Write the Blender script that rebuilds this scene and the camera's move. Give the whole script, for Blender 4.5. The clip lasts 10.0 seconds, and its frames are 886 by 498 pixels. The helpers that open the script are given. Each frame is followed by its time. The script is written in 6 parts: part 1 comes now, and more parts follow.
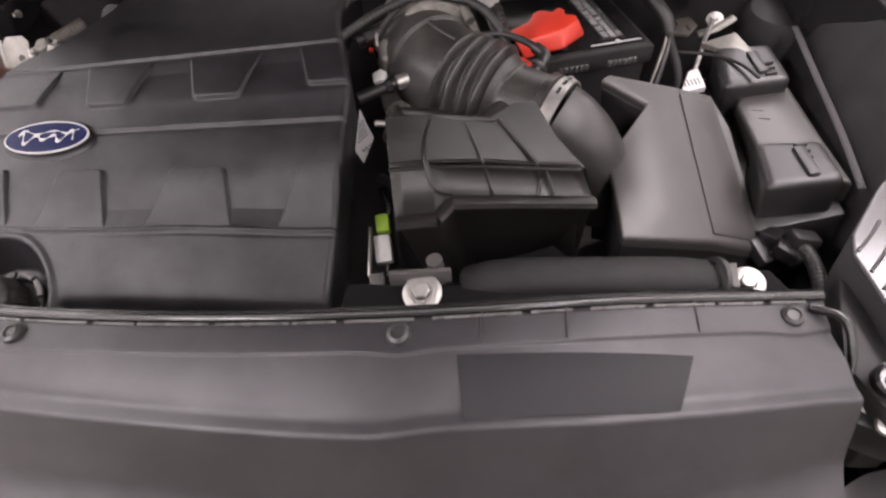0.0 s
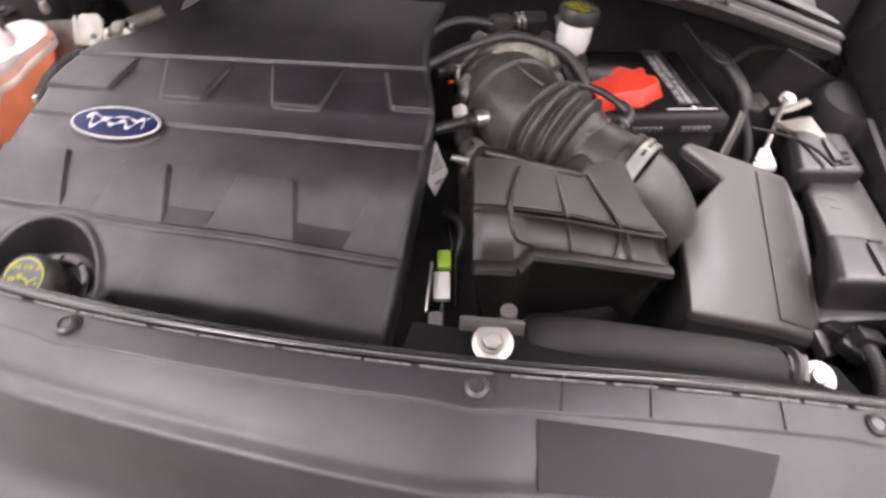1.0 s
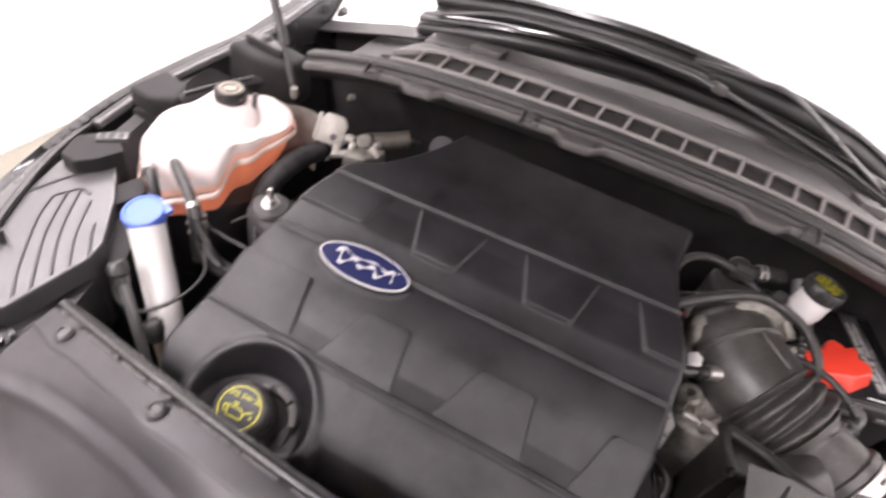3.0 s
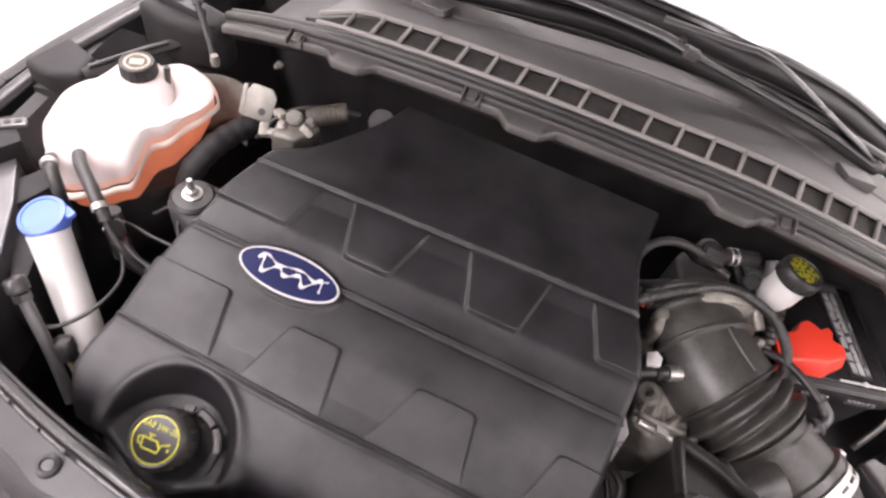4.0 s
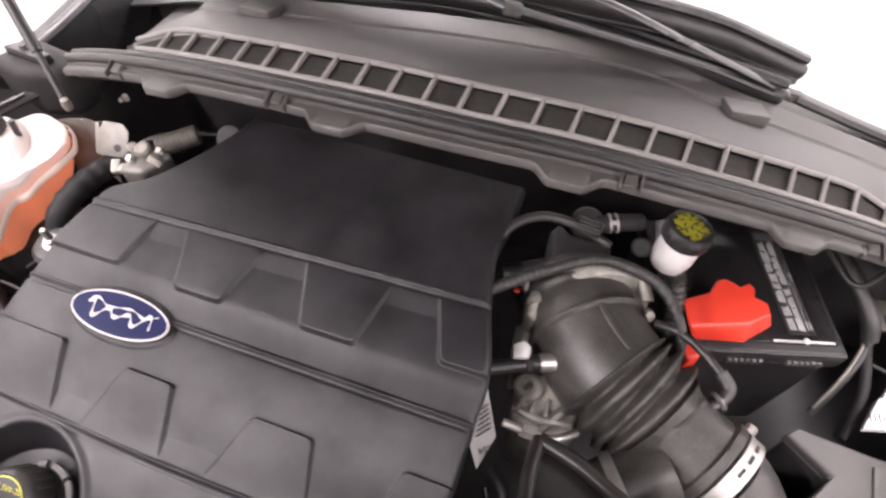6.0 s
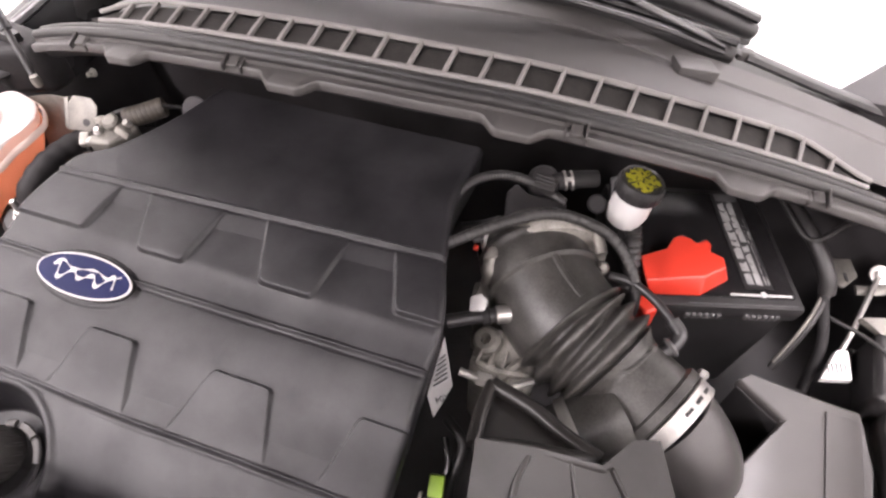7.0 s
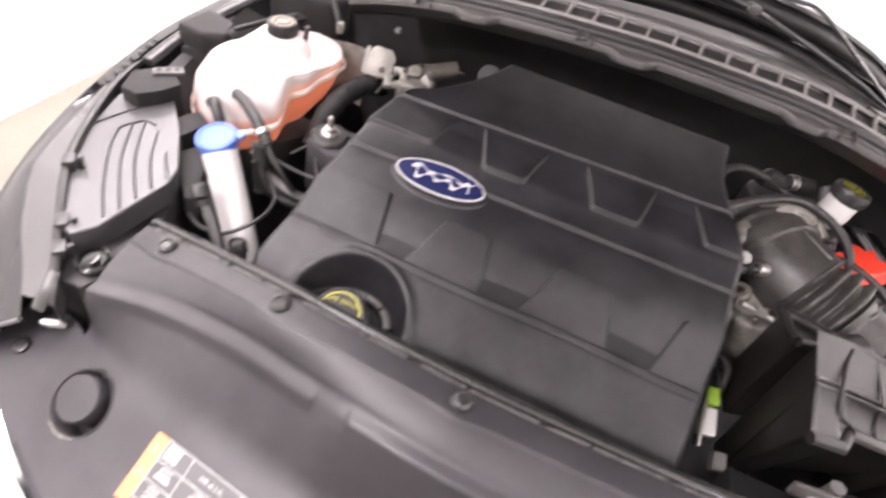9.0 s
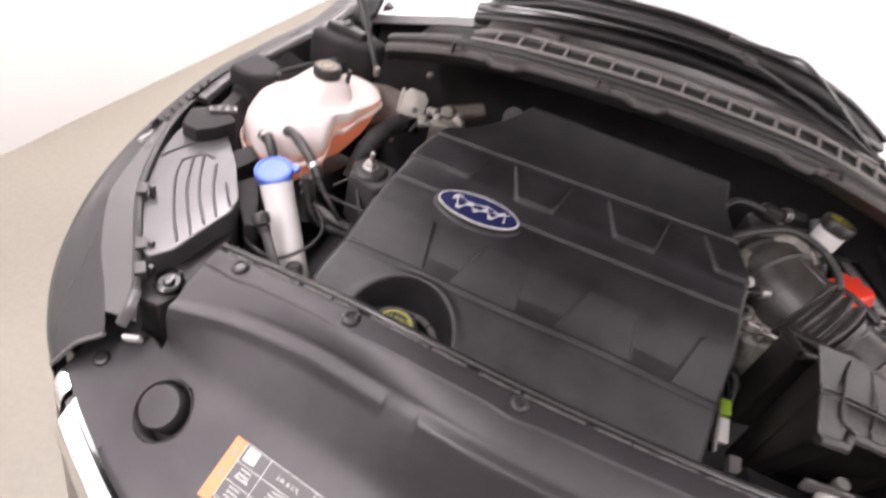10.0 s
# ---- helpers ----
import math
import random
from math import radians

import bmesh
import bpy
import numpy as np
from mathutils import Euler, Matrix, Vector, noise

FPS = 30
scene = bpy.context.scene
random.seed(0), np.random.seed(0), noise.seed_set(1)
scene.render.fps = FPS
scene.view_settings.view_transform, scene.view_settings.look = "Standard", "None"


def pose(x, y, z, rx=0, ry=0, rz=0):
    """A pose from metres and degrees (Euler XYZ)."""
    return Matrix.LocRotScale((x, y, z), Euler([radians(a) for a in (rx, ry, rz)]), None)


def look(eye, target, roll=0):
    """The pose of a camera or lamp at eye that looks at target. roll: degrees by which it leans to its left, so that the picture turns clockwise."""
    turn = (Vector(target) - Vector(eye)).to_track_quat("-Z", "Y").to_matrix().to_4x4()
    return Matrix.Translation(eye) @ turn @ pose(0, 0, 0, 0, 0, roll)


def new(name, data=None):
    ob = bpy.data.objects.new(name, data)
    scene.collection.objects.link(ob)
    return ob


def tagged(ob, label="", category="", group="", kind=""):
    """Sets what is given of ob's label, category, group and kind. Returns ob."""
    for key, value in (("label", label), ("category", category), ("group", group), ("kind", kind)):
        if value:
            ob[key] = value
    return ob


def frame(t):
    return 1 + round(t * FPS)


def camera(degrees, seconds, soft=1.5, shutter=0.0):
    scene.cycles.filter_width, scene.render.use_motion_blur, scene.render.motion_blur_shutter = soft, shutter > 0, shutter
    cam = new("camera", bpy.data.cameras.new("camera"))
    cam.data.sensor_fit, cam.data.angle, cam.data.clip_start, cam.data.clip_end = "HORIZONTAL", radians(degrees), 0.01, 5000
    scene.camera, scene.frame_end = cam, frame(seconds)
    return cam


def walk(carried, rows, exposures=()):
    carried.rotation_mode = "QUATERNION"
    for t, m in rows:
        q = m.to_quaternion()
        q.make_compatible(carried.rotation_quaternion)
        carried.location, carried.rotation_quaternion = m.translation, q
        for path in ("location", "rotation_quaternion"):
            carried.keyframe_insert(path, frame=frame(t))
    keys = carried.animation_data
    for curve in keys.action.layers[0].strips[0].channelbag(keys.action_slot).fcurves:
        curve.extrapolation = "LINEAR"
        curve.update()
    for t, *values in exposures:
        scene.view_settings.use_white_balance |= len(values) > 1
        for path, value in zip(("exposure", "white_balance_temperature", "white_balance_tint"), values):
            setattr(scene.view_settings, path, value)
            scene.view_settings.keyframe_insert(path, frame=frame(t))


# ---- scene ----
cam = camera(72.0, 10.0, soft=2.4, shutter=0.65)
PATH = [
    (0, (0.298, -0.25, 1.421), (-0.029, 0.989, -0.114), -12.6),
    (0.3, (0.275, -0.224, 1.431), (-0.05, 1.002, -0.115), -11.7),
    (0.5, (0.235, -0.208, 1.442), (-0.087, 1.01, -0.111), -9.7),
    (1, (0.216, -0.233, 1.428), (-0.098, 1.065, -0.061), -3.4),
    (1.5, (0.073, -0.197, 1.492), (-0.209, 1.055, -0.042), 10.9),
    (2, (-0.104, -0.184, 1.523), (-0.395, 1.187, 0.096), 21.6),
    (2.3, (-0.114, -0.183, 1.518), (-0.413, 1.187, 0.092), 21.8),
    (2.5, (-0.121, -0.188, 1.511), (-0.418, 1.184, 0.086), 21.1),
    (3, (-0.108, -0.167, 1.534), (-0.445, 1.216, 0.129), 15.1),
    (3.2, (-0.098, -0.133, 1.569), (-0.326, 1.179, 0.077), 17.0),
    (4.3, (-0.096, 0.009, 1.554), (-0.331, 1.181, -0.05), 14.7),
    (4.5, (-0.06, 0.036, 1.554), (-0.312, 1.179, -0.068), 12.7),
    (5, (0.008, 0.079, 1.557), (-0.321, 1.193, -0.071), 6.5),
    (5.5, (0.066, 0.097, 1.558), (-0.293, 1.206, -0.067), 3.8),
    (6, (0.118, 0.1, 1.548), (-0.283, 1.195, -0.076), -0.4),
    (7.3, (0.181, 0.053, 1.522), (-0.221, 1.17, -0.087), -1.9),
    (7.5, (0.167, 0.038, 1.518), (-0.236, 1.181, -0.073), -2.0),
    (7.6, (0.162, 0.023, 1.521), (-0.232, 1.175, -0.066), -1.4),
    (8, (0.096, -0.064, 1.555), (-0.232, 1.162, 0.009), 5.0),
    (8.5, (-0.056, -0.203, 1.533), (-0.324, 1.142, 0.078), 10.9),
    (9, (-0.193, -0.3, 1.472), (-0.393, 1.102, 0.06), 16.6),
    (9.5, (-0.269, -0.365, 1.442), (-0.433, 1.072, 0.061), 19.5),
    (9.7, (-0.276, -0.378, 1.457), (-0.439, 1.078, 0.095), 19.3),
    (10, (-0.255, -0.387, 1.5), (-0.431, 1.103, 0.177), 17.8),
]
walk(cam, [(t, look(eye, target, roll)) for t, eye, target, roll in PATH], exposures=[(t, ev, 6420, 22) for t, ev in ((0.0, -0.56), (0.5, -0.25), (1.0, 0.02), (1.5, 0.24), (2.0, 0.17), (2.5, 0.05), (3.0, -0.12), (4.5, -0.02), (5.0, 0.02), (5.5, 0.07), (6.0, 0.08), (7.5, 0.19), (8.0, 0.22), (8.5, 0.15), (9.0, 0.04), (9.5, -0.25), (10.0, -0.57))])


# ---- world and light ----
world = bpy.data.worlds.new("world")
scene.world = world
world.use_nodes = True
world.node_tree.nodes["Background"].inputs["Color"].default_value = (1.0, 0.97, 0.95, 1)
world.node_tree.nodes["Background"].inputs["Strength"].default_value = 0.085


def area_light(name, x, y, z, sx, sy, watts, rx=0, ry=0, rz=0):
    data = bpy.data.lights.new(name, "AREA")
    data.shape, data.size, data.size_y, data.energy = "RECTANGLE", sx, sy, watts
    data.color = (1.0, 0.965, 0.93)
    ob = new(name, data)
    ob.matrix_world = pose(x, y, z, rx, ry, rz)
    return tagged(ob, "long white ceiling light panel of the bright showroom", "light", "ceiling lights")


for lx, ly, w in ((-1.40, 0.95, 150), (1.60, 0.75, 150), (-1.5, -2.0, 165), (1.5, -2.0, 85), (-1.30, 3.3, 150), (1.30, 3.3, 125)):
    area_light("ceiling_light", lx, ly, 3.15, 0.3, 2.4, w)



# ---- materials ----
def material(name, color, rough=0.5, metal=0.0, vary=0.12, scale=30.0, bump=0.0, grain=900.0, wear=0.0, spec=0.5, uneven=0.08, smudge=0.0):
    """A principled material: colour varied by coarse stains and fine grain, roughness varied too, and a fine relief."""
    m = bpy.data.materials.new(name)
    m.use_nodes = True
    nt = m.node_tree
    b = nt.nodes["Principled BSDF"]
    b.inputs["Metallic"].default_value = metal
    b.inputs["Specular IOR Level"].default_value = spec
    tc = nt.nodes.new("ShaderNodeTexCoord")
    big, fine = nt.nodes.new("ShaderNodeTexNoise"), nt.nodes.new("ShaderNodeTexNoise")
    big.inputs["Scale"].default_value, big.inputs["Detail"].default_value = scale, 5
    fine.inputs["Scale"].default_value, fine.inputs["Detail"].default_value = grain, 2
    for n in (big, fine):
        nt.links.new(tc.outputs["Object"], n.inputs["Vector"])
    ramp = nt.nodes.new("ShaderNodeValToRGB")
    lo = [max(0.0, c * (1 - vary)) for c in color]
    hi = [min(1.0, c * (1 + vary) + wear) for c in color]
    ramp.color_ramp.elements[0].position, ramp.color_ramp.elements[0].color = 0.3, (*lo, 1)
    ramp.color_ramp.elements[1].position, ramp.color_ramp.elements[1].color = 0.7, (*hi, 1)
    mix = nt.nodes.new("ShaderNodeMath")
    mix.operation = "MULTIPLY_ADD"
    mix.inputs[1].default_value = 0.35
    nt.links.new(fine.outputs["Fac"], mix.inputs[0])
    half = nt.nodes.new("ShaderNodeMath")
    half.operation = "MULTIPLY"
    half.inputs[1].default_value = 0.65
    nt.links.new(big.outputs["Fac"], half.inputs[0])
    nt.links.new(half.outputs[0], mix.inputs[2])
    nt.links.new(mix.outputs[0], ramp.inputs["Fac"])
    nt.links.new(ramp.outputs["Color"], b.inputs["Base Color"])
    rr = nt.nodes.new("ShaderNodeMapRange")
    rr.inputs["To Min"].default_value, rr.inputs["To Max"].default_value = max(0.02, rough - uneven), min(1.0, rough + uneven)
    nt.links.new(big.outputs["Fac"], rr.inputs["Value"])
    nt.links.new(rr.outputs["Result"], b.inputs["Roughness"])
    if smudge:
        # dull and shiny patches, as dust and hand marks leave them
        dust = nt.nodes.new("ShaderNodeTexNoise")
        dust.inputs["Scale"].default_value, dust.inputs["Detail"].default_value, dust.inputs["Roughness"].default_value = scale * 0.7, 6, 0.65
        nt.links.new(tc.outputs["Object"], dust.inputs["Vector"])
        sm = nt.nodes.new("ShaderNodeMapRange")
        sm.inputs["From Min"].default_value, sm.inputs["From Max"].default_value = 0.36, 0.64
        sm.inputs["To Min"].default_value, sm.inputs["To Max"].default_value = spec * (1 - smudge), spec * (1 + smudge)
        nt.links.new(dust.outputs["Fac"], sm.inputs["Value"])
        nt.links.new(sm.outputs["Result"], b.inputs["Specular IOR Level"])
    if bump:
        bn = nt.nodes.new("ShaderNodeBump")
        bn.inputs["Strength"].default_value, bn.inputs["Distance"].default_value = bump, 0.0006
        nt.links.new(fine.outputs["Fac"], bn.inputs["Height"])
        nt.links.new(bn.outputs["Normal"], b.inputs["Normal"])
    return m


M = {
    "cover": material("cover_plastic", (0.0120, 0.0110, 0.0124), 0.40, vary=0.5, scale=21, bump=0.45, grain=1300, wear=0.004, spec=0.40, uneven=0.10, smudge=0.22),
    "shield": material("shield_plastic", (0.0235, 0.0217, 0.0240), 0.41, vary=0.25, scale=9, bump=0.3, grain=1400, spec=0.5, smudge=0.2),
    "black": material("black_plastic", (0.021, 0.0195, 0.0198), 0.38, vary=0.3, scale=25, bump=0.2),
    "gloss": material("glossy_black", (0.012, 0.011, 0.0115), 0.2, vary=0.3, scale=25),
    "rubber": material("rubber", (0.020, 0.0185, 0.018), 0.48, vary=0.3, scale=40, bump=0.3),
    "resonator": material("resonator_plastic", (0.012, 0.0106, 0.0097), 0.34, vary=0.4, scale=15, bump=0.25, grain=1200, spec=0.34, smudge=0.2),
    "airbox": material("airbox_plastic", (0.038, 0.0348, 0.0334), 0.35, vary=0.18, scale=15, bump=0.25, grain=1200),
    "hose": material("intake_rubber", (0.021, 0.0188, 0.0158), 0.42, vary=0.6, scale=24, bump=0.5, grain=420, wear=0.030, uneven=0.18, smudge=0.3),
    "cowl": material("cowl_plastic", (0.060, 0.0555, 0.0538), 0.5, vary=0.2, scale=12, bump=0.3),
    "grille": material("grille_plastic", (0.20, 0.188, 0.18), 0.45, vary=0.12, scale=20),
    "mesh": material("dark_mesh", (0.025, 0.022, 0.02), 0.8, vary=0.5, scale=120, bump=1.0, grain=700),
    "dark": material("bay_dark", (0.027, 0.0248, 0.0252), 0.55, vary=0.5, scale=20, bump=0.3, spec=0.35),
    "steel": material("zinc_steel", (0.42, 0.405, 0.385), 0.42, 0.85, vary=0.25, scale=60, bump=0.2),
    "level": material("tank_level", (0.74, 0.50, 0.42), 0.4, vary=0.08, scale=10),
    "alu": material("cast_aluminium", (0.165, 0.155, 0.138), 0.45, 0.4, vary=0.35, scale=45, bump=0.6, grain=500),
    "cast": material("pale_casting", (0.27, 0.255, 0.23), 0.48, 0.35, vary=0.45, scale=60, bump=0.8, grain=420, uneven=0.15),
    "chrome": material("chrome", (0.88, 0.88, 0.89), 0.1, 1.0, vary=0.03),
    "white": material("white_plastic", (0.55, 0.535, 0.52), 0.45, vary=0.05, scale=15),
    "tank": material("tank_plastic", (0.62, 0.57, 0.55), 0.4, vary=0.05, scale=10),
    "coolant": material("coolant_plastic", (1.0, 0.36, 0.20), 0.35, vary=0.1, scale=14),
    "liner": material("bonnet_liner", (0.036, 0.033, 0.035), 0.8, vary=0.3, scale=10),
    "matte": material("matte_black", (0.017, 0.0157, 0.016), 0.65, vary=0.4, scale=25, bump=0.3, spec=0.22),
    "felt": material("bonnet_felt", (0.007, 0.0066, 0.0068), 0.9, vary=0.3, scale=10, spec=0.15),
    "seam": material("seam_plastic", (0.86, 0.68, 0.60), 0.4, vary=0.08, scale=10),
    "blue": material("blue_plastic", (0.075, 0.14, 0.5), 0.4, vary=0.1, scale=20),
    "red": material("red_plastic", (0.54, 0.036, 0.018), 0.38, vary=0.12, scale=20),
    "yellow": material("yellow_print", (0.46, 0.43, 0.03), 0.5, vary=0.2),
    "amber": material("amber_plastic", (0.62, 0.40, 0.03), 0.4, vary=0.1),
    "lime": material("lime_plastic", (0.26, 0.42, 0.04), 0.45, vary=0.1),
    "orange": material("orange_print", (0.52, 0.21, 0.085), 0.5, vary=0.08),
    "print": material("white_print", (0.46, 0.45, 0.445), 0.5, vary=0.06),
    "label": material("grey_label", (0.075, 0.073, 0.0745), 0.5, vary=0.1),
    "darklabel": material("dark_label", (0.0135, 0.0125, 0.014), 0.6, vary=0.1, scale=8, spec=0.25),
    "brown": material("brown_mesh", (0.045, 0.038, 0.03), 0.6, vary=0.4, scale=80, bump=0.6),
    "navy": material("badge_blue", (0.006, 0.009, 0.050), 0.6, vary=0.1, spec=0.2),
    "paint": material("car_paint", (0.02, 0.019, 0.0195), 0.28, 0.2, vary=0.1, scale=4),
    "floor": material("concrete_floor", (0.205, 0.190, 0.156), 0.55, vary=0.12, scale=1.6, bump=0.2, grain=60),
    "wall": material("white_wall", (0.88, 0.88, 0.87), 0.7, vary=0.02, scale=2),
    "far_wall": material("grey_wall", (0.30, 0.295, 0.29), 0.8, vary=0.08, scale=2),
    "lens": material("lamp_lens", (0.025, 0.024, 0.025), 0.2, vary=0.1, scale=6),
    "housing": material("lamp_housing", (0.070, 0.068, 0.070), 0.22, vary=0.12, scale=8, uneven=0.06, spec=0.55),
    "rim": material("lamp_rim", (0.07, 0.067, 0.067), 0.3, vary=0.12, scale=10),
    "screen": material("glass_pale_reflection", (0.75, 0.76, 0.76), 0.25, vary=0.03, scale=2),
    "edge": material("edge_highlight", (0.10, 0.095, 0.095), 0.28, vary=0.25, scale=60),
    "silver": material("silver_label", (0.27, 0.266, 0.262), 0.4, vary=0.4, scale=90),
    "tan": material("tan_plastic", (0.25, 0.21, 0.15), 0.5, vary=0.15),
}


# ---- building helpers ----


def let_light_through(m, share, tint):
    """Thin milky plastic: part of the light passes through the wall."""
    nt = m.node_tree
    b, out = nt.nodes["Principled BSDF"], nt.nodes["Material Output"]
    t, mix = nt.nodes.new("ShaderNodeBsdfTranslucent"), nt.nodes.new("ShaderNodeMixShader")
    t.inputs["Color"].default_value = (*tint, 1)
    mix.inputs[0].default_value = share
    nt.links.new(b.outputs[0], mix.inputs[1])
    nt.links.new(t.outputs[0], mix.inputs[2])
    nt.links.new(mix.outputs[0], out.inputs["Surface"])


let_light_through(M["tank"], 0.35, (0.92, 0.88, 0.86))
let_light_through(M["level"], 0.5, (0.95, 0.62, 0.5))
let_light_through(M["coolant"], 0.55, (1.0, 0.36, 0.19))


def finish(name, bm, mat, angle=40, smooth=True):
    bmesh.ops.recalc_face_normals(bm, faces=bm.faces)
    me = bpy.data.meshes.new(name)
    bm.to_mesh(me)
    bm.free()
    me.materials.append(mat)
    if smooth:
        me.shade_smooth()
        me.set_sharp_from_angle(angle=radians(angle))
    return new(name, me)


def part(name, bm, mat, parent, label="", angle=40):
    ob = finish(name, bm, mat, angle)
    ob.parent = parent
    if label:
        ob["label"] = label
    return ob


def thing(name, label, category, group="", kind="", at=(0, 0, 0)):
    ob = new(name)
    ob.empty_display_size = 0.02
    return tagged(ob, label, category, group, kind)


def bevel(bm, width, segs=2, angle=30):
    bmesh.ops.remove_doubles(bm, verts=bm.verts, dist=1e-6)
    edges = [e for e in bm.edges if len(e.link_faces) == 2 and e.calc_face_angle(0) > radians(angle)]
    if edges and width:
        bmesh.ops.bevel(bm, geom=edges, offset=width, segments=segs, profile=0.6, affect="EDGES", clamp_overlap=True)
    return bm


def join(bm, other):
    me = bpy.data.meshes.new("tmp")
    other.to_mesh(me)
    other.free()
    bm.from_mesh(me)
    bpy.data.meshes.remove(me)
    return bm


def box(size, m=None, width=0.002, segs=2, bm=None):
    b = bmesh.new()
    bmesh.ops.create_cube(b, size=1.0)
    bmesh.ops.scale(b, vec=size, verts=b.verts)
    bevel(b, width, segs)
    if m is not None:
        bmesh.ops.transform(b, matrix=m, verts=b.verts)
    return join(bm, b) if bm is not None else b


def prism(outline, z0, z1, width=0.003, segs=2, m=None, bm=None):
    """An outline of (x, y) or (x, y, top) raised from z0 to z1 or to each point's own top."""
    b = bmesh.new()
    low = [b.verts.new((p[0], p[1], z0)) for p in outline]
    top = [b.verts.new((p[0], p[1], p[2] if len(p) > 2 else z1)) for p in outline]
    n = len(outline)
    b.faces.new(top)
    b.faces.new(low[::-1])
    for k in range(n):
        b.faces.new((low[k], low[(k + 1) % n], top[(k + 1) % n], top[k]))
    bmesh.ops.recalc_face_normals(b, faces=b.faces)
    bevel(b, width, segs)
    if m is not None:
        bmesh.ops.transform(b, matrix=m, verts=b.verts)
    return join(bm, b) if bm is not None else b


def smooth_path(pts, steps=6):
    pts = [Vector(p) for p in pts]
    if len(pts) < 3:
        return pts
    ext = [2 * pts[0] - pts[1]] + pts + [2 * pts[-1] - pts[-2]]
    out = []
    for k in range(1, len(ext) - 2):
        a, b, c, d = ext[k - 1 : k + 3]
        for s in range(steps):
            t = s / steps
            out.append(0.5 * (2 * b + (c - a) * t + (2 * a - 5 * b + 4 * c - d) * t * t + (3 * b - a - 3 * c + d) * t**3))
    out.append(pts[-1])
    return out


def tube(pts, radius, seg=14, steps=6, caps=True, bm=None, squash=1.0, profile=None):
    """A round hose along points. radius: a number, or a function of 0..1 along it."""
    path = smooth_path(pts, steps)
    b = bmesh.new()
    n = len(path)
    rings = []
    side = None
    for k, p in enumerate(path):
        way = (path[min(k + 1, n - 1)] - path[max(k - 1, 0)]).normalized()
        if side is None:
            side = way.orthogonal().normalized() if abs(way.z) > 0.9 else way.cross(Vector((0, 0, 1))).normalized()
        side = (side - way * side.dot(way)).normalized()
        up = way.cross(side)
        r = radius(k / (n - 1)) if callable(radius) else radius
        rings.append([b.verts.new(p + side * (r * math.cos(a)) + up * (r * squash * math.sin(a))) for a in (2 * math.pi * q / seg for q in range(seg))])
    for k in range(n - 1):
        for q in range(seg):
            b.faces.new((rings[k][q], rings[k][(q + 1) % seg], rings[k + 1][(q + 1) % seg], rings[k + 1][q]))
    if caps:
        b.faces.new(rings[0][::-1])
        b.faces.new(rings[-1])
    return join(bm, b) if bm is not None else b


def lathe(profile, m=None, seg=28, bm=None):
    """A profile of (radius, height) turned round z; closed where the radius is 0."""
    b = bmesh.new()
    rings = []
    for r, z in profile:
        rings.append([b.verts.new((0, 0, z))] if r <= 1e-6 else [b.verts.new((r * math.cos(a), r * math.sin(a), z)) for a in (2 * math.pi * q / seg for q in range(seg))])
    for lo, hi in zip(rings, rings[1:]):
        for q in range(seg):
            f = [lo[q % len(lo)], lo[(q + 1) % len(lo)], hi[(q + 1) % len(hi)], hi[q % len(hi)]]
            f = list(dict.fromkeys(f))
            if len(f) > 2:
                b.faces.new(f)
    if m is not None:
        bmesh.ops.transform(b, matrix=m, verts=b.verts)
    return join(bm, b) if bm is not None else b


def sheet(us, vs, place, bm=None, thick=0.0):
    """A surface over two number rows; place(u, v) gives the point or None for a hole."""
    b = bmesh.new()
    grid = [[None if (p := place(u, v)) is None else b.verts.new(p) for v in vs] for u in us]
    for a, c in zip(grid, grid[1:]):
        for k in range(len(vs) - 1):
            f = [a[k], c[k], c[k + 1], a[k + 1]]
            if None not in f:
                b.faces.new(f)
    loose = [v for v in b.verts if not v.link_faces]
    bmesh.ops.delete(b, geom=loose, context="VERTS")
    if thick:
        bmesh.ops.recalc_face_normals(b, faces=b.faces)
        bmesh.ops.solidify(b, geom=b.faces[:], thickness=thick)
    return join(bm, b) if bm is not None else b


def facing(p, way, turn=0.0):
    """The pose at p whose z axis points along way."""
    return Matrix.Translation(p) @ Vector(way).to_track_quat("Z", "Y").to_matrix().to_4x4() @ pose(0, 0, 0, 0, 0, turn)


def rows(a, b, n):
    return [a + (b - a) * k / (n - 1) for k in range(n)]


def step(a, b, v):
    t = min(1.0, max(0.0, (v - a) / (b - a)))
    return t * t * (3 - 2 * t)


def curve_of(points):
    """Piecewise smooth interpolation through (x, y) points."""
    xs = [p[0] for p in points]
    ys = [p[1] for p in points]

    def f(x):
        if x <= xs[0]:
            return ys[0] + (x - xs[0]) * (ys[1] - ys[0]) / (xs[1] - xs[0])
        if x >= xs[-1]:
            return ys[-1] + (x - xs[-1]) * (ys[-1] - ys[-2]) / (xs[-1] - xs[-2])
        k = max(i for i in range(len(xs) - 1) if xs[i] <= x)
        m = [(ys[min(i + 1, len(xs) - 1)] - ys[max(i - 1, 0)]) / (xs[min(i + 1, len(xs) - 1)] - xs[max(i - 1, 0)]) for i in (k, k + 1)]
        h = xs[k + 1] - xs[k]
        t = (x - xs[k]) / h
        return (2 * t**3 - 3 * t * t + 1) * ys[k] + (t**3 - 2 * t * t + t) * h * m[0] + (3 * t * t - 2 * t**3) * ys[k + 1] + (t**3 - t * t) * h * m[1]

    return f


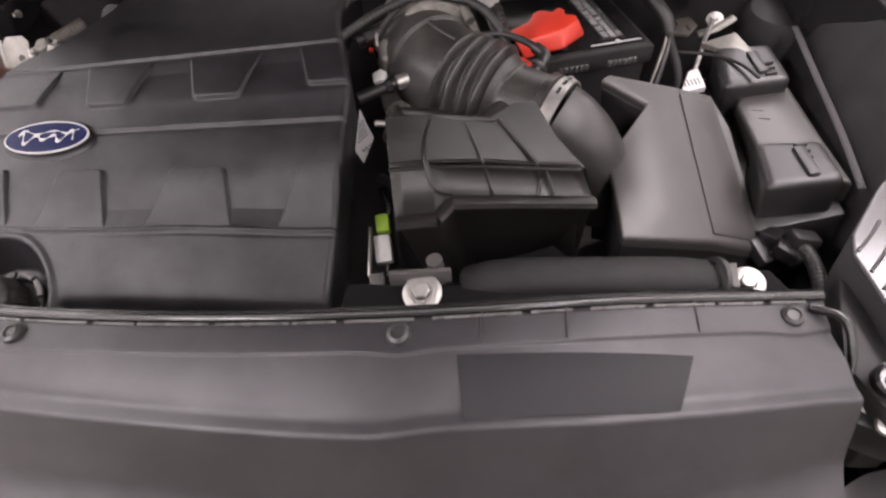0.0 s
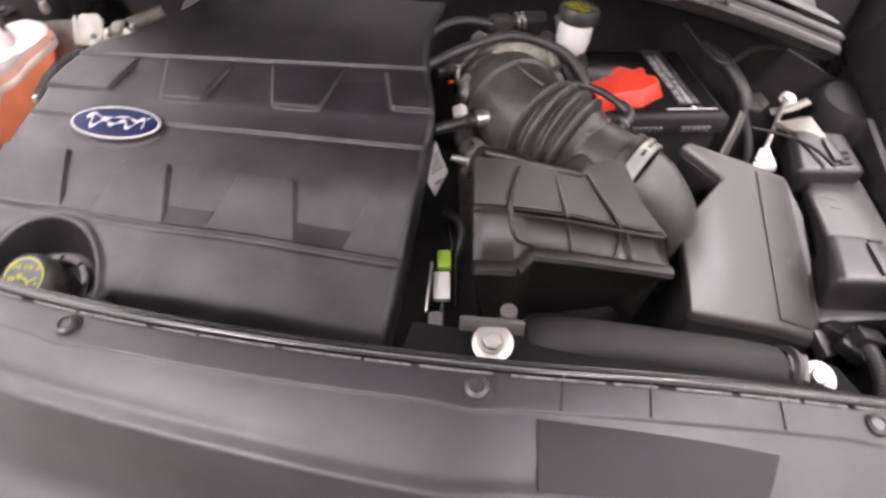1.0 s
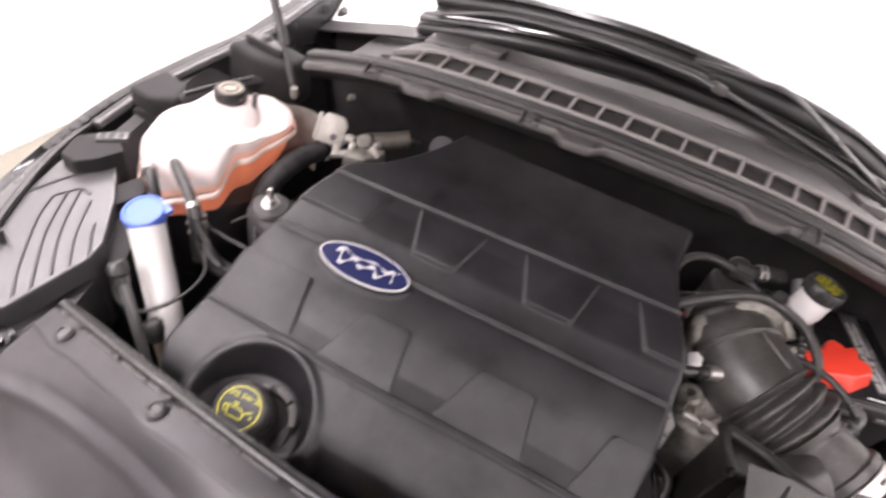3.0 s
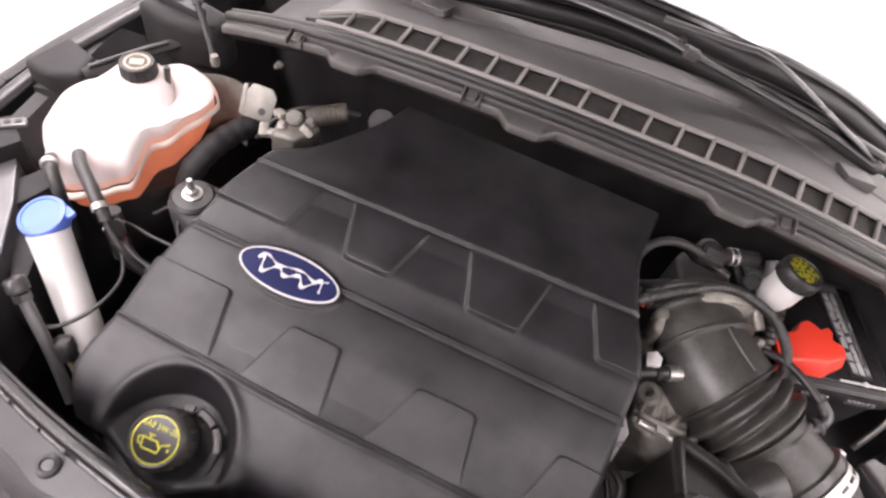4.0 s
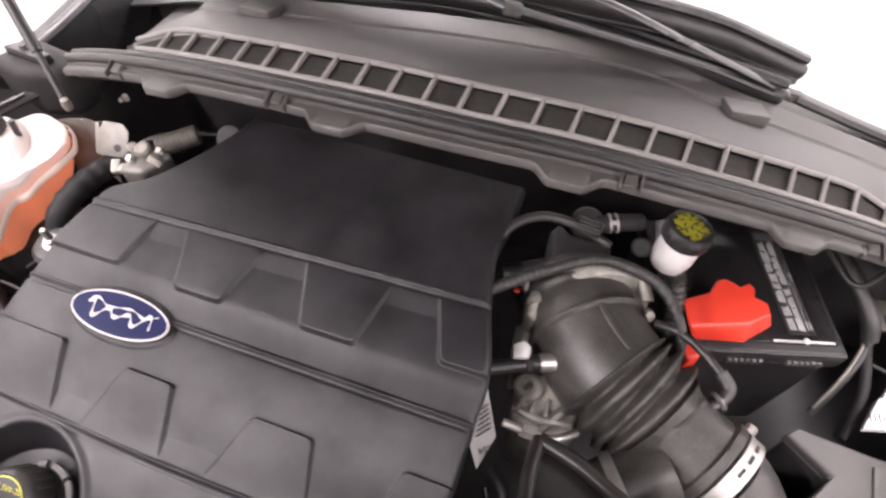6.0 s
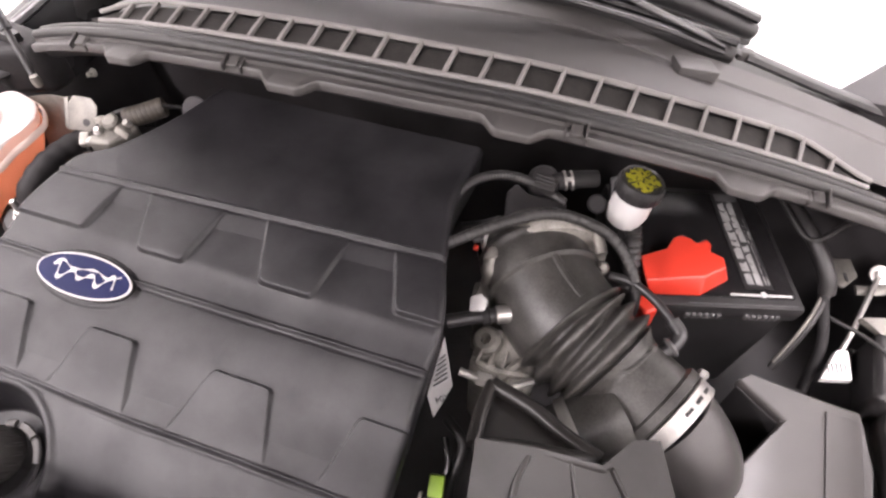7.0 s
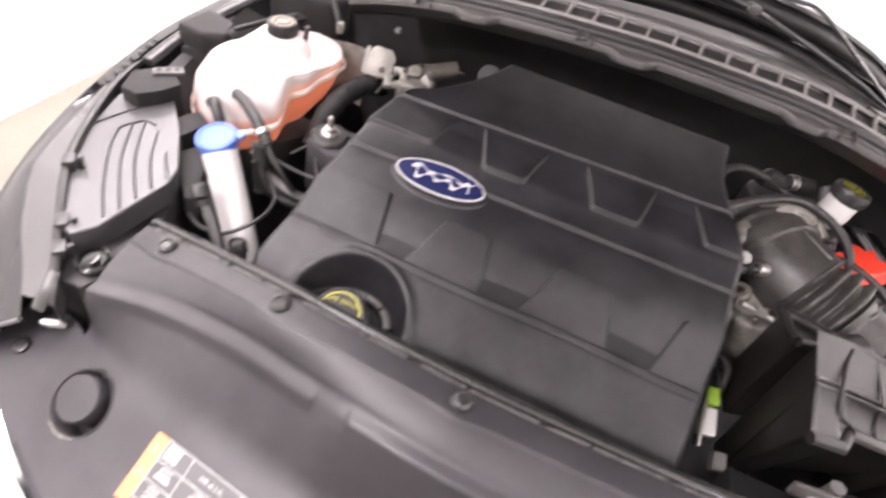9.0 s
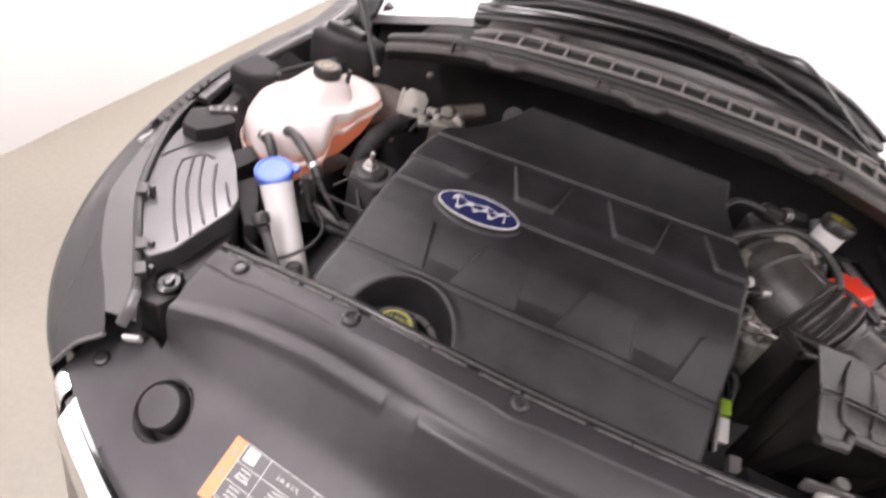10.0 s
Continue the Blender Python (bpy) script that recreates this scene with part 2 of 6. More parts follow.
def bolt(name, p, way, r, h, mat, parent=None, washer=0.0, label=""):
    bm = bmesh.new()
    m = facing(p, way)
    if washer:
        lathe([(0, 0), (washer, 0), (washer, 0.002), (washer * 0.85, 0.0035), (r * 1.2, 0.0035)], m, 24, bm)
    lathe([(r * 1.25, 0.003), (r * 1.25, 0.0045), (r, 0.005), (r, h), (r * 0.8, h + 0.001), (0, h + 0.001)], m, 6, bm)
    return part(name, bm, mat, parent, label)


# ---- the room ----
def room():
    fl = finish("floor", sheet(rows(-6, 6, 13), rows(-9, 8, 18), lambda u, v: (u, v, 0), thick=0.05), M["floor"])
    tagged(fl, "smooth beige-grey concrete showroom floor", "floor", kind="structure")
    # left wall runs slightly askew to the car
    def wall(name, a, b, h=3.2, t=0.12, mat="wall", label="plain bright white painted showroom wall"):
        a, b = Vector((*a, 0)), Vector((*b, 0))
        way = (b - a).normalized()
        m = Matrix.Translation((a + b) / 2 + Vector((0, 0, h / 2))) @ pose(0, 0, 0, 0, 0, math.degrees(math.atan2(way.y, way.x)))
        ob = finish(name, box(((b - a).length, t, h), m, 0.004), M[mat])
        return tagged(ob, label, "wall", kind="structure")
    wall("wall_west", (-2.70, -7.0), (-1.65, 5.0))
    wall("wall_north", (-1.71, 5.0), (2.6, 5.0))
    # out of view; stands close to throw more light on the right side
    wall("wall_east", (2.6, 5.06), (2.6, -6.94))
    # out of view; grey so that forward-facing surfaces reflect less light
    wall("wall_south", (2.6, -7.0), (-2.76, -7.0), mat="far_wall", label="unseen far wall, grey to darken reflections on the car")
    ce = finish("ceiling", box((7.6, 12.4, 0.1), pose(0.35, -1.0, 3.25), 0.004), M["wall"])
    tagged(ce, "plain white ceiling", "ceiling", kind="structure")


room()


def fillet(points, radius, steps=5):
    """A broken line in which the inner corners are rounded."""
    out = [points[0]]
    for a, b, c in zip(points, points[1:], points[2:]):
        a, b, c = Vector(a), Vector(b), Vector(c)
        d = min(radius, (a - b).length * 0.48, (c - b).length * 0.48)
        p, q = b + (a - b).normalized() * d, b + (c - b).normalized() * d
        out += [tuple((1 - t) ** 2 * p + 2 * t * (1 - t) * b + t * t * q) for t in rows(0, 1, steps)]
    return out + [points[-1]]


# ---- engine cover ----
COVER_Z = curve_of([(0.05, 0.800), (0.080, 0.852), (0.090, 0.880), (0.097, 0.900), (0.105, 0.9105), (0.13, 0.925), (0.18, 0.950), (0.24, 0.984), (0.293, 0.995), (0.33, 1.014), (0.405, 1.024), (0.56, 1.03)])
COVER_L = curve_of([(0.05, -0.44), (0.10, -0.456), (0.125, -0.466), (0.19, -0.451), (0.292, -0.435), (0.388, -0.411), (0.41, -0.403), (0.434, -0.37), (0.50, -0.325), (0.56, -0.30)])
COVER_R = curve_of([(0.05, 0.066), (0.10, 0.068), (0.173, 0.073), (0.24, 0.077), (0.293, 0.077), (0.34, 0.077), (0.405, 0.058), (0.44, 0.050), (0.48, 0.044), (0.56, 0.05)])
# tabs: x where the sides leave the rib, x at the two corners, and how far the far edge lies from the rib's line
REAR_TABS = ((-0.50, -0.50, -0.336, -0.318, 0.327), (-0.284, -0.263, -0.208, -0.188, 0.3225), (-0.142, -0.118, -0.059, -0.043, 0.325), (0.003, 0.027, 0.16, 0.16, 0.335))
FRONT_TABS = ((-0.52, -0.52, -0.350, -0.339, 0.243), (-0.303, -0.274, -0.217, -0.207, 0.2375), (-0.158, -0.127, -0.063, -0.050, 0.2360), (0.003, 0.028, 0.16, 0.16, 0.2385))
FRONT_RIB = curve_of([(-0.47, 0.181), (-0.40, 0.178), (-0.30, 0.1745), (-0.20, 0.1718), (-0.10, 0.1725), (0.08, 0.1735)])
WELL = (-0.336, 0.094)


def soft_min(a, b, k=0.006):
    h = max(0.0, k - abs(a - b)) / k
    return min(a, b) - 0.25 * h * h * k


def tab_share(x, y, tabs, rib, wide):
    """1 on a tab that grows out of the rib, 0 on the sunk ground round it."""
    most = 0.0
    for x0, x1, x2, x3, far in tabs:
        t = (y - rib) / (far - rib)
        left, right = x0 + (x1 - x0) * t, x3 + (x2 - x3) * t
        if x < left - 0.01 or x > right + 0.01:
            continue
        inside = soft_min(soft_min(x - left, right - x), abs(far - rib) * (1 - t))
        most = max(most, step(-wide, wide, inside))
    return most


def cover_height(x, y):
    r = math.hypot(x - WELL[0], y - WELL[1])
    # the collar round the well reaches further to the front than the rest
    near = 1 - step(0.080, 0.094, r)
    z = COVER_Z(y)
    if y < 0.106 and near > 0:
        z += near * (COVER_Z(0.106) - 0.45 * (0.106 - y) - z)
    z -= 0.014 * step(-0.15, 0.08, x) * (1 - step(0.17, 0.30, y))
    rear, front = 0.403 + 0.0366 * x, FRONT_RIB(x)
    if 0.294 < y < rear:
        ground = 0.0052 * min(1.0, max(0.0, (rear - 0.003 - y) / 0.024)) * step(0.292, 0.322, y)
        if ground > 1e-5:
            z -= ground * (1 - tab_share(x, y, REAR_TABS, rear, 0.0017))
    if front < y < 0.291:
        ground = 0.0056 * min(1.0, max(0.0, (y - front - 0.002) / 0.022)) * (1 - step(0.240, 0.285, y))
        if ground > 1e-5:
            z -= ground * (1 - tab_share(x, y, FRONT_TABS, front, 0.0015))
    for line, tall in ((rear, 0.0026), (0.2925, 0.0026), (front, 0.0020)):
        z += tall * math.exp(-(((y - line) / 0.0017) ** 2)) - 0.5 * tall * math.exp(-(((y - line + 0.0045) / 0.0022) ** 2))
    lip = 0.004 * math.exp(-(((r - 0.074) / 0.006) ** 2))
    z += lip
    if r < 0.072:
        # steep wall, then a shallow cone down to the filler
        floor = 0.887 + 0.008 * min(1.0, max(0.0, (r - 0.036) / 0.024))
        z = floor + (z - floor) * step(0.059, 0.0715, r)
    b = math.hypot((x + 0.3035) / 0.0605, (y - 0.2805) / 0.0265)
    z += 0.0022 * (1 - step(0.98, 1.08, b))
    return z


def engine_cover():
    root = thing("engine_cover", "matte black moulded plastic engine cover with raised tabs and ribs", "engine cover")

    def y_front(s):
        x = -0.455 + s * 0.534
        return 0.088 - 0.030 * math.exp(-(((x - WELL[0]) / 0.06) ** 2))

    def place(u, v):
        s = min(1.0, max(0.0, u))
        y0 = y_front(s)
        y = y0 + min(1.0, max(0.0, v)) * (0.56 - y0)
        xl, xr = COVER_L(y), COVER_R(y)
        x = xl + s * (xr - xl)
        z = cover_height(x, y)
        d = min(s * (xr - xl), (1 - s) * (xr - xl), (y - y0) * 1.0)
        if d < 0.009:
            z -= 0.009 * (1 - math.sqrt(max(0.0, 1 - (1 - d / 0.009) ** 2)))
        if u < 0 or u > 1:
            z -= 0.055
            x += 0.006 if u < 0 else -0.006
        if v < 0:
            z = min(z, 0.86) - 0.04
            y += 0.004
        return (x, y, z)

    us = [-0.01] + rows(0, 0.016, 7) + rows(0.018, 0.982, 400) + rows(0.984, 1, 7) + [1.01]
    vs = [-0.01] + rows(0, 0.02, 6) + rows(0.022, 0.78, 460) + rows(0.784, 1, 60)
    part("panel", sheet(us, vs, place), M["cover"], root, angle=60)
    # oval badge: dark surround, bright rim, blue field, pale script-like strokes left as plain shapes
    def oval(a, b, z0, z1, mat, name, parent, label="", inner=0.0):
        bm = bmesh.new()
        n = 48
        prof = [(1.0, z0), (1.0, z1 - 0.0006), (0.985, z1)]
        rings = [[bm.verts.new((a * k * math.cos(t), b * k * math.sin(t), z)) for t in (2 * math.pi * q / n for q in range(n))] for k, z in prof]
        if inner:
            rings += [[bm.verts.new((a * inner * math.cos(t), (b - a * (1 - inner)) * math.sin(t), z)) for t in (2 * math.pi * q / n for q in range(n))] for z in (z1, z0)]
        for lo, hi in zip(rings, rings[1:]):
            for q in range(n):
                bm.faces.new((lo[q], lo[(q + 1) % n], hi[(q + 1) % n], hi[q]))
        if not inner:
            bm.faces.new(rings[-1])
        slope = math.degrees(math.atan2(0.0255, 0.09))
        bmesh.ops.transform(bm, matrix=pose(-0.3035, 0.2805, 0.9955, slope, 0, 1.0), verts=bm.verts)
        return part(name, bm, mat, parent, label)

    badge = oval(0.0590, 0.0240, -0.004, 0.0030, M["black"], "badge", root, "blue oval badge with pale rim")
    oval(0.0585, 0.0235, 0.0, 0.0045, M["print"], "rim", badge, "pale silver rim", inner=0.962)
    oval(0.0578, 0.0229, 0.0, 0.0042, M["navy"], "field", badge, "deep blue field")
    script = bmesh.new()
    # two sinuous pale ribbons of uneven thickness stand for the lettering
    for turns, high, drop, thick in ((3.5, 0.0088, -0.0012, 0.0021), (2.0, 0.0040, 0.0068, 0.0013)):
        line = []
        for k in range(73):
            t = k / 72
            y = drop + high * (0.65 + 0.35 * math.cos(2 * math.pi * t)) * math.sin(2 * math.pi * turns * t + 0.6)
            line.append((-0.040 + 0.080 * t + 0.30 * y, y, 0.0046))
        tube(line, lambda t, thick=thick, turns=turns: thick * (0.75 + 0.45 * math.sin(4 * math.pi * turns * t)), 8, 2, bm=script, squash=0.35)
    bmesh.ops.transform(script, matrix=pose(-0.3035, 0.2805, 0.9955, math.degrees(math.atan2(0.0255, 0.09)), 0, 1.0), verts=script.verts)
    part("emblem", script, M["print"], badge, "pale curved strokes on the blue field")
    return root


engine_cover()


# ---- front shield over the radiator ----
PIN_Y = curve_of([(-0.58, 0.072), (-0.528, 0.058), (-0.375, 0.024), (-0.18, 0.0), (0.0, -0.006), (0.18, 0.0), (0.36, 0.026), (0.511, 0.061), (0.56, 0.075)])
PIN_Z = curve_of([(-0.58, 0.940), (-0.528, 0.956), (-0.375, 0.991), (-0.18, 1.0), (0.0, 1.002), (0.18, 1.0), (0.36, 0.978), (0.511, 0.931), (0.56, 0.912)])
RIDGE_Y = curve_of([(-0.58, -0.012), (-0.50, -0.008), (-0.41, -0.017), (-0.32, -0.035), (-0.271, -0.047), (-0.19, -0.061), (0.0, -0.075), (0.158, -0.079), (0.217, -0.071), (0.355, -0.055), (0.56, -0.012)])
RIDGE_Z = curve_of([(-0.58, 0.928), (-0.50, 0.940), (-0.41, 0.951), (-0.32, 0.958), (-0.271, 0.968), (-0.19, 0.975), (0.0, 0.978), (0.158, 0.977), (0.217, 0.978), (0.355, 0.966), (0.56, 0.925)])
FOOT_Y = curve_of([(-0.70, 0.02), (-0.60, -0.005), (-0.546, -0.034), (-0.49, -0.052), (-0.43, -0.064), (-0.345, -0.078), (-0.24, -0.092), (0.0, -0.11), (0.24, -0.105), (0.43, -0.08), (0.546, -0.04), (0.60, -0.01), (0.70, 0.01)])
FOOT_Z = curve_of([(-0.70, 0.85), (-0.60, 0.872), (-0.53, 0.886), (-0.43, 0.893), (-0.24, 0.90), (0.0, 0.905), (0.24, 0.898), (0.43, 0.88), (0.60, 0.85), (0.70, 0.83)])
OUT_Y = curve_of([(-0.70, -0.05), (-0.669, -0.079), (-0.619, -0.114), (-0.549, -0.158), (-0.479, -0.193), (-0.25, -0.25), (0.0, -0.27), (0.25, -0.25), (0.479, -0.193), (0.549, -0.158), (0.619, -0.114), (0.70, -0.05)])
OUT_Z = curve_of([(-0.70, 0.838), (-0.669, 0.838), (-0.619, 0.832), (-0.549, 0.822), (-0.479, 0.81), (-0.25, 0.80), (0.0, 0.80), (0.25, 0.795), (0.479, 0.79), (0.60, 0.795), (0.70, 0.80)])


def upper_height(x, y):
    """Height of the shield's upper shelf, between the pin strip and the ridge."""
    y0, z0, y1, z1 = PIN_Y(x) - 0.016, PIN_Z(x) - 0.0025, RIDGE_Y(x), RIDGE_Z(x)
    t = (y0 - y) / max(0.01, y0 - y1)
    return z0 + (z1 - z0) * t + 0.004 * math.sin(math.pi * min(1, max(0, t)))


def lower_height(x, y):
    y0, z0, y1, z1 = FOOT_Y(x), FOOT_Z(x), OUT_Y(x), OUT_Z(x)
    return z0 + (z1 - z0) * (y0 - y) / max(0.02, y0 - y1)


def front_shield():
    root = thing("radiator_shield", "wide charcoal plastic shield over the radiator, textured and matte", "engine shield")

    def section(x):
        yp, zp = PIN_Y(x), PIN_Z(x)
        bite = 0.6 * step(-0.309, -0.302, x) * (1 - step(-0.272, -0.265, x))
        lobe = sum(0.0038 * math.exp(-(((x - p) / 0.022) ** 2)) for p in (-0.528, -0.375, -0.18, 0.18, 0.511))
        top = [(yp + 0.0135, zp - 0.012), (yp + 0.0130, zp), (yp - 0.013 - lobe, zp + 0.0005), (yp - 0.0148 - lobe, zp - 0.0018), (yp - 0.0160 - lobe, zp - 0.0022)]
        mid = [(RIDGE_Y(x) * 0.5 + (yp - 0.016) * 0.5, upper_height(x, RIDGE_Y(x) * 0.5 + (yp - 0.016) * 0.5)), (RIDGE_Y(x) + 0.014, upper_height(x, RIDGE_Y(x) + 0.012) - 0.0030), (RIDGE_Y(x) + 0.005 * bite, RIDGE_Z(x) + 0.0030 - 0.0030 * bite), (RIDGE_Y(x) - 0.006, RIDGE_Z(x) - 0.010), (FOOT_Y(x), FOOT_Z(x)), (OUT_Y(x), OUT_Z(x)), (OUT_Y(x) - 0.004, OUT_Z(x) - 0.02)]
        line = fillet(top[1:3] + top[3:] + mid[:1], 0.0010, 3)
        line = [top[0]] + line[:-1] + fillet(mid[:4] + [((mid[3][0] + mid[4][0]) / 2, (mid[3][1] + mid[4][1]) / 2)], 0.0042, 5)[:-1] + fillet([((mid[3][0] + mid[4][0]) / 2, (mid[3][1] + mid[4][1]) / 2)] + mid[4:], 0.018, 7)
        (ya, za), (yb, zb) = line[-9], line[-8]
        line = line[:-8] + [(ya + (yb - ya) * t, za + (zb - za) * t) for t in rows(0.0, 1.0, 60)[1:]] + line[-7:]
        return [(x, y, z) for y, z in line]

    xs = sorted(rows(-0.575, 0.545, 260) + rows(-0.3085, -0.3005, 9) + rows(-0.2725, -0.2645, 9) + rows(-0.5695, -0.4925, 52))
    cut = [section(x) for x in xs]
    upper = bmesh.new()
    grid = [[upper.verts.new(p) for p in c] for c in cut]
    for a, b in zip(grid, grid[1:]):
        for k in range(len(a) - 1):
            upper.faces.new((a[k], b[k], b[k + 1], a[k + 1]))
    # outer ends of the lower shelf
    def end(u, v):
        y0, y1 = FOOT_Y(u) - 0.012, OUT_Y(u)
        y = y0 + (y1 - y0) * v
        return (u, y, lower_height(u, y))
    sheet(rows(-0.668, -0.575, 16), rows(0, 1, 12), end, upper)
    low_end = sheet(rows(0.548, 0.668, 16), rows(0, 1, 12), lambda u, v: (end(u, v)[0], end(u, v)[1], end(u, v)[2] - 0.055))
    bmesh.ops.remove_doubles(upper, verts=upper.verts, dist=2e-4)
    # opening for the round plug
    gone = [f for f in upper.faces if math.hypot(f.calc_center_median().x + 0.53, f.calc_center_median().y + 0.089) < 0.0318]
    bmesh.ops.delete(upper, geom=gone, context="FACES")
    part("panel", upper, M["shield"], root, angle=50)
    part("low_end", low_end, M["dark"], root, "dark low end piece")
    for x in (-0.528, -0.375, -0.18, 0.18, 0.511):
        p = (x, PIN_Y(x), PIN_Z(x))
        bm = lathe([(0.0105, 0), (0.0105, 0.0020), (0.0092, 0.0052), (0.006, 0.0068), (0.0050, 0.0050), (0, 0.0046)], facing(p, (0, -0.1, 1)), 20)
        lathe([(0.0125, -0.001), (0.0125, 0.0004), (0.0108, 0.0010), (0.0095, 0.0008)], facing(p, (0, -0.1, 1)), 20, bm)
        part("push_pin", bm, M["black"], root, "glossy black push pin")
    p = (-0.636, -0.057, lower_height(-0.636, -0.057))
    part("push_pin", lathe([(0.010, 0), (0.010, 0.002), (0.008, 0.0045), (0.005, 0.005), (0, 0.004)], facing(p, (0, -0.3, 1)), 20), M["gloss"], root, "glossy black push pin")
    # round plug in a dark recess
    c = Vector((-0.531, -0.089, lower_height(-0.531, -0.089)))
    slope = ((lower_height(c.x + 0.02, c.y) - lower_height(c.x - 0.02, c.y)) / 0.04, (lower_height(c.x, c.y + 0.02) - lower_height(c.x, c.y - 0.02)) / 0.04)
    way = (-slope[0], -slope[1], 1)
    well = part("plug_recess", lathe([(0.0345, -0.004), (0.0345, 0.0006), (0.0338, 0.0010), (0.0330, 0.0), (0.0325, -0.034), (0, -0.035)], facing(c, way), 40), M["liner"], root, "deep black round recess")
    part("plug", lathe([(0.0262, -0.034), (0.0252, 0.002), (0.0236, 0.0052), (0.006, 0.0062), (0, 0.0062)], facing(c + Vector((-0.0035, 0.003, 0)), way), 36), M["shield"], well, "charcoal round plug")
    return root


front_shield()


# ---- rubber weatherstrip behind the shield ----
def weatherstrip():
    root = thing("weatherstrip", "black rubber weatherstrip with a painted edge highlight along the shield", "seal")
    xs = rows(-0.572, 0.548, 60)
    part("strip", tube([(x, PIN_Y(x) + 0.0228, PIN_Z(x) - 0.0012) for x in xs], 0.0052, 14, 2, squash=0.85), M["gloss"], root)
    # grey colour draws the gloss line that runs along the black crown
    part("crown", tube([(x, PIN_Y(x) + 0.0208, PIN_Z(x) + 0.0033) for x in xs], 0.0009, 8, 2), M["rim"], root, "thin grey line painting the highlight on the strip's crown")
    part("outer_lip", tube([(x, PIN_Y(x) + 0.0292, PIN_Z(x) - 0.0050) for x in xs], 0.0030, 8, 2), M["gloss"], root)
    part("channel", tube([(x, PIN_Y(x) + 0.0195, PIN_Z(x) - 0.012) for x in xs], 0.0070, 8, 2), M["liner"], root)
    # broken pale beads: the specular highlight of the edge put into colour
    rng = random.Random(4)
    x = -0.56
    while x < 0.53:
        w = rng.uniform(0.03, 0.075)
        a, b = x, min(x + w, 0.54)
        part("clip_edge", tube([(s, PIN_Y(s) + 0.0150, PIN_Z(s) + 0.0006) for s in rows(a, b, 5)], 0.0013, 6, 2), M["edge"], root)
        x = b + rng.choice((0.004, 0.008, 0.015))
    return root


weatherstrip()


# ---- cowl under the windscreen ----
cowl_y = curve_of([(-0.60, 0.566), (-0.48, 0.538), (-0.355, 0.521), (-0.14, 0.510), (0.0, 0.513), (0.10, 0.523), (0.20, 0.541), (0.345, 0.582), (0.45, 0.612), (0.60, 0.662)])
cowl_z = curve_of([(-0.60, 1.030), (-0.48, 1.080), (-0.355, 1.112), (-0.14, 1.134), (0.0, 1.134), (0.10, 1.127), (0.20, 1.107), (0.345, 1.060), (0.45, 1.020), (0.60, 0.950)])


BAND = curve_of([(-0.43, 0.137), (-0.20, 0.149), (0.0, 0.168), (0.15, 0.166), (0.25, 0.146), (0.60, 0.130)])


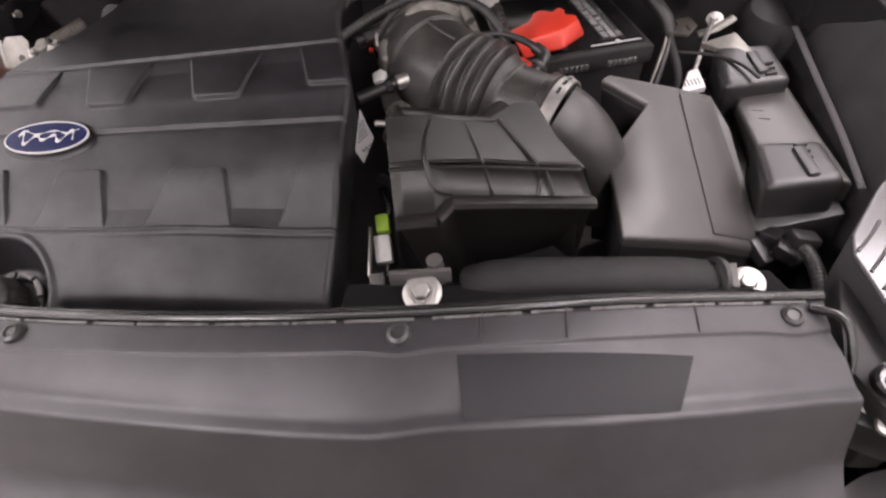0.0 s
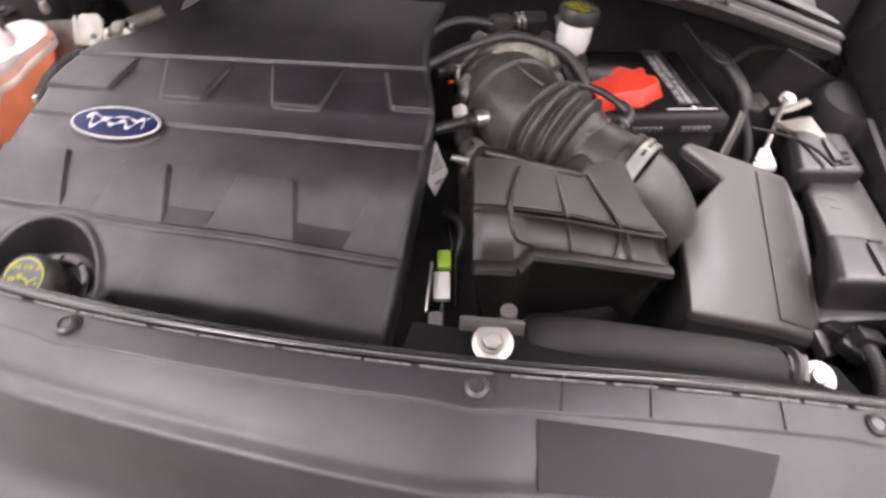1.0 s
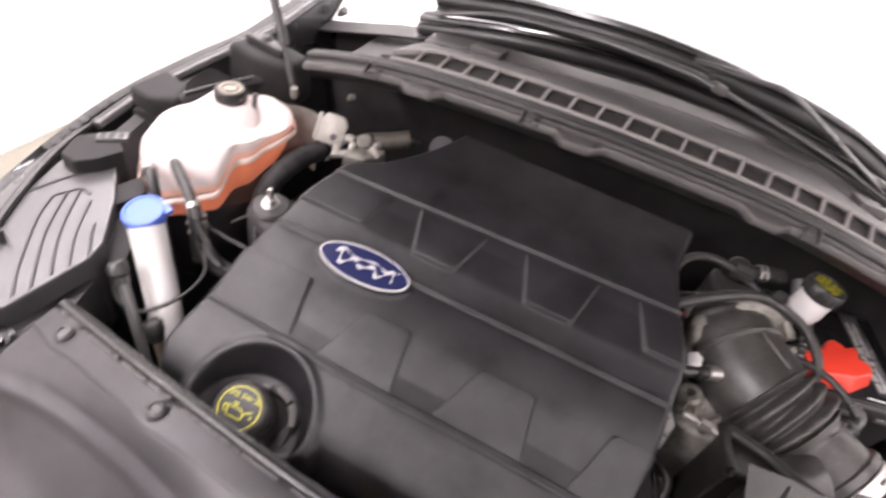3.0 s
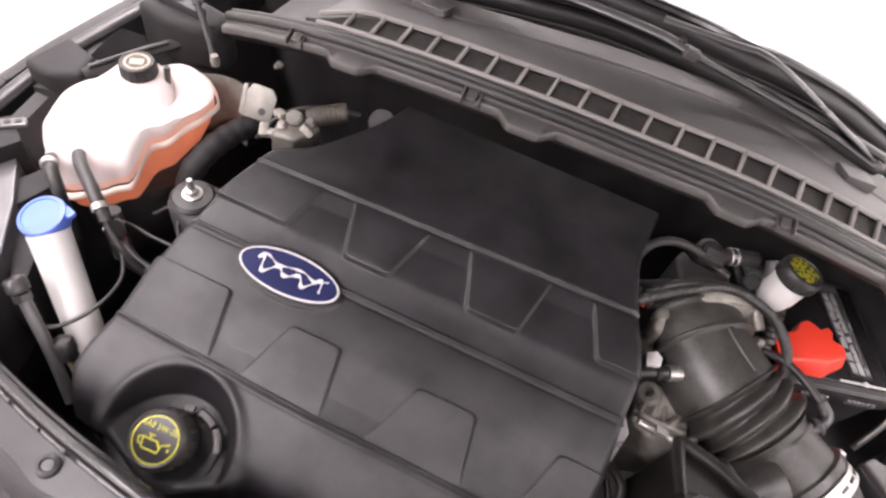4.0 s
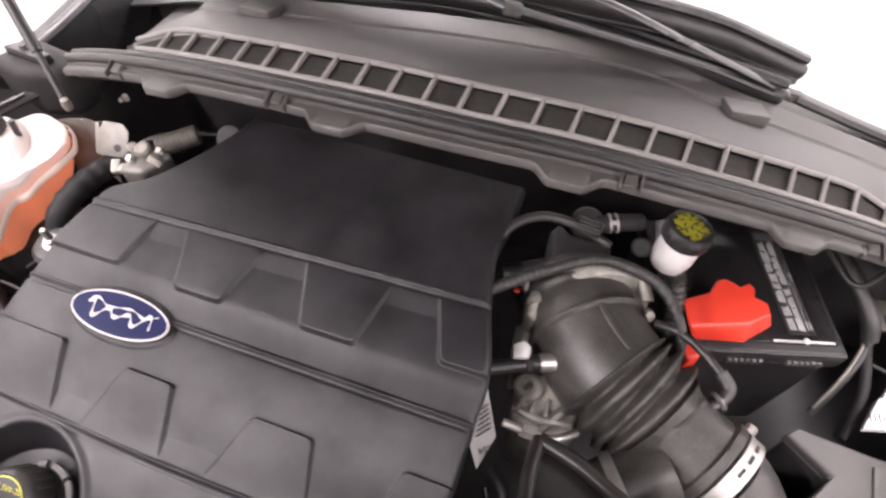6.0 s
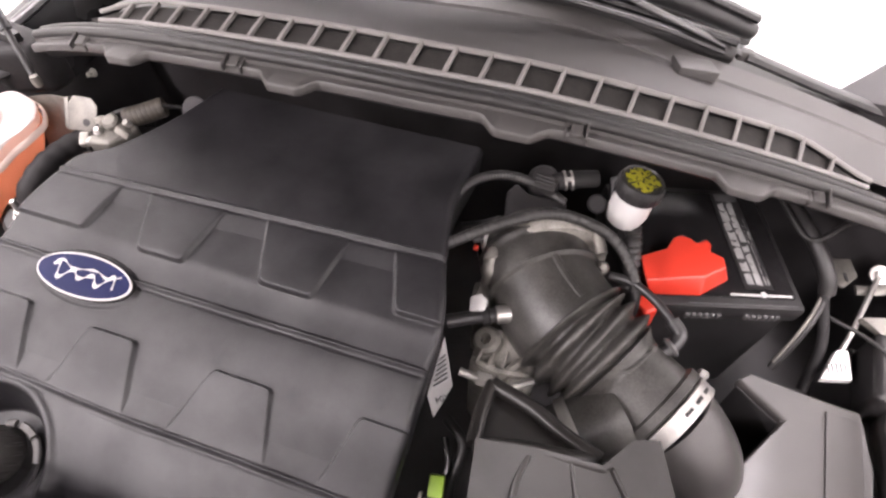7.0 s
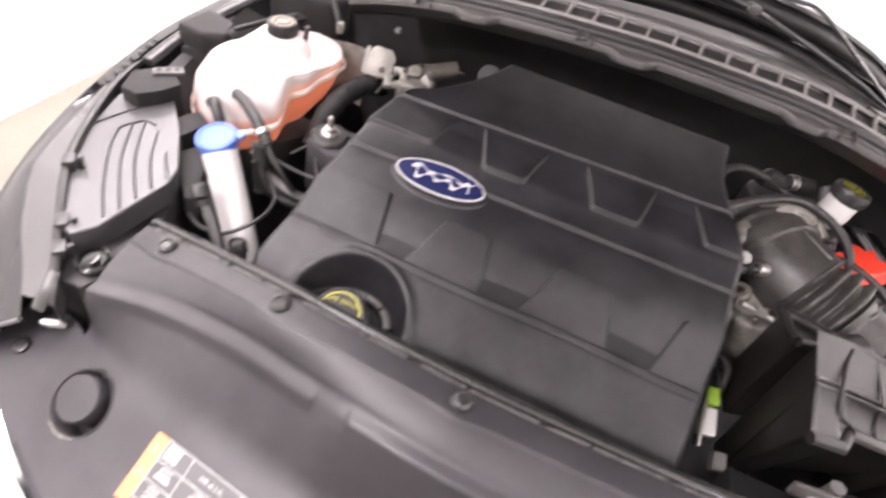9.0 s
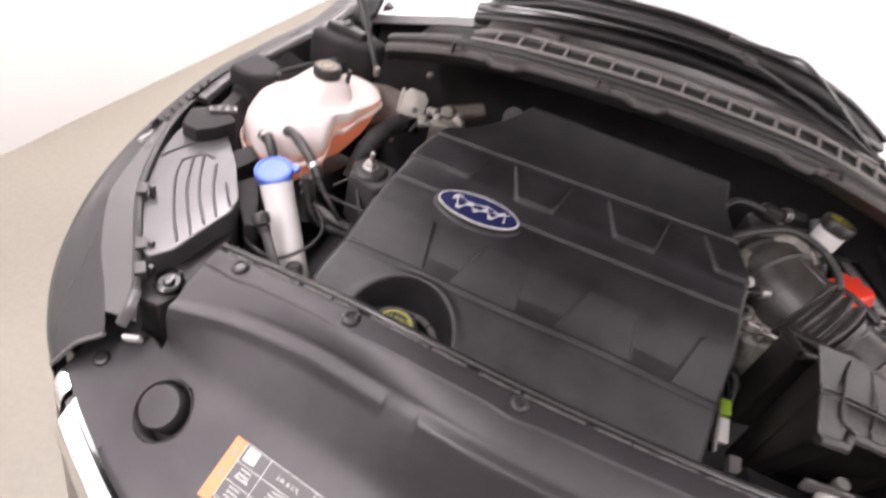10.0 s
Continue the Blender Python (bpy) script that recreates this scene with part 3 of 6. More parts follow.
def cowl():
    root = thing("windscreen_cowl", "grey-brown plastic cowl panel with an open grille under the windscreen", "cowl")
    tabs = (-0.356, -0.140, 0.095, 0.325)

    def taper(x):
        return 0.032 * (step(-0.447, -0.36, x) * (1 - step(0.36, 0.47, x)))

    def lip_front(x):
        t = sum(step(-0.036, -0.014, x - c) * (1 - step(0.014, 0.036, x - c)) for c in tabs)
        return -0.018 - 0.016 * t

    xs = rows(-0.56, 0.60, 420)
    # front lip with rounded tabs
    line = lambda x: [(lip_front(x) + 0.004, -0.010), (lip_front(x), -0.007), (lip_front(x), 0.001), (lip_front(x) + 0.002, 0.003), (-0.008, 0.002), (-0.007, 0.006)]
    part("lip", sheet(xs, range(6), lambda x, k: (x, cowl_y(x) + line(x)[k][0], cowl_z(x) + line(x)[k][1])), M["cowl"], root, angle=50)
    # wall under the lip
    wall = lambda x: [(-0.012, -0.006), (-0.006, -0.013), (-0.002, -0.024), (0.010, -0.034), (0.25, -0.050)]
    part("front_wall", sheet(xs, range(5), lambda x, k: (x, cowl_y(x) + wall(x)[k][0], cowl_z(x) + wall(x)[k][1])), M["rubber"], root, "dark panel under the lip")
    # round rubber seal in two ribs
    for dy, dz, r in ((-0.001, 0.0085, 0.0062), (0.0105, 0.0085, 0.0045)):
        part("seal_rib", tube([(x, cowl_y(x) + dy, cowl_z(x) + dz) for x in rows(-0.56, 0.60, 50)], r, 10, 2), M["rubber"], root, "round black rubber seal")
    # frame of the grille
    for dy, dz, w in ((0.0185, 0.012, 0.003), (None, 0.019, 0.003)):
        def edge(x, dy=dy, dz=dz):
            return (x, cowl_y(x) + (dy if dy else 0.0205 + taper(x)), cowl_z(x) + dz)
        part("grille_rail", tube([edge(x) for x in rows(-0.425, 0.462, 60)], w, 8, 2), M["grille"], root)
    part("grille_mesh", sheet(rows(-0.442, 0.462, 80), (0, 1), lambda x, k: (x, cowl_y(x) + 0.0185 + k * taper(x), cowl_z(x) + 0.0095 + k * 0.004)), M["mesh"], root, "dusty dark mesh behind the bars")
    for k in range(26):
        x = -0.4605 + 0.0364 * k
        if taper(x) < 0.006:
            continue
        a = Vector((x, cowl_y(x) + 0.0185, cowl_z(x) + 0.012))
        b = Vector((x + 0.0035, cowl_y(x + 0.0035) + 0.0205 + taper(x), cowl_z(x) + 0.019))
        way = b - a
        m = Matrix.Translation((a + b) / 2) @ way.to_track_quat("Y", "Z").to_matrix().to_4x4()
        part("bar", box((0.0042, way.length, 0.006), m, 0.0008, 1), M["grille"], root)
    # broad upper band
    def band(x, k):
        # falls gently towards the glass, then a flat paler ledge
        c0, c1 = 0.0225 + taper(x), BAND(x)
        pts = [(c0, 0.0175), (c0 + 0.003, 0.0195), (c1 * 0.5 + c0 * 0.5, 0.0060), (c1 - 0.002, -0.0105), (c1, -0.0100), (c1 + 0.002, -0.0088), (c1 + 0.033, -0.0075), (c1 + 0.036, -0.0105), (c1 + 0.048, -0.036), (c1 + 0.080, -0.040)]
        return (x, cowl_y(x) + pts[k][0], cowl_z(x) + pts[k][1])
    part("upper_band", sheet(rows(-0.425, 0.60, 180), range(10), band), M["cowl"], root, angle=12)
    for c in (-0.320, 0.255):
        m = Matrix.Translation((c, cowl_y(c) + BAND(c) - 0.002, cowl_z(c) - 0.0045)) @ pose(0, 0, 0, -8, 12 if c > 0 else -6, 20 if c > 0 else -10)
        part("notch_block", box((0.048, 0.030, 0.014), m, 0.002), M["cowl"], root, "pale moulded notch block")
    # spring clips across the lip
    for c in (-0.435, -0.207, 0.152, 0.405):
        clip = bmesh.new()
        base = Matrix.Translation((c, cowl_y(c) - 0.010, cowl_z(c) + 0.004)) @ pose(0, 0, 0, 12, 0, 4)
        for dx in (-0.010, 0.010):
            box((0.0022, 0.026, 0.009), base @ pose(dx, 0, 0), 0.0006, 1, clip)
        box((0.012, 0.014, 0.006), base @ pose(0, -0.002, 0), 0.001, 1, clip)
        part("spring_clip", clip, M["cowl"], root, "small moulded spring clip")
    return root


cowl()


def wipers():
    """Two wipers parked one behind the other; the arms arch well clear of the cowl."""
    blade_one = [(-0.46, 0.722, 1.075), (-0.33, 0.722, 1.106), (-0.223, 0.732, 1.120), (-0.117, 0.744, 1.126), (0.0, 0.744, 1.125), (0.085, 0.737, 1.120), (0.20, 0.745, 1.098), (0.298, 0.761, 1.071)]
    arm_one = [(-0.46, 0.735, 1.095), (-0.34, 0.715, 1.145), (-0.23, 0.690, 1.172), (-0.147, 0.675, 1.184), (-0.05, 0.660, 1.190), (-0.012, 0.651, 1.189)]
    rod_one = [(-0.006, 0.650, 1.187), (0.10, 0.688, 1.152), (0.20, 0.724, 1.116), (0.285, 0.752, 1.080)]
    blade_two = [(-0.44, 0.735, 1.125), (-0.30, 0.718, 1.160), (-0.15, 0.706, 1.180), (-0.05, 0.704, 1.181), (0.05, 0.712, 1.172), (0.12, 0.732, 1.158), (0.20, 0.766, 1.130), (0.26, 0.790, 1.102), (0.319, 0.816, 1.071)]
    arm_two = [(-0.05, 0.657, 1.209), (0.03, 0.655, 1.212), (0.081, 0.661, 1.207), (0.20, 0.718, 1.136), (0.314, 0.774, 1.066)]
    rod_two = [(0.314, 0.774, 1.066), (0.42, 0.812, 1.015), (0.52, 0.845, 0.972)]
    up = Vector((0, 0, 1))
    for blade, arm, rod, r in ((blade_one, arm_one, rod_one, 0.0055), (blade_two, arm_two, rod_two, 0.0100)):
        root = thing("wiper", "black windscreen wiper resting at the foot of the glass", "wiper", "wipers")
        part("blade", tube([Vector(p) for p in blade], lambda t: 0.0125 - 0.003 * abs(2 * t - 1) ** 4, 10, 6, squash=1.1), M["black"], root)
        part("blade_spine", tube([Vector(p) + up * 0.018 for p in blade], 0.0072, 8, 6, squash=0.8), M["gloss"], root)
        part("rubber_edge", tube([Vector(p) + Vector((0, 0.004, -0.017)) for p in blade], 0.0055, 6, 6), M["rubber"], root)
        part("arm", tube([Vector(p) for p in arm], 0.0075 if r < 0.006 else 0.0055, 10, 6, squash=0.6), M["rim"], root)
        part("rod", tube([Vector(p) for p in rod], r, 8, 5, squash=0.7), M["black"], root)
        c = Vector(rod[0])
        hinge = part("hinge", box((0.020, 0.012, 0.013), Matrix.Translation(c) @ pose(0, 0, 0, 0, 15, 18), 0.003), M["cowl"], root, "grey hinge of the arm")
        bolt("hinge_pin", c + Vector((-0.016, 0.004, 0.006)), (0.2, -0.4, 1), 0.004, 0.005, M["dark"], hinge)


wipers()


def windscreen():
    def place(u, v):
        x = u
        y0 = cowl_y(x) + BAND(x) + 0.075 + 0.10 * x * x
        z0 = cowl_z(x) - 0.036
        return (x, y0 + v * 0.62, z0 + v * 0.33)
    root = thing("windscreen", "windscreen glass, the white room's reflection painted as pale colour", "windscreen")
    # opaque pale base colour stands in for the room mirrored in clear glass
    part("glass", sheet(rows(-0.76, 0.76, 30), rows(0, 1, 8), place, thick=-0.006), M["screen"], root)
    part("black_border", sheet(rows(-0.72, 0.72, 30), (0.0, 0.05, 0.10, 0.15, 0.20), lambda u, v: tuple(Vector(place(u, v)) + Vector((0, -0.0012, 0.003))), thick=-0.001), M["gloss"], root, "black printed border of the glass")
    # band of black print at the foot of the glass
    part("trim", sheet(rows(-0.70, 0.70, 30), (0, 1), lambda u, v: (u, cowl_y(u) + BAND(u) + 0.036 + 0.10 * u * u + v * 0.042, cowl_z(u) - 0.036 + 0.004 * v), thick=-0.004), M["black"], root, "black rubber trim")


windscreen()


# ---- body: wings, lamps, bumper, bonnet ----
WING_X = curve_of([(-0.10, -0.668), (-0.085, -0.682), (-0.05, -0.718), (0.01, -0.760), (0.09, -0.793), (0.17, -0.810), (0.28, -0.813), (0.42, -0.806), (0.54, -0.780), (0.684, -0.754), (1.2, -0.747)])
WING_Z = curve_of([(-0.10, 0.838), (-0.05, 0.852), (0.01, 0.868), (0.09, 0.888), (0.17, 0.907), (0.28, 0.934), (0.42, 0.958), (0.54, 0.975), (0.684, 0.987), (1.2, 1.05)])
EDGE_X = curve_of([(-0.08, -0.612), (-0.054, -0.629), (-0.006, -0.666), (0.039, -0.706), (0.101, -0.744), (0.163, -0.765), (0.285, -0.797)])
SEAL_X = curve_of([(-0.08, -0.575), (-0.01, -0.619), (0.048, -0.660), (0.121, -0.713), (0.185, -0.745), (0.28, -0.779), (0.36, -0.790), (0.55, -0.765)])


def wing(s):
    """s = 1: the wing at negative x; s = -1: its mirror."""
    dz = 0.0 if s > 0 else -0.04
    root = thing("front_wing", "dark grey painted front wing with a black edge trim", "car wing", "front wings")

    def place(y, k):
        xo, zo = WING_X(y), WING_Z(y)
        xi = min(SEAL_X(y), xo + 0.06) if y < 0.45 else xo + 0.045
        pts = [(xi + 0.03, zo - 0.10), (xi + 0.012, zo - 0.03), (xi, zo + 0.004), (xo + 0.010, zo + 0.003), (xo + 0.002, zo), (xo, zo - 0.008), (xo + 0.004, zo - 0.08), (xo + 0.015, zo - 0.25), (xo + 0.03, 0.40)]
        return (s * pts[k][0], y, pts[k][1] + dz)
    part("panel", sheet(rows(0.275, 1.2, 44), range(9), place), M["paint"], root, angle=50)
    rail = tube([(s * (WING_X(y) + 0.040), y, WING_Z(y) + 0.006 + dz) for y in rows(0.34, 1.0, 14)], 0.011, 10, 2, squash=0.6)
    part("edge_trim", rail, M["black"], root, "black plastic edge trim")
    for k in range(7):
        y = 0.285 + 0.017 * k
        part("vent_slot", box((0.010, 0.006, 0.004), pose(s * (WING_X(y) + 0.018), y, WING_Z(y) + 0.005 + dz, 0, 0, -20 * s), 0.001, 1), M["dark"], root)
    return root


def headlamp(s):
    dz = 0.0 if s > 0 else -0.045
    root = thing("headlamp", "headlamp unit with smoky outer lens and black ribbed housing", "headlamp", "headlamps")

    def lens(y, k):
        xo, zo, xe, xs = WING_X(y), WING_Z(y), EDGE_X(y), SEAL_X(y)
        ze = 0.938 - 0.30 * max(0.0, 0.11 - y) * 1.0
        ze = min(ze, 0.936)
        pts = [(xe, ze - 0.002), (xe - 0.006, ze - 0.004), (xe * 0.55 + xo * 0.45, ze * 0.5 + zo * 0.5 + 0.006), (xo + 0.010, zo + 0.004), (xo + 0.002, zo), (xo, zo - 0.008), (xo + 0.006, zo - 0.10), (xo + 0.02, zo - 0.22)]
        x, z = pts[k]
        return (s * x, y, z + dz)

    def cut_lens(v, k):
        start = (-0.050, -0.053, -0.066, -0.082, -0.085, -0.086, -0.086, -0.086)[k]
        return lens(start + v * (0.275 - start), k)
    part("lens", sheet(rows(0, 1, 40), range(8), cut_lens), M["lens"], root, "smooth smoky outer lens", angle=60)

    def rim(y, k):
        xe, xs = EDGE_X(y), SEAL_X(y)
        ze = min(0.936, 0.938 - 0.30 * max(0.0, 0.11 - y))
        pts = [(xe, ze - 0.001), (xe * 0.6 + xs * 0.4, ze + 0.003), (xs, ze + 0.004), (xs + 0.003, ze - 0.03)]
        x, z = pts[k]
        return (s * x, y, z + dz)
    part("lens_rim", sheet(rows(-0.028, 0.275, 36), range(4), rim), M["rim"], root, "paler grey inner rim of the lens", angle=60)
    top = [(-0.768, 0.318), (-0.764, 0.262), (-0.748, 0.196), (-0.710, 0.121), (-0.657, 0.046), (-0.636, 0.036), (-0.620, 0.060), (-0.603, 0.158), (-0.610, 0.186), (-0.655, 0.250), (-0.700, 0.300)]
    part("housing", prism([(s * x, y) for x, y in top], 0.80 + dz, 0.9345 + dz, 0.003, 2), M["liner"], root, "black housing body")
    part("housing_top", prism([(s * x, y) for x, y in top], 0.930 + dz, 0.9375 + dz, 0.003, 3), M["housing"], root, "glossy grey ribbed housing top")
    arcs = [
        [(-0.7165, 0.212), (-0.703, 0.180), (-0.682, 0.147), (-0.652, 0.105), (-0.625, 0.074)],
        [(-0.708, 0.226), (-0.690, 0.190), (-0.670, 0.156), (-0.642, 0.120), (-0.619, 0.092)],
        [(-0.700, 0.240), (-0.680, 0.202), (-0.658, 0.166), (-0.634, 0.136), (-0.616, 0.116)],
        [(-0.674, 0.230), (-0.660, 0.204), (-0.644, 0.177), (-0.627, 0.155), (-0.612, 0.137)],
        [(-0.640, 0.202), (-0.630, 0.188), (-0.619, 0.175), (-0.608, 0.163)],
        [(-0.7165, 0.212), (-0.710, 0.226), (-0.700, 0.241), (-0.684, 0.240)],
        [(-0.745, 0.203), (-0.733, 0.240), (-0.722, 0.264)],
    ]
    for pts in arcs:
        part("rib", tube([(s * x, y, 0.9378 + dz) for x, y in pts], 0.0018, 6, 5), M["dark"], root)
    part("seal", tube([(s * SEAL_X(y), y, min(0.941, 0.944 - 0.25 * max(0.0, 0.09 - y)) + dz) for y in rows(-0.01, 0.36, 20)], 0.0055, 8, 2), M["rubber"], root, "black rubber seal strip")
    for y, turn in ((0.122, 30), (0.048, 40), (0.020, 40)):
        cl = part("clip", box((0.014, 0.020, 0.016), pose(s * (SEAL_X(y) + 0.004), y, 0.944 - 0.25 * max(0.0, 0.09 - y) + dz, 0, 0, turn * s), 0.003), M["black"], root)
        part("clip_tongue", box((0.006, 0.006, 0.020), pose(s * (SEAL_X(y) + 0.016), y + 0.004, 0.946 - 0.25 * max(0.0, 0.09 - y) + dz), 0.001), M["black"], cl)
    body = prism([(s * x, y) for x, y in ((-0.66, 0.05), (-0.60, 0.16), (-0.585, 0.10), (-0.575, 0.055), (-0.60, 0.0), (-0.63, 0.0))], 0.78 + dz, 0.905 + dz, 0.006, 2)
    part("mount_body", body, M["dark"], root)
    part("adjuster", lathe([(0, -0.02), (0.018, -0.02), (0.018, 0.004), (0.0145, 0.006), (0.013, 0.001), (0.007, 0.001), (0.007, 0.006), (0.003, 0.007), (0, 0.006)], facing((s * -0.608, 0.033, 0.912 + dz), (0, -0.2, 1)), 24), M["gloss"], root)
    part("white_tab", box((0.020, 0.006, 0.022), pose(s * -0.612, -0.032, 0.872 + dz, 25, 0, 20 * s), 0.003), M["white"], root, "pale clear plastic tab")
    part("spring_band", tube([(s * -0.622, -0.005, 0.925 + dz), (s * -0.618, -0.022, 0.915 + dz), (s * -0.622, -0.035, 0.895 + dz)], 0.007, 10, squash=0.4), M["rim"], root)
    part("bottom_seam", tube([Vector(cut_lens(0, k)) + Vector((0, 0, 0.001)) for k in range(5)], 0.0028, 8, 3), M["rim"], root, "pale lower edge of the lens")
    return root


for side in (1, -1):
    wing(side)
    headlamp(side)


def bumper():
    root = thing("front_bumper", "dark grey painted front bumper under a bright chrome grille strip", "bumper")
    xs = rows(-0.70, 0.70, 60)

    def skin(x, k):
        y, z = OUT_Y(x), OUT_Z(x)
        pts = [(0.004, -0.008), (-0.012, -0.010), (-0.02, -0.03), (-0.035, -0.12), (-0.05, -0.25), (-0.03, -0.45)]
        return (x, y + pts[k][0], z + pts[k][1])
    part("skin", sheet(xs, range(6), skin), M["paint"], root)
    for a, b, w in ((-0.668, -0.645, 0.016), (-0.632, 0.632, 0.026), (0.645, 0.668, 0.016)):
        def strip(x, k):
            y, z = OUT_Y(x), OUT_Z(x)
            pts = [(0.003, -0.004), (0.0, 0.001), (-0.005, 0.001), (-0.007, -0.002), (-0.009, 0.0), (-w, -0.006), (-w * 1.35, -0.022), (-w * 1.3, -0.05)]
            return (x, y + pts[k][0], z + pts[k][1])
        part("chrome_strip", sheet(rows(a, b, 50), range(8), strip), M["chrome"], root, "bright chrome trim strip")
    return root


bumper()


def bonnet():
    def place(u, v):
        y = 0.90 - v * 0.92
        z = 1.34 + v * 0.60 + 0.04 * math.sin(math.pi * v) + 0.02 * math.cos(u * 2.0)
        return (u * (1 - 0.06 * v), y, z)
    root = thing("bonnet", "open dark bonnet standing propped over the engine bay", "bonnet")
    part("panel", sheet(rows(-0.76, 0.76, 24), rows(0, 1, 16), place, thick=0.03), M["felt"], root, "black underside of the bonnet")
    x0, y0, z0 = -0.560, 0.517, 1.010
    strut = tube([(x0, y0, z0), (-0.598, 0.546, 1.062)], 0.0045, 10)
    tube([(-0.598, 0.546, 1.062), (-0.680, 0.607, 1.170), (-0.740, 0.652, 1.250), (-0.745, 0.66, 1.52)], 0.0075, 10, bm=strut)
    part("gas_strut", strut, M["black"], root, "thin black gas strut")
    part("ball_joint", lathe([(0, -0.010), (0.005, -0.008), (0.0065, 0), (0.005, 0.008), (0, 0.010)], pose(x0, y0, z0), 16), M["alu"], root)
    return root


bonnet()


# ---- engine bay shell ----
def bay():
    fl = finish("bay_floor", sheet(rows(-0.72, 0.72, 10), rows(-0.02, 0.80, 10), lambda u, v: (u, v, 0.60 + 0.02 * math.sin(9 * u) * math.cos(7 * v)), thick=0.02), M["dark"])
    tagged(fl, "black unlit floor of the engine bay with subframe", "engine bay", kind="structure")
    for s, nm in ((-1, "bay_wall_west"), (1, "bay_wall_east")):
        dz = 0.0 if s < 0 else -0.05
        def place(y, k):
            pts = [(0.750, 0.935), (0.735, 0.930), (0.70, 0.87), (0.67, 0.78), (0.65, 0.60)]
            return (s * pts[k][0], y, pts[k][1] + dz + 0.05 * step(0.25, 0.6, y) - 0.15 * (1 - step(0.20, 0.32, y)))
        ob = finish(nm, sheet(rows(-0.02, 0.80, 30), range(5), place, thick=0.004), M["dark"])
        tagged(ob, "black painted inner wing of the engine bay", "inner wing", kind="structure")
    fw = finish("firewall", sheet(rows(-0.72, 0.72, 20), rows(0, 1, 6), lambda u, v: (u, 0.80 + 0.02 * math.sin(6 * u), 0.60 + (cowl_z(u) - 0.09 - 0.60) * v), thick=0.01), M["dark"])
    tagged(fw, "black firewall behind the engine", "firewall", kind="structure")
    sc = finish("scuttle", prism([(-0.68, 0.835), (0.68, 0.835), (0.68, 1.60), (-0.68, 1.60)], 0.30, 0.990, 0.01, 2), M["dark"])
    tagged(sc, "black scuttle panel under the windscreen", "scuttle", kind="structure")
    rs = finish("radiator_support", prism([(-0.56, 0.09), (-0.56, 0.04), (-0.3, 0.015), (0.0, 0.005), (0.3, 0.015), (0.545, 0.05), (0.545, 0.10), (0.3, 0.055), (-0.3, 0.055)], 0.60, 0.885, 0.004), M["dark"])
    tagged(rs, "black radiator support panel behind the shield", "radiator support", kind="structure")


bay()


# ---- air intake ----
def air_filter_box():
    root = thing("air_filter_box", "dark grey plastic air filter box with a sloping lid", "air filter box")
    # lid leans down towards the front and the wing
    lid = [(0.384, 0.198, 0.880), (0.377, 0.300, 0.886), (0.396, 0.345, 0.897), (0.430, 0.397, 0.905), (0.372, 0.413, 0.935), (0.385, 0.425, 0.935), (0.470, 0.437, 0.900), (0.524, 0.452, 0.870), (0.540, 0.40, 0.858), (0.560, 0.262, 0.797), (0.556, 0.247, 0.790), (0.49, 0.221, 0.840)]
    inner, outer, lip = [lid[k] for k in (0, 1, 2, 3, 6, 11)], [lid[k] for k in (6, 7, 8, 9, 10, 11)], [lid[k] for k in (4, 5, 6, 3)]
    bm = bmesh.new()
    top = {p: bm.verts.new(p) for p in lid}
    low = {p: bm.verts.new((p[0], p[1], p[2] - 0.016)) for p in lid}
    for facet in (inner, outer, lip):
        bm.faces.new([top[p] for p in facet])
    for p, q in zip(lid, lid[1:] + lid[:1]):
        bm.faces.new((top[p], low[p], low[q], top[q]))
    bmesh.ops.recalc_face_normals(bm, faces=bm.faces)
    part("lid", bevel(bm, 0.005, 3, 25), M["airbox"], root, angle=35)
    base = [(x * 0.98 + 0.009, y * 0.98 + 0.006, z - 0.012) for x, y, z in lid]
    part("base", prism(base, 0.62, 0, 0.004, 2), M["matte"], root, "black lower half of the box")
    # shallow raised strip along the outer edge of the lid
    mid = sum((Vector(p) for p in outer), Vector()) / 6
    bm = bmesh.new()
    rim = [Vector(p).lerp(mid, 0.10) for p in outer]
    top = [bm.verts.new(p + Vector((0.0008, 0, 0.0022))) for p in rim]
    low = [bm.verts.new(p + Vector((0, 0, -0.004))) for p in rim]
    bm.faces.new(top)
    for k in range(6):
        bm.faces.new((low[k], low[(k + 1) % 6], top[(k + 1) % 6], top[k]))
    bmesh.ops.recalc_face_normals(bm, faces=bm.faces)
    part("raised_strip", bevel(bm, 0.0012, 2), M["airbox"], root)
    return root


air_filter_box()


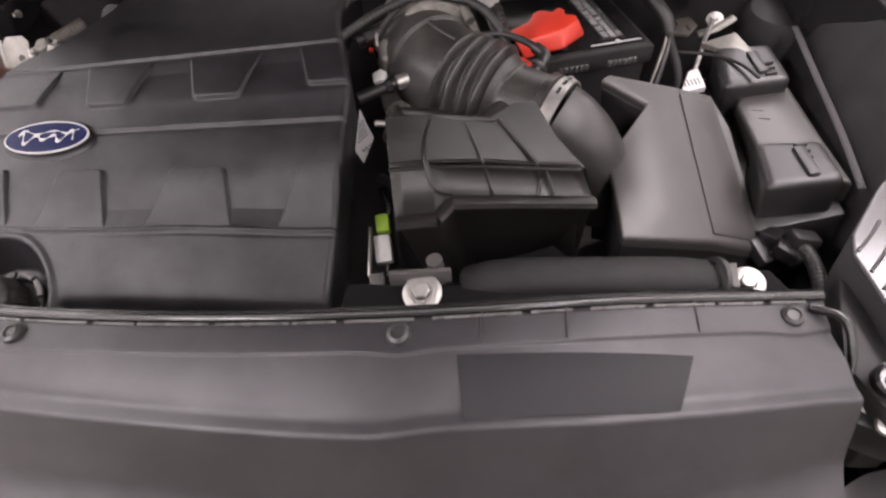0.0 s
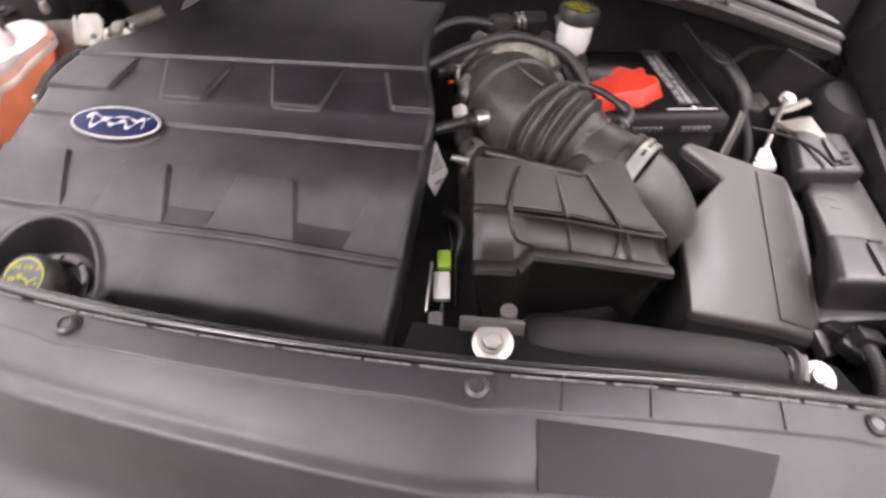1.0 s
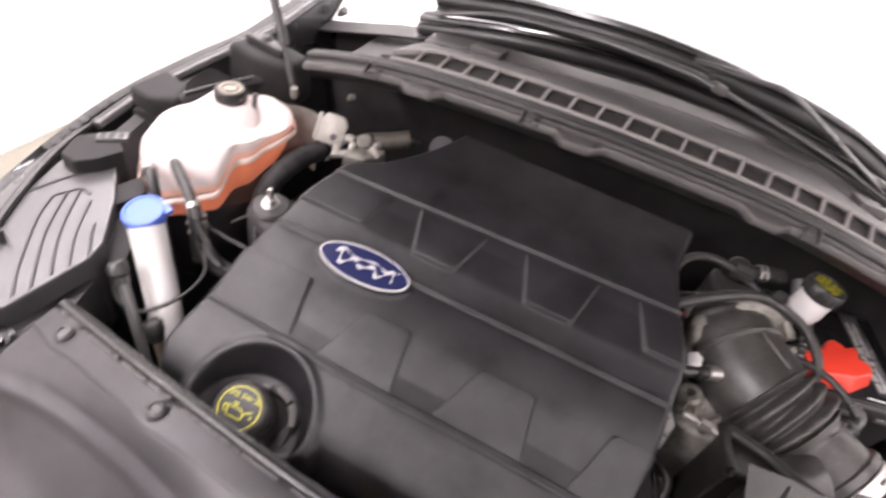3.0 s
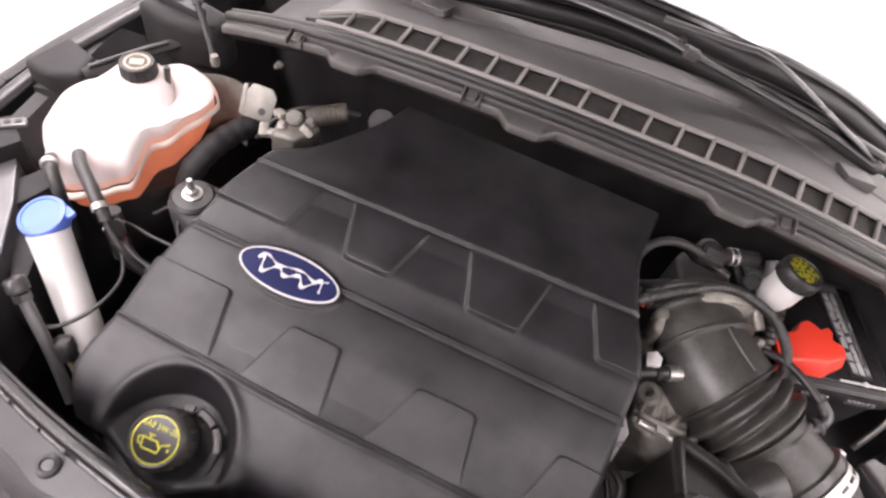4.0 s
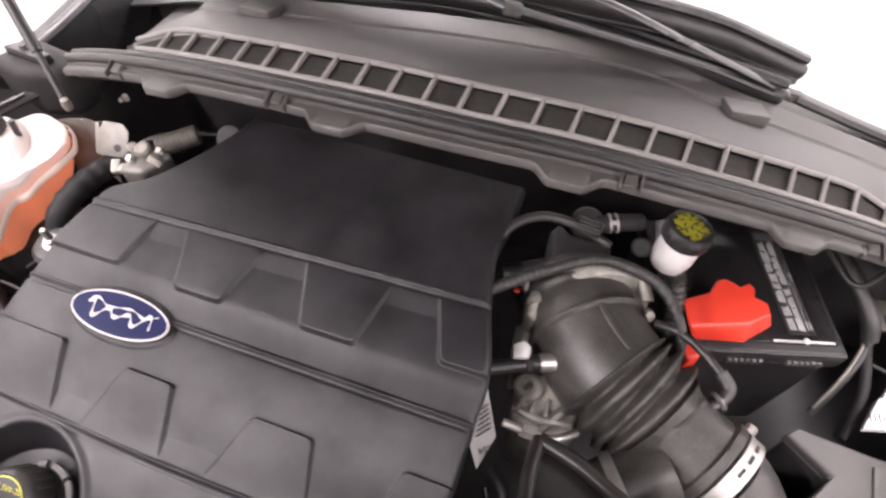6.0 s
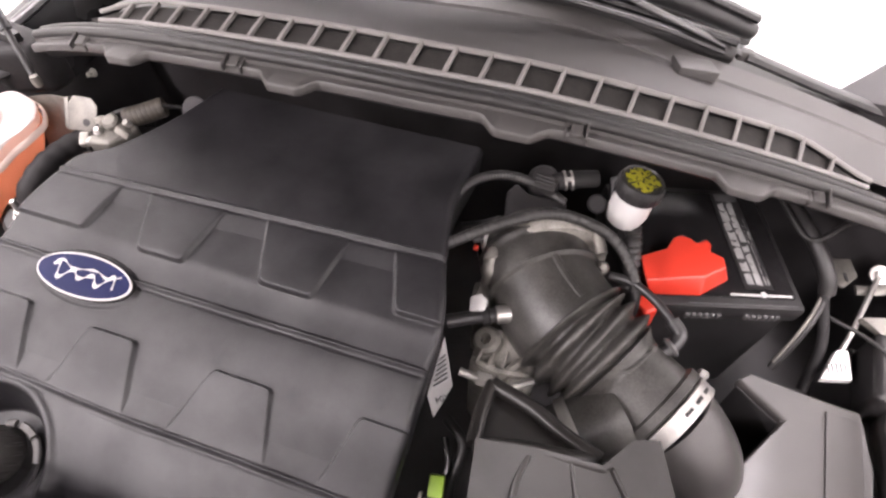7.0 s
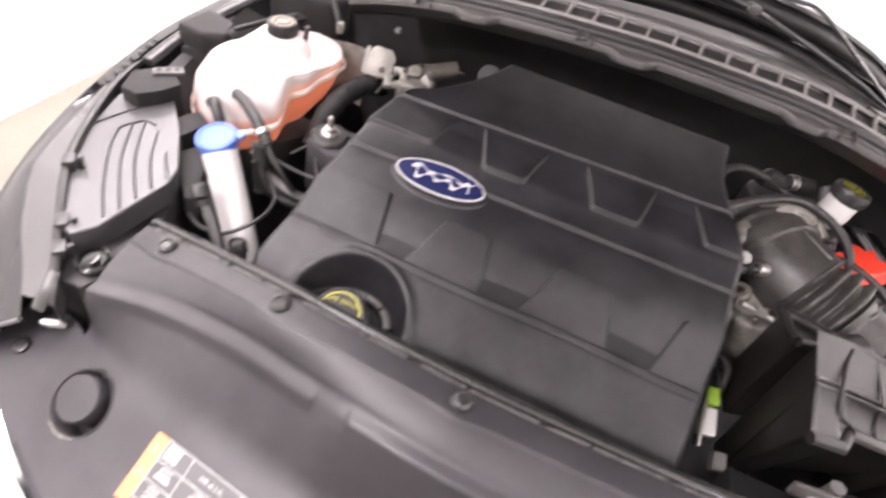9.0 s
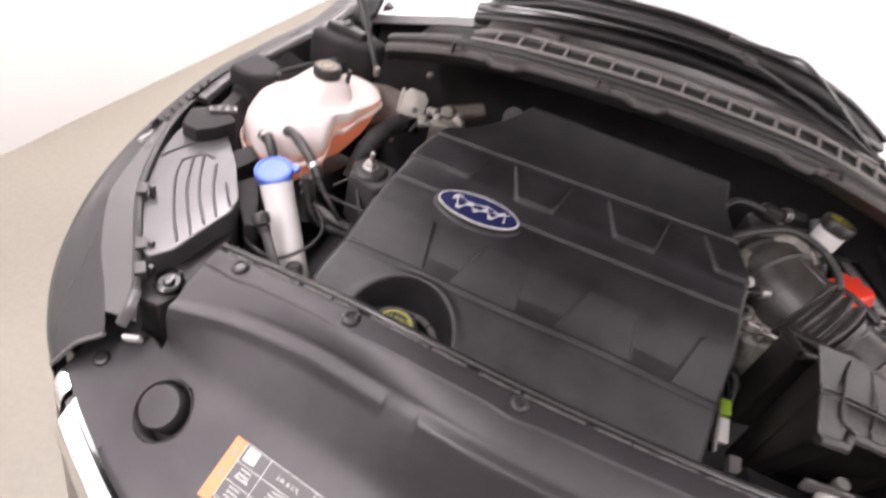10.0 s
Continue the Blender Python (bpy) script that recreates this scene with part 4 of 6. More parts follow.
def resonator():
    root = thing("intake_resonator", "black moulded plastic intake resonator box with creased top", "intake resonator")
    back = [(0.147, 0.229, 1.034), (0.188, 0.238, 1.028), (0.250, 0.247, 1.016), (0.272, 0.281, 1.004), (0.289, 0.288, 0.998), (0.311, 0.258, 0.972)]
    fold = [(0.338, 0.232, 0.961), (0.290, 0.222, 0.975), (0.236, 0.211, 0.992), (0.182, 0.198, 1.006), (0.148, 0.185, 1.017)]
    lip = [(0.156, 0.133, 0.986), (0.194, 0.142, 0.979), (0.207, 0.168, 0.976), (0.244, 0.176, 0.967), (0.300, 0.194, 0.945), (0.352, 0.210, 0.925)]
    bm = bmesh.new()
    v = {p: bm.verts.new(p) for p in back + fold + lip}
    under = lambda p: (p[0] + (0.25 - p[0]) * 0.05, p[1] + (0.055 if p in lip else -0.004), 0.80)
    low = {p: bm.verts.new(under(p)) for p in back + fold[:1] + fold[-1:] + lip}
    bm.faces.new([v[p] for p in back + fold])
    ring = [fold[-1]] + back + [fold[0]] + lip[::-1]
    for a, b in zip(ring, ring[1:] + ring[:1]):
        bm.faces.new((v[a], v[b], low[b], low[a]))
    part("body", bevel(bm, 0.006, 3, 18), M["resonator"], root, angle=50)

    def across(a, b, t):
        return Vector(a).lerp(Vector(b), t)

    def moulded(pts, r=0.0026, label="", lift=0.0):
        part("moulded_line", tube([Vector(p) + Vector((0, -0.7, 1.0)) * lift for p in pts], r, 8, 5, squash=0.8), M["resonator"], root, label)
    # rounded lip along the front and its step
    moulded([Vector(p) + Vector((0, -0.001, 0.001)) for p in lip[2:]], 0.0082)
    moulded([Vector(p) + Vector((0, 0, 0.001)) for p in lip[:2]], 0.0082)
    moulded([Vector(p) + Vector((0, 0, 0.0005)) for p in lip[1:3]], 0.0070)
    # double crease along the fold
    for d in (0.0, 0.0055):
        moulded([Vector(p) + Vector((0, -d, 0.0006 - 0.45 * d)) for p in fold], 0.0022)
    left, right = Vector(fold[4]), Vector(fold[0])
    out = Vector((0.10, -0.60, 0.79))

    def edge(q):
        step_in = step(0.20, 0.27, q)
        a = across(lip[0], lip[1], min(1.0, q / 0.20))
        b = across(lip[2], lip[5], max(0.0, (q - 0.27) / 0.73))
        return a.lerp(b, step_in)

    def front(q, t):
        # hollow front, steep under the fold and flatter towards the lip
        p = left.lerp(right, q).lerp(edge(q), t)
        hollow = math.sin(math.pi * t ** 0.85) * step(-0.02, 0.05, q) * (1 - step(0.95, 1.02, q))
        tray = step(0.20, 0.24, q) * (1 - step(0.73, 0.77, q)) * (1 - step(0.80, 0.86, t))
        return p + out * (0.0015 - 0.0085 * hollow - 0.0012 * tray)
    part("front_face", sheet(rows(0, 1, 90), rows(0, 1, 40), front), M["resonator"], root, angle=60)

    def panel(q, t):
        # the top behind the fold, from the fold (t = 0) to the back edge (t = 1)
        return left.lerp(right, q).lerp(Vector((0.147 + 0.140 * q, 0.229 + 0.036 * q, 1.034 - 0.030 * q)), t) + Vector((0, 0, 0.0026))

    def raised(q, t):
        return front(q, t) + out * 0.0012
    # one crease frames the middle of the box, another halves it
    moulded([panel(0.27, 0.95), panel(0.21, 0.55), panel(0.185, 0.12), raised(0.19, 0.10), raised(0.215, 0.45), raised(0.275, 0.76), raised(0.33, 0.84), raised(0.48, 0.85), raised(0.66, 0.84), raised(0.72, 0.72), raised(0.755, 0.35), raised(0.76, 0.08), panel(0.76, 0.12), panel(0.75, 0.5), panel(0.74, 0.92)], 0.0026)
    moulded([panel(0.51, 0.95), panel(0.49, 0.5), panel(0.48, 0.10), raised(0.48, 0.12), raised(0.485, 0.5), raised(0.48, 0.84)], 0.0019)
    moulded([raised(0.80, 0.10), raised(0.80, 0.82)], 0.0018)
    # wedge-shaped neck behind the box
    a, b, c = ((0.137, 0.305, 0.985), (0.138, 0.237, 1.008), (0.245, 0.264, 0.992))
    bm = bmesh.new()
    hi = [bm.verts.new(Vector(p) - Vector((0, 0, 0.004))) for p in (a, b, c)]
    lo = [bm.verts.new((p[0], p[1], 0.85)) for p in (a, b, c)]
    bm.faces.new(hi)
    for k in range(3):
        bm.faces.new((hi[k], hi[(k + 1) % 3], lo[(k + 1) % 3], lo[k]))
    neck = part("neck", bevel(bm, 0.004, 2), M["resonator"], root, angle=60)
    part("rim", tube([a, Vector(a).lerp(Vector(c), 0.35) + Vector((0.002, 0.002, 0.002)), Vector(a).lerp(Vector(c), 0.7), c], 0.0075, 12), M["resonator"], neck)
    part("rim", tube([b, Vector(b).lerp(Vector(c), 0.35) + Vector((0, 0.003, -0.001)), Vector(b).lerp(Vector(c), 0.7), c], 0.0060, 12), M["resonator"], neck)
    part("rim", tube([a, Vector(a).lerp(Vector(b), 0.5) + Vector((-0.002, 0, 0.001)), b], 0.0065, 12), M["resonator"], neck)
    part("mount_tab", box((0.060, 0.006, 0.016), pose(0.180, 0.091, 0.957, -10, 4, 6), 0.002), M["cowl"], root, "grey mounting tab")
    part("mount_pillar", tube([(0.194, 0.103, 0.935), (0.194, 0.103, 0.968)], 0.0080, 12), M["cowl"], root)
    return root


resonator()


def intake_hose():
    root = thing("intake_hose", "thick black rubber intake hose with bellows", "intake hose")
    axis = [(0.130, 0.510, 0.945), (0.142, 0.478, 0.947), (0.158, 0.450, 0.948), (0.178, 0.426, 0.947), (0.203, 0.406, 0.943), (0.232, 0.391, 0.938), (0.262, 0.375, 0.931), (0.305, 0.352, 0.924)]

    def radius(t):
        r = 0.0625 - 0.0105 * step(0.74, 0.84, t)
        if 0.53 < t < 0.77:
            r += 0.0062 * math.cos((t - 0.53) / 0.24 * 2 * math.pi * 3.5) - 0.0005
        r += 0.004 * math.exp(-(((t - 0.04) / 0.02) ** 2)) + 0.003 * math.exp(-(((t - 0.12) / 0.016) ** 2))
        return r

    part("bellows", tube(axis, radius, 44, 26), M["hose"], root, angle=70)
    path = smooth_path(axis, 10)
    n = len(path) - 1
    def over(a, b, side, up, r, name):
        pts = []
        for p, q in zip(path[a:b], path[a + 1 : b + 1]):
            way = (q - p).normalized()
            sx = way.cross(Vector((0, 0, 1))).normalized()
            pts.append(p + sx * side + Vector((0, 0, up)))
        part(name, tube(pts, r, 8, 1, squash=0.6), M["hose"], root)
    over(20, 38, -0.004, 0.0625, 0.0042, "long_rib")
    c, way = path[19], (path[21] - path[19]).normalized()
    part("cross_rib", lathe([(0.0615, -0.005), (0.0672, -0.0014), (0.0672, 0.0014), (0.0615, 0.005)], facing(c, way), 44), M["hose"], root)
    # raised rounded frame after the bellows
    fc = path[int(n * 0.84)]
    fw = (path[int(n * 0.84) + 2] - fc).normalized()
    fs = fw.cross(Vector((0, 0, 1))).normalized()
    ring = [fc + fw * a + fs * b + Vector((0, 0, 0.0515 - 6.5 * b * b)) for a, b in ((-0.018, -0.028), (-0.018, 0.012), (-0.008, 0.016), (0.008, 0.016), (0.012, 0.0), (0.012, -0.028))]
    part("raised_frame", tube(ring, 0.003, 8, 5), M["hose"], root)
    ce = Vector((0.313, 0.349, 0.922))
    out = Vector((0.87, -0.46, -0.16)).normalized()
    part("end_bead", lathe([(0.051, -0.024), (0.057, -0.021), (0.057, -0.012), (0.0525, -0.009)], facing(ce, out), 48), M["hose"], root)
    clamp = part("clamp", lathe([(0.0535, -0.0085), (0.0560, -0.0080), (0.0560, 0.0080), (0.0535, 0.0085)], facing(ce, out), 56), M["steel"], root, "bright steel hose clamp")
    for a in (60, 78, 96):
        m = facing(ce, out) @ pose(0, 0, 0, 0, 0, a - 90)
        part("clamp_slot", box((0.011, 0.0012, 0.0035), m @ pose(0, 0.0563, 0), 0.0003, 1), M["dark"], clamp)
    bolt("clamp_screw", (0.330, 0.389, 0.942), (0.35, 0.85, 0.25), 0.006, 0.016, M["steel"], clamp)
    part("clamp_housing", box((0.022, 0.012, 0.012), facing((0.326, 0.382, 0.948), (0.2, 0.6, 1), 30), 0.002), M["steel"], clamp)
    part("duct", tube([(0.312, 0.349, 0.922), (0.330, 0.341, 0.912), (0.350, 0.334, 0.888), (0.364, 0.332, 0.850), (0.372, 0.332, 0.79)], lambda t: 0.0525 - 0.012 * t, 40, 6), M["airbox"], root, "rigid grey plastic duct")
    for k in range(3):
        part("tab_rib", box((0.012, 0.004, 0.010), facing((0.352 + 0.004 * k, 0.357 - 0.007 * k, 0.945 - 0.003 * k), (0.3, 0.5, 1), 30), 0.001, 1), M["airbox"], root)
    part("clamp", lathe([(0.036, -0.006), (0.0385, -0.0055), (0.0385, 0.0055), (0.036, 0.006)], facing((0.224, 0.304, 0.926), (0.78, 0.55, 0.30)), 40), M["steel"], root, "bright steel hose clamp")
    part("branch", tube([(0.196, 0.282, 0.916), (0.224, 0.304, 0.926), (0.262, 0.335, 0.935)], 0.0355, 28), M["hose"], root)
    return root


intake_hose()


def throttle_body():
    root = thing("throttle_body", "cast aluminium throttle body with black plastic sensors", "throttle body")
    part("flange", lathe([(0, -0.02), (0.067, -0.02), (0.070, -0.015), (0.070, 0.000), (0.067, 0.004), (0.0, 0.004)], facing((0.146, 0.500, 0.945), (-0.42, 0.90, -0.05)), 40), M["cast"], root)
    part("casting", prism([(0.088, 0.40), (0.085, 0.50), (0.12, 0.545), (0.21, 0.535), (0.20, 0.49), (0.13, 0.43)], 0.84, 0.955, 0.008, 3), M["alu"], root)
    part("block", prism([(0.103, 0.338, 0.922), (0.100, 0.384, 0.932), (0.126, 0.396, 0.935), (0.172, 0.366, 0.925), (0.174, 0.342, 0.918), (0.136, 0.330, 0.920)], 0.80, 0, 0.008, 3), M["cast"], root)
    for k in range(4):
        part("block_fin", box((0.004, 0.034 - 0.004 * k, 0.008), pose(0.112 + 0.013 * k, 0.362 - 0.002 * k, 0.932 - 0.002 * k, 0, 8, -12 + 6 * k), 0.0015, 1), M["cast"], root)
    part("block_web", tube([(0.104, 0.350, 0.928), (0.130, 0.345, 0.930), (0.166, 0.352, 0.924)], 0.0045, 8), M["cast"], root)
    part("block_boss", lathe([(0, 0), (0.016, 0), (0.016, 0.010), (0.012, 0.014), (0.006, 0.014), (0.006, 0.006), (0, 0.006)], facing((0.116, 0.376, 0.926), (-0.3, -0.2, 1)), 18), M["alu"], root)
    part("block_rib", tube([(0.136, 0.338, 0.923), (0.150, 0.356, 0.928), (0.160, 0.370, 0.927)], 0.006, 8), M["alu"], root)
    # pale cast pipe rising beside the hose
    part("cast_pipe", tube([(0.112, 0.490, 0.960), (0.104, 0.472, 0.972), (0.098, 0.452, 0.972), (0.098, 0.436, 0.955), (0.100, 0.43, 0.92)], lambda t: 0.0150 - 0.006 * t + 0.0012 * math.cos(30 * t), 18), M["alu"], root, "grey cast pipe")
    part("pipe_band", lathe([(0.0130, -0.004), (0.0150, -0.003), (0.0150, 0.003), (0.0130, 0.004)], facing((0.099, 0.455, 0.972), (0.2, -0.9, -0.2)), 18), M["alu"], root)
    part("pipe_block", prism([(0.084, 0.412), (0.082, 0.432), (0.100, 0.438), (0.108, 0.420)], 0.90, 0.952, 0.003, 2), M["alu"], root)
    part("valve_box", box((0.030, 0.026, 0.030), pose(0.084, 0.488, 0.958, 10, 0, 20), 0.003), M["gloss"], root, "glossy black valve box")
    part("valve_ring", lathe([(0.020, -0.004), (0.024, -0.003), (0.024, 0.003), (0.020, 0.004)], facing((0.094, 0.486, 0.966), (0.7, -0.5, 0.5)), 24), M["steel"], root)
    part("red_tag", box((0.006, 0.006, 0.005), pose(0.072, 0.466, 0.968), 0.001, 1), M["red"], root, "tiny red tag")
    for x, y, z in ((0.112, 0.470, 0.992), (0.140, 0.512, 1.004), (0.192, 0.512, 1.000), (0.212, 0.478, 0.982), (0.206, 0.460, 0.968)):
        bolt("bolt", (x, y, z - 0.008), (0.2, -0.5, 1), 0.0055, 0.010, M["alu"], root, 0.008)
    for p, q in (((0.196, 0.512, 0.995), (0.208, 0.488, 0.985)), ((0.206, 0.470, 0.972), (0.222, 0.452, 0.962))):
        part("flange_lug", tube([p, q], 0.007, 10), M["alu"], root)
    cap = part("sensor_cap", prism([(0.088, 0.530), (0.096, 0.548), (0.112, 0.536), (0.158, 0.536), (0.158, 0.512), (0.116, 0.486), (0.098, 0.498)], 0.95, 1.002, 0.006, 3), M["black"], root, "flat black sensor housing")
    part("plug", box((0.030, 0.020, 0.014), pose(0.128, 0.545, 1.010, 10, 0, -6), 0.003), M["rubber"], cap)
    for k in range(3):
        part("plug_rib", box((0.022, 0.002, 0.003), pose(0.128, 0.540 + 0.005 * k, 1.0175, 10, 0, -6), 0.0006, 1), M["rubber"], cap)
    part("small_motor", tube([(0.052, 0.478, 0.975), (0.075, 0.487, 0.978), (0.094, 0.497, 0.982)], 0.011, 14), M["black"], root)
    part("motor_clip", box((0.012, 0.014, 0.008), pose(0.072, 0.470, 0.985, 20, 0, 30), 0.002), M["rim"], root)
    return root


throttle_body()


def hose_thing(name, pts, r, mat, label, ribs=0, category="hose", parent=None):
    root = thing(name, label, category)
    rad = (lambda t: r * (1 + 0.05 * math.cos(t * ribs * 2 * math.pi))) if ribs else r
    part("tube", tube(pts, rad, 10, max(6, int(ribs * 5 / max(1, len(pts) - 1))) if ribs else 6), mat, root)
    return root


hose_thing("wiring_loom", [(0.045, 0.425, 1.012), (0.095, 0.463, 1.022), (0.150, 0.497, 1.022), (0.210, 0.500, 1.005), (0.243, 0.475, 0.985), (0.255, 0.455, 0.95), (0.25, 0.45, 0.90)], 0.0062, M["rubber"], "black corrugated wiring loom arching over the intake", 60)
hose_thing("wiring_loom", [(0.046, 0.428, 0.99), (0.036, 0.465, 1.008), (0.046, 0.508, 1.018), (0.075, 0.536, 1.018), (0.115, 0.542, 1.012), (0.155, 0.535, 1.0)], 0.0056, M["rubber"], "black wiring loom curling round the throttle body", 50)
hose_thing("vacuum_hose", [(0.222, 0.472, 0.972), (0.245, 0.468, 0.976), (0.268, 0.456, 0.976), (0.292, 0.436, 0.973), (0.300, 0.426, 0.966)], 0.0048, M["black"], "thin black vacuum hose with an elbow")


def breather_fitting():
    root = thing("breather_fitting", "black breather pipe with bright quick connector", "pipe fitting")
    part("pipe", tube([(0.070, 0.368, 0.962), (0.100, 0.382, 0.965), (0.118, 0.389, 0.967)], 0.0075, 12), M["black"], root)
    part("collar", tube([(0.118, 0.389, 0.967), (0.133, 0.396, 0.967)], 0.0098, 14), M["steel"], root, "bright metal collar")
    part("cap", prism([(-0.010, -0.007), (0.006, -0.009), (0.010, 0.002), (0.004, 0.010), (-0.008, 0.008)], 0, 0.013, 0.002, 2, pose(0.098, 0.394, 0.966, 12, -8, 20)), M["print"], root, "pale plastic retaining clip")
    part("clip_band", lathe([(0.0085, -0.004), (0.0100, -0.003), (0.0100, 0.003), (0.0085, 0.004)], facing((0.108, 0.385, 0.966), (0.9, 0.4, 0.1)), 16), M["matte"], root)
    return root


breather_fitting()


def fuel_line():
    root = thing("metal_pipe", "short bright metal pipe with a nut", "pipe")
    part("pipe", tube([(0.100, 0.318, 0.962), (0.125, 0.318, 0.958), (0.150, 0.322, 0.950), (0.172, 0.340, 0.940)], 0.0042, 10), M["steel"], root)
    part("nut", tube([(0.118, 0.318, 0.960), (0.132, 0.319, 0.957)], 0.0075, 6), M["steel"], root)
    return root


fuel_line()


# ---- battery ----
def battery():
    root = thing("battery", "black plastic car battery with a worn silver label strip", "battery")
    # built flat with its front edge along x, then set down turned and leaning
    root.matrix_world = Matrix.Translation((0.3265, 0.511, 0.904)) @ pose(0, 0, 0, 0, 0, 20.5) @ pose(0, 0, 0, 0, 8, 0)
    part("case", prism([(-0.062, 0.006), (0.144, 0.006), (0.144, 0.186), (-0.062, 0.186)], -0.22, -0.030, 0.006, 2), M["black"], root)
    part("lid", prism([(-0.068, 0.0), (0.150, 0.0), (0.150, 0.192), (-0.068, 0.192)], -0.032, -0.004, 0.005, 2), M["black"], root)
    part("lid_plate", prism([(-0.056, 0.014), (0.140, 0.014), (0.140, 0.180), (-0.056, 0.180)], -0.006, 0.0, 0.003, 2), M["gloss"], root)

    def plate(x0, y0, x1, y1, z, name, mat, parent, label=""):
        return part(name, box((x1 - x0, y1 - y0, 0.0008), pose((x0 + x1) / 2, (y0 + y1) / 2, z), 0, 1), mat, parent, label)
    # label strip whose unreadable silver print has partly worn away
    strip = plate(0.076, 0.026, 0.113, 0.182, 0.0006, "label_strip", M["black"], root, "dark label strip with worn silver print")
    plate(0.080, 0.166, 0.110, 0.178, 0.0014, "print_bar", M["label"], strip)
    rng = random.Random(11)
    for lane, (x0, x1) in enumerate(((0.0785, 0.0905), (0.0915, 0.1020), (0.1035, 0.1065), (0.1080, 0.1105))):
        y = 0.030 + rng.uniform(0, 0.004)
        while y < (0.154 if lane < 2 else 0.125):
            e = y + rng.uniform(0.008, 0.022)
            a, b = x0 + rng.uniform(0, 0.0022), x1 - rng.uniform(0, 0.0022)
            bm = bmesh.new()
            ring = [(a, y), (b, y + rng.uniform(-0.003, 0.003)), (b, e), ((a + b) / 2, e + rng.uniform(-0.005, 0.003)), (a, e - rng.uniform(0, 0.004))]
            prism(ring, 0.0012, 0.0017, 0, 1, None, bm)
            part("print_bar", bm, M["silver"], strip)
            y = e + rng.choice((0.0008, 0.0015, 0.004))
    plate(0.054, 0.0150, 0.134, 0.0178, 0.0006, "edge_line", M["print"], root, "thin white printed line")
    part("vent_plug", lathe([(0.004, 0), (0.004, 0.002), (0.002, 0.003), (0, 0.003)], pose(0.096, 0.0165, 0.001), 12), M["print"], root, "small white plug")
    for x0 in (0.0, 0.077):
        for k in range(6):
            part("front_rib", box((0.0062, 0.005, 0.009), pose(x0 + 0.008 * k + 0.003, -0.001, -0.022), 0.001, 1), M["rim"], root)
    plate(0.0, 0.0045, 0.140, 0.0060, -0.0035, "edge_line", M["label"], root)
    return root


battery()


def terminal_cover():
    root = thing("terminal_cover", "bright red plastic cover over the battery terminal", "terminal cover")
    top = [(0.240, 0.518), (0.269, 0.538), (0.275, 0.557), (0.284, 0.563), (0.294, 0.561), (0.302, 0.557), (0.312, 0.566), (0.319, 0.560), (0.318, 0.549), (0.334, 0.545), (0.338, 0.531), (0.315, 0.511), (0.252, 0.486)]
    bm = bmesh.new()
    hi = [bm.verts.new((x, y, 0.962 + 0.05 * (y - 0.53))) for x, y in top]
    low_pts = [(0.250, 0.522), (0.272, 0.542), (0.277, 0.560), (0.286, 0.566), (0.295, 0.565), (0.303, 0.560), (0.314, 0.570), (0.324, 0.563), (0.324, 0.553), (0.344, 0.548), (0.348, 0.531), (0.318, 0.497), (0.262, 0.484)]
    low = [bm.verts.new((x, y, 0.938 if k < 11 else 0.940 - 0.004 * (k - 11))) for k, (x, y) in enumerate(low_pts)]
    foot = [bm.verts.new((x + 0.35 * (0.296 - x), y + 0.35 * (0.532 - y), 0.932)) for x, y in low_pts]
    n = len(top)
    bm.faces.new(hi)
    for a, b in ((hi, low), (low, foot)):
        for k in range(n):
            bm.faces.new((a[k], a[(k + 1) % n], b[(k + 1) % n], b[k]))
    bm.faces.new(foot[::-1])
    bmesh.ops.recalc_face_normals(bm, faces=bm.faces)
    bmesh.ops.translate(bm, vec=(0.014, 0.021, -0.026), verts=bm.verts)
    part("body", bevel(bm, 0.003, 3, 20), M["red"], root, angle=40)
    part("inner_boot", prism([(0.281, 0.528), (0.281, 0.57), (0.334, 0.572), (0.337, 0.532)], 0.885, 0.914, 0.004), M["dark"], root, "black boot under the cover")
    part("boot", prism([(0.257, 0.489), (0.275, 0.473), (0.289, 0.486), (0.273, 0.506)], 0.875, 0.917, 0.005, 3), M["red"], root)
    return root


terminal_cover()


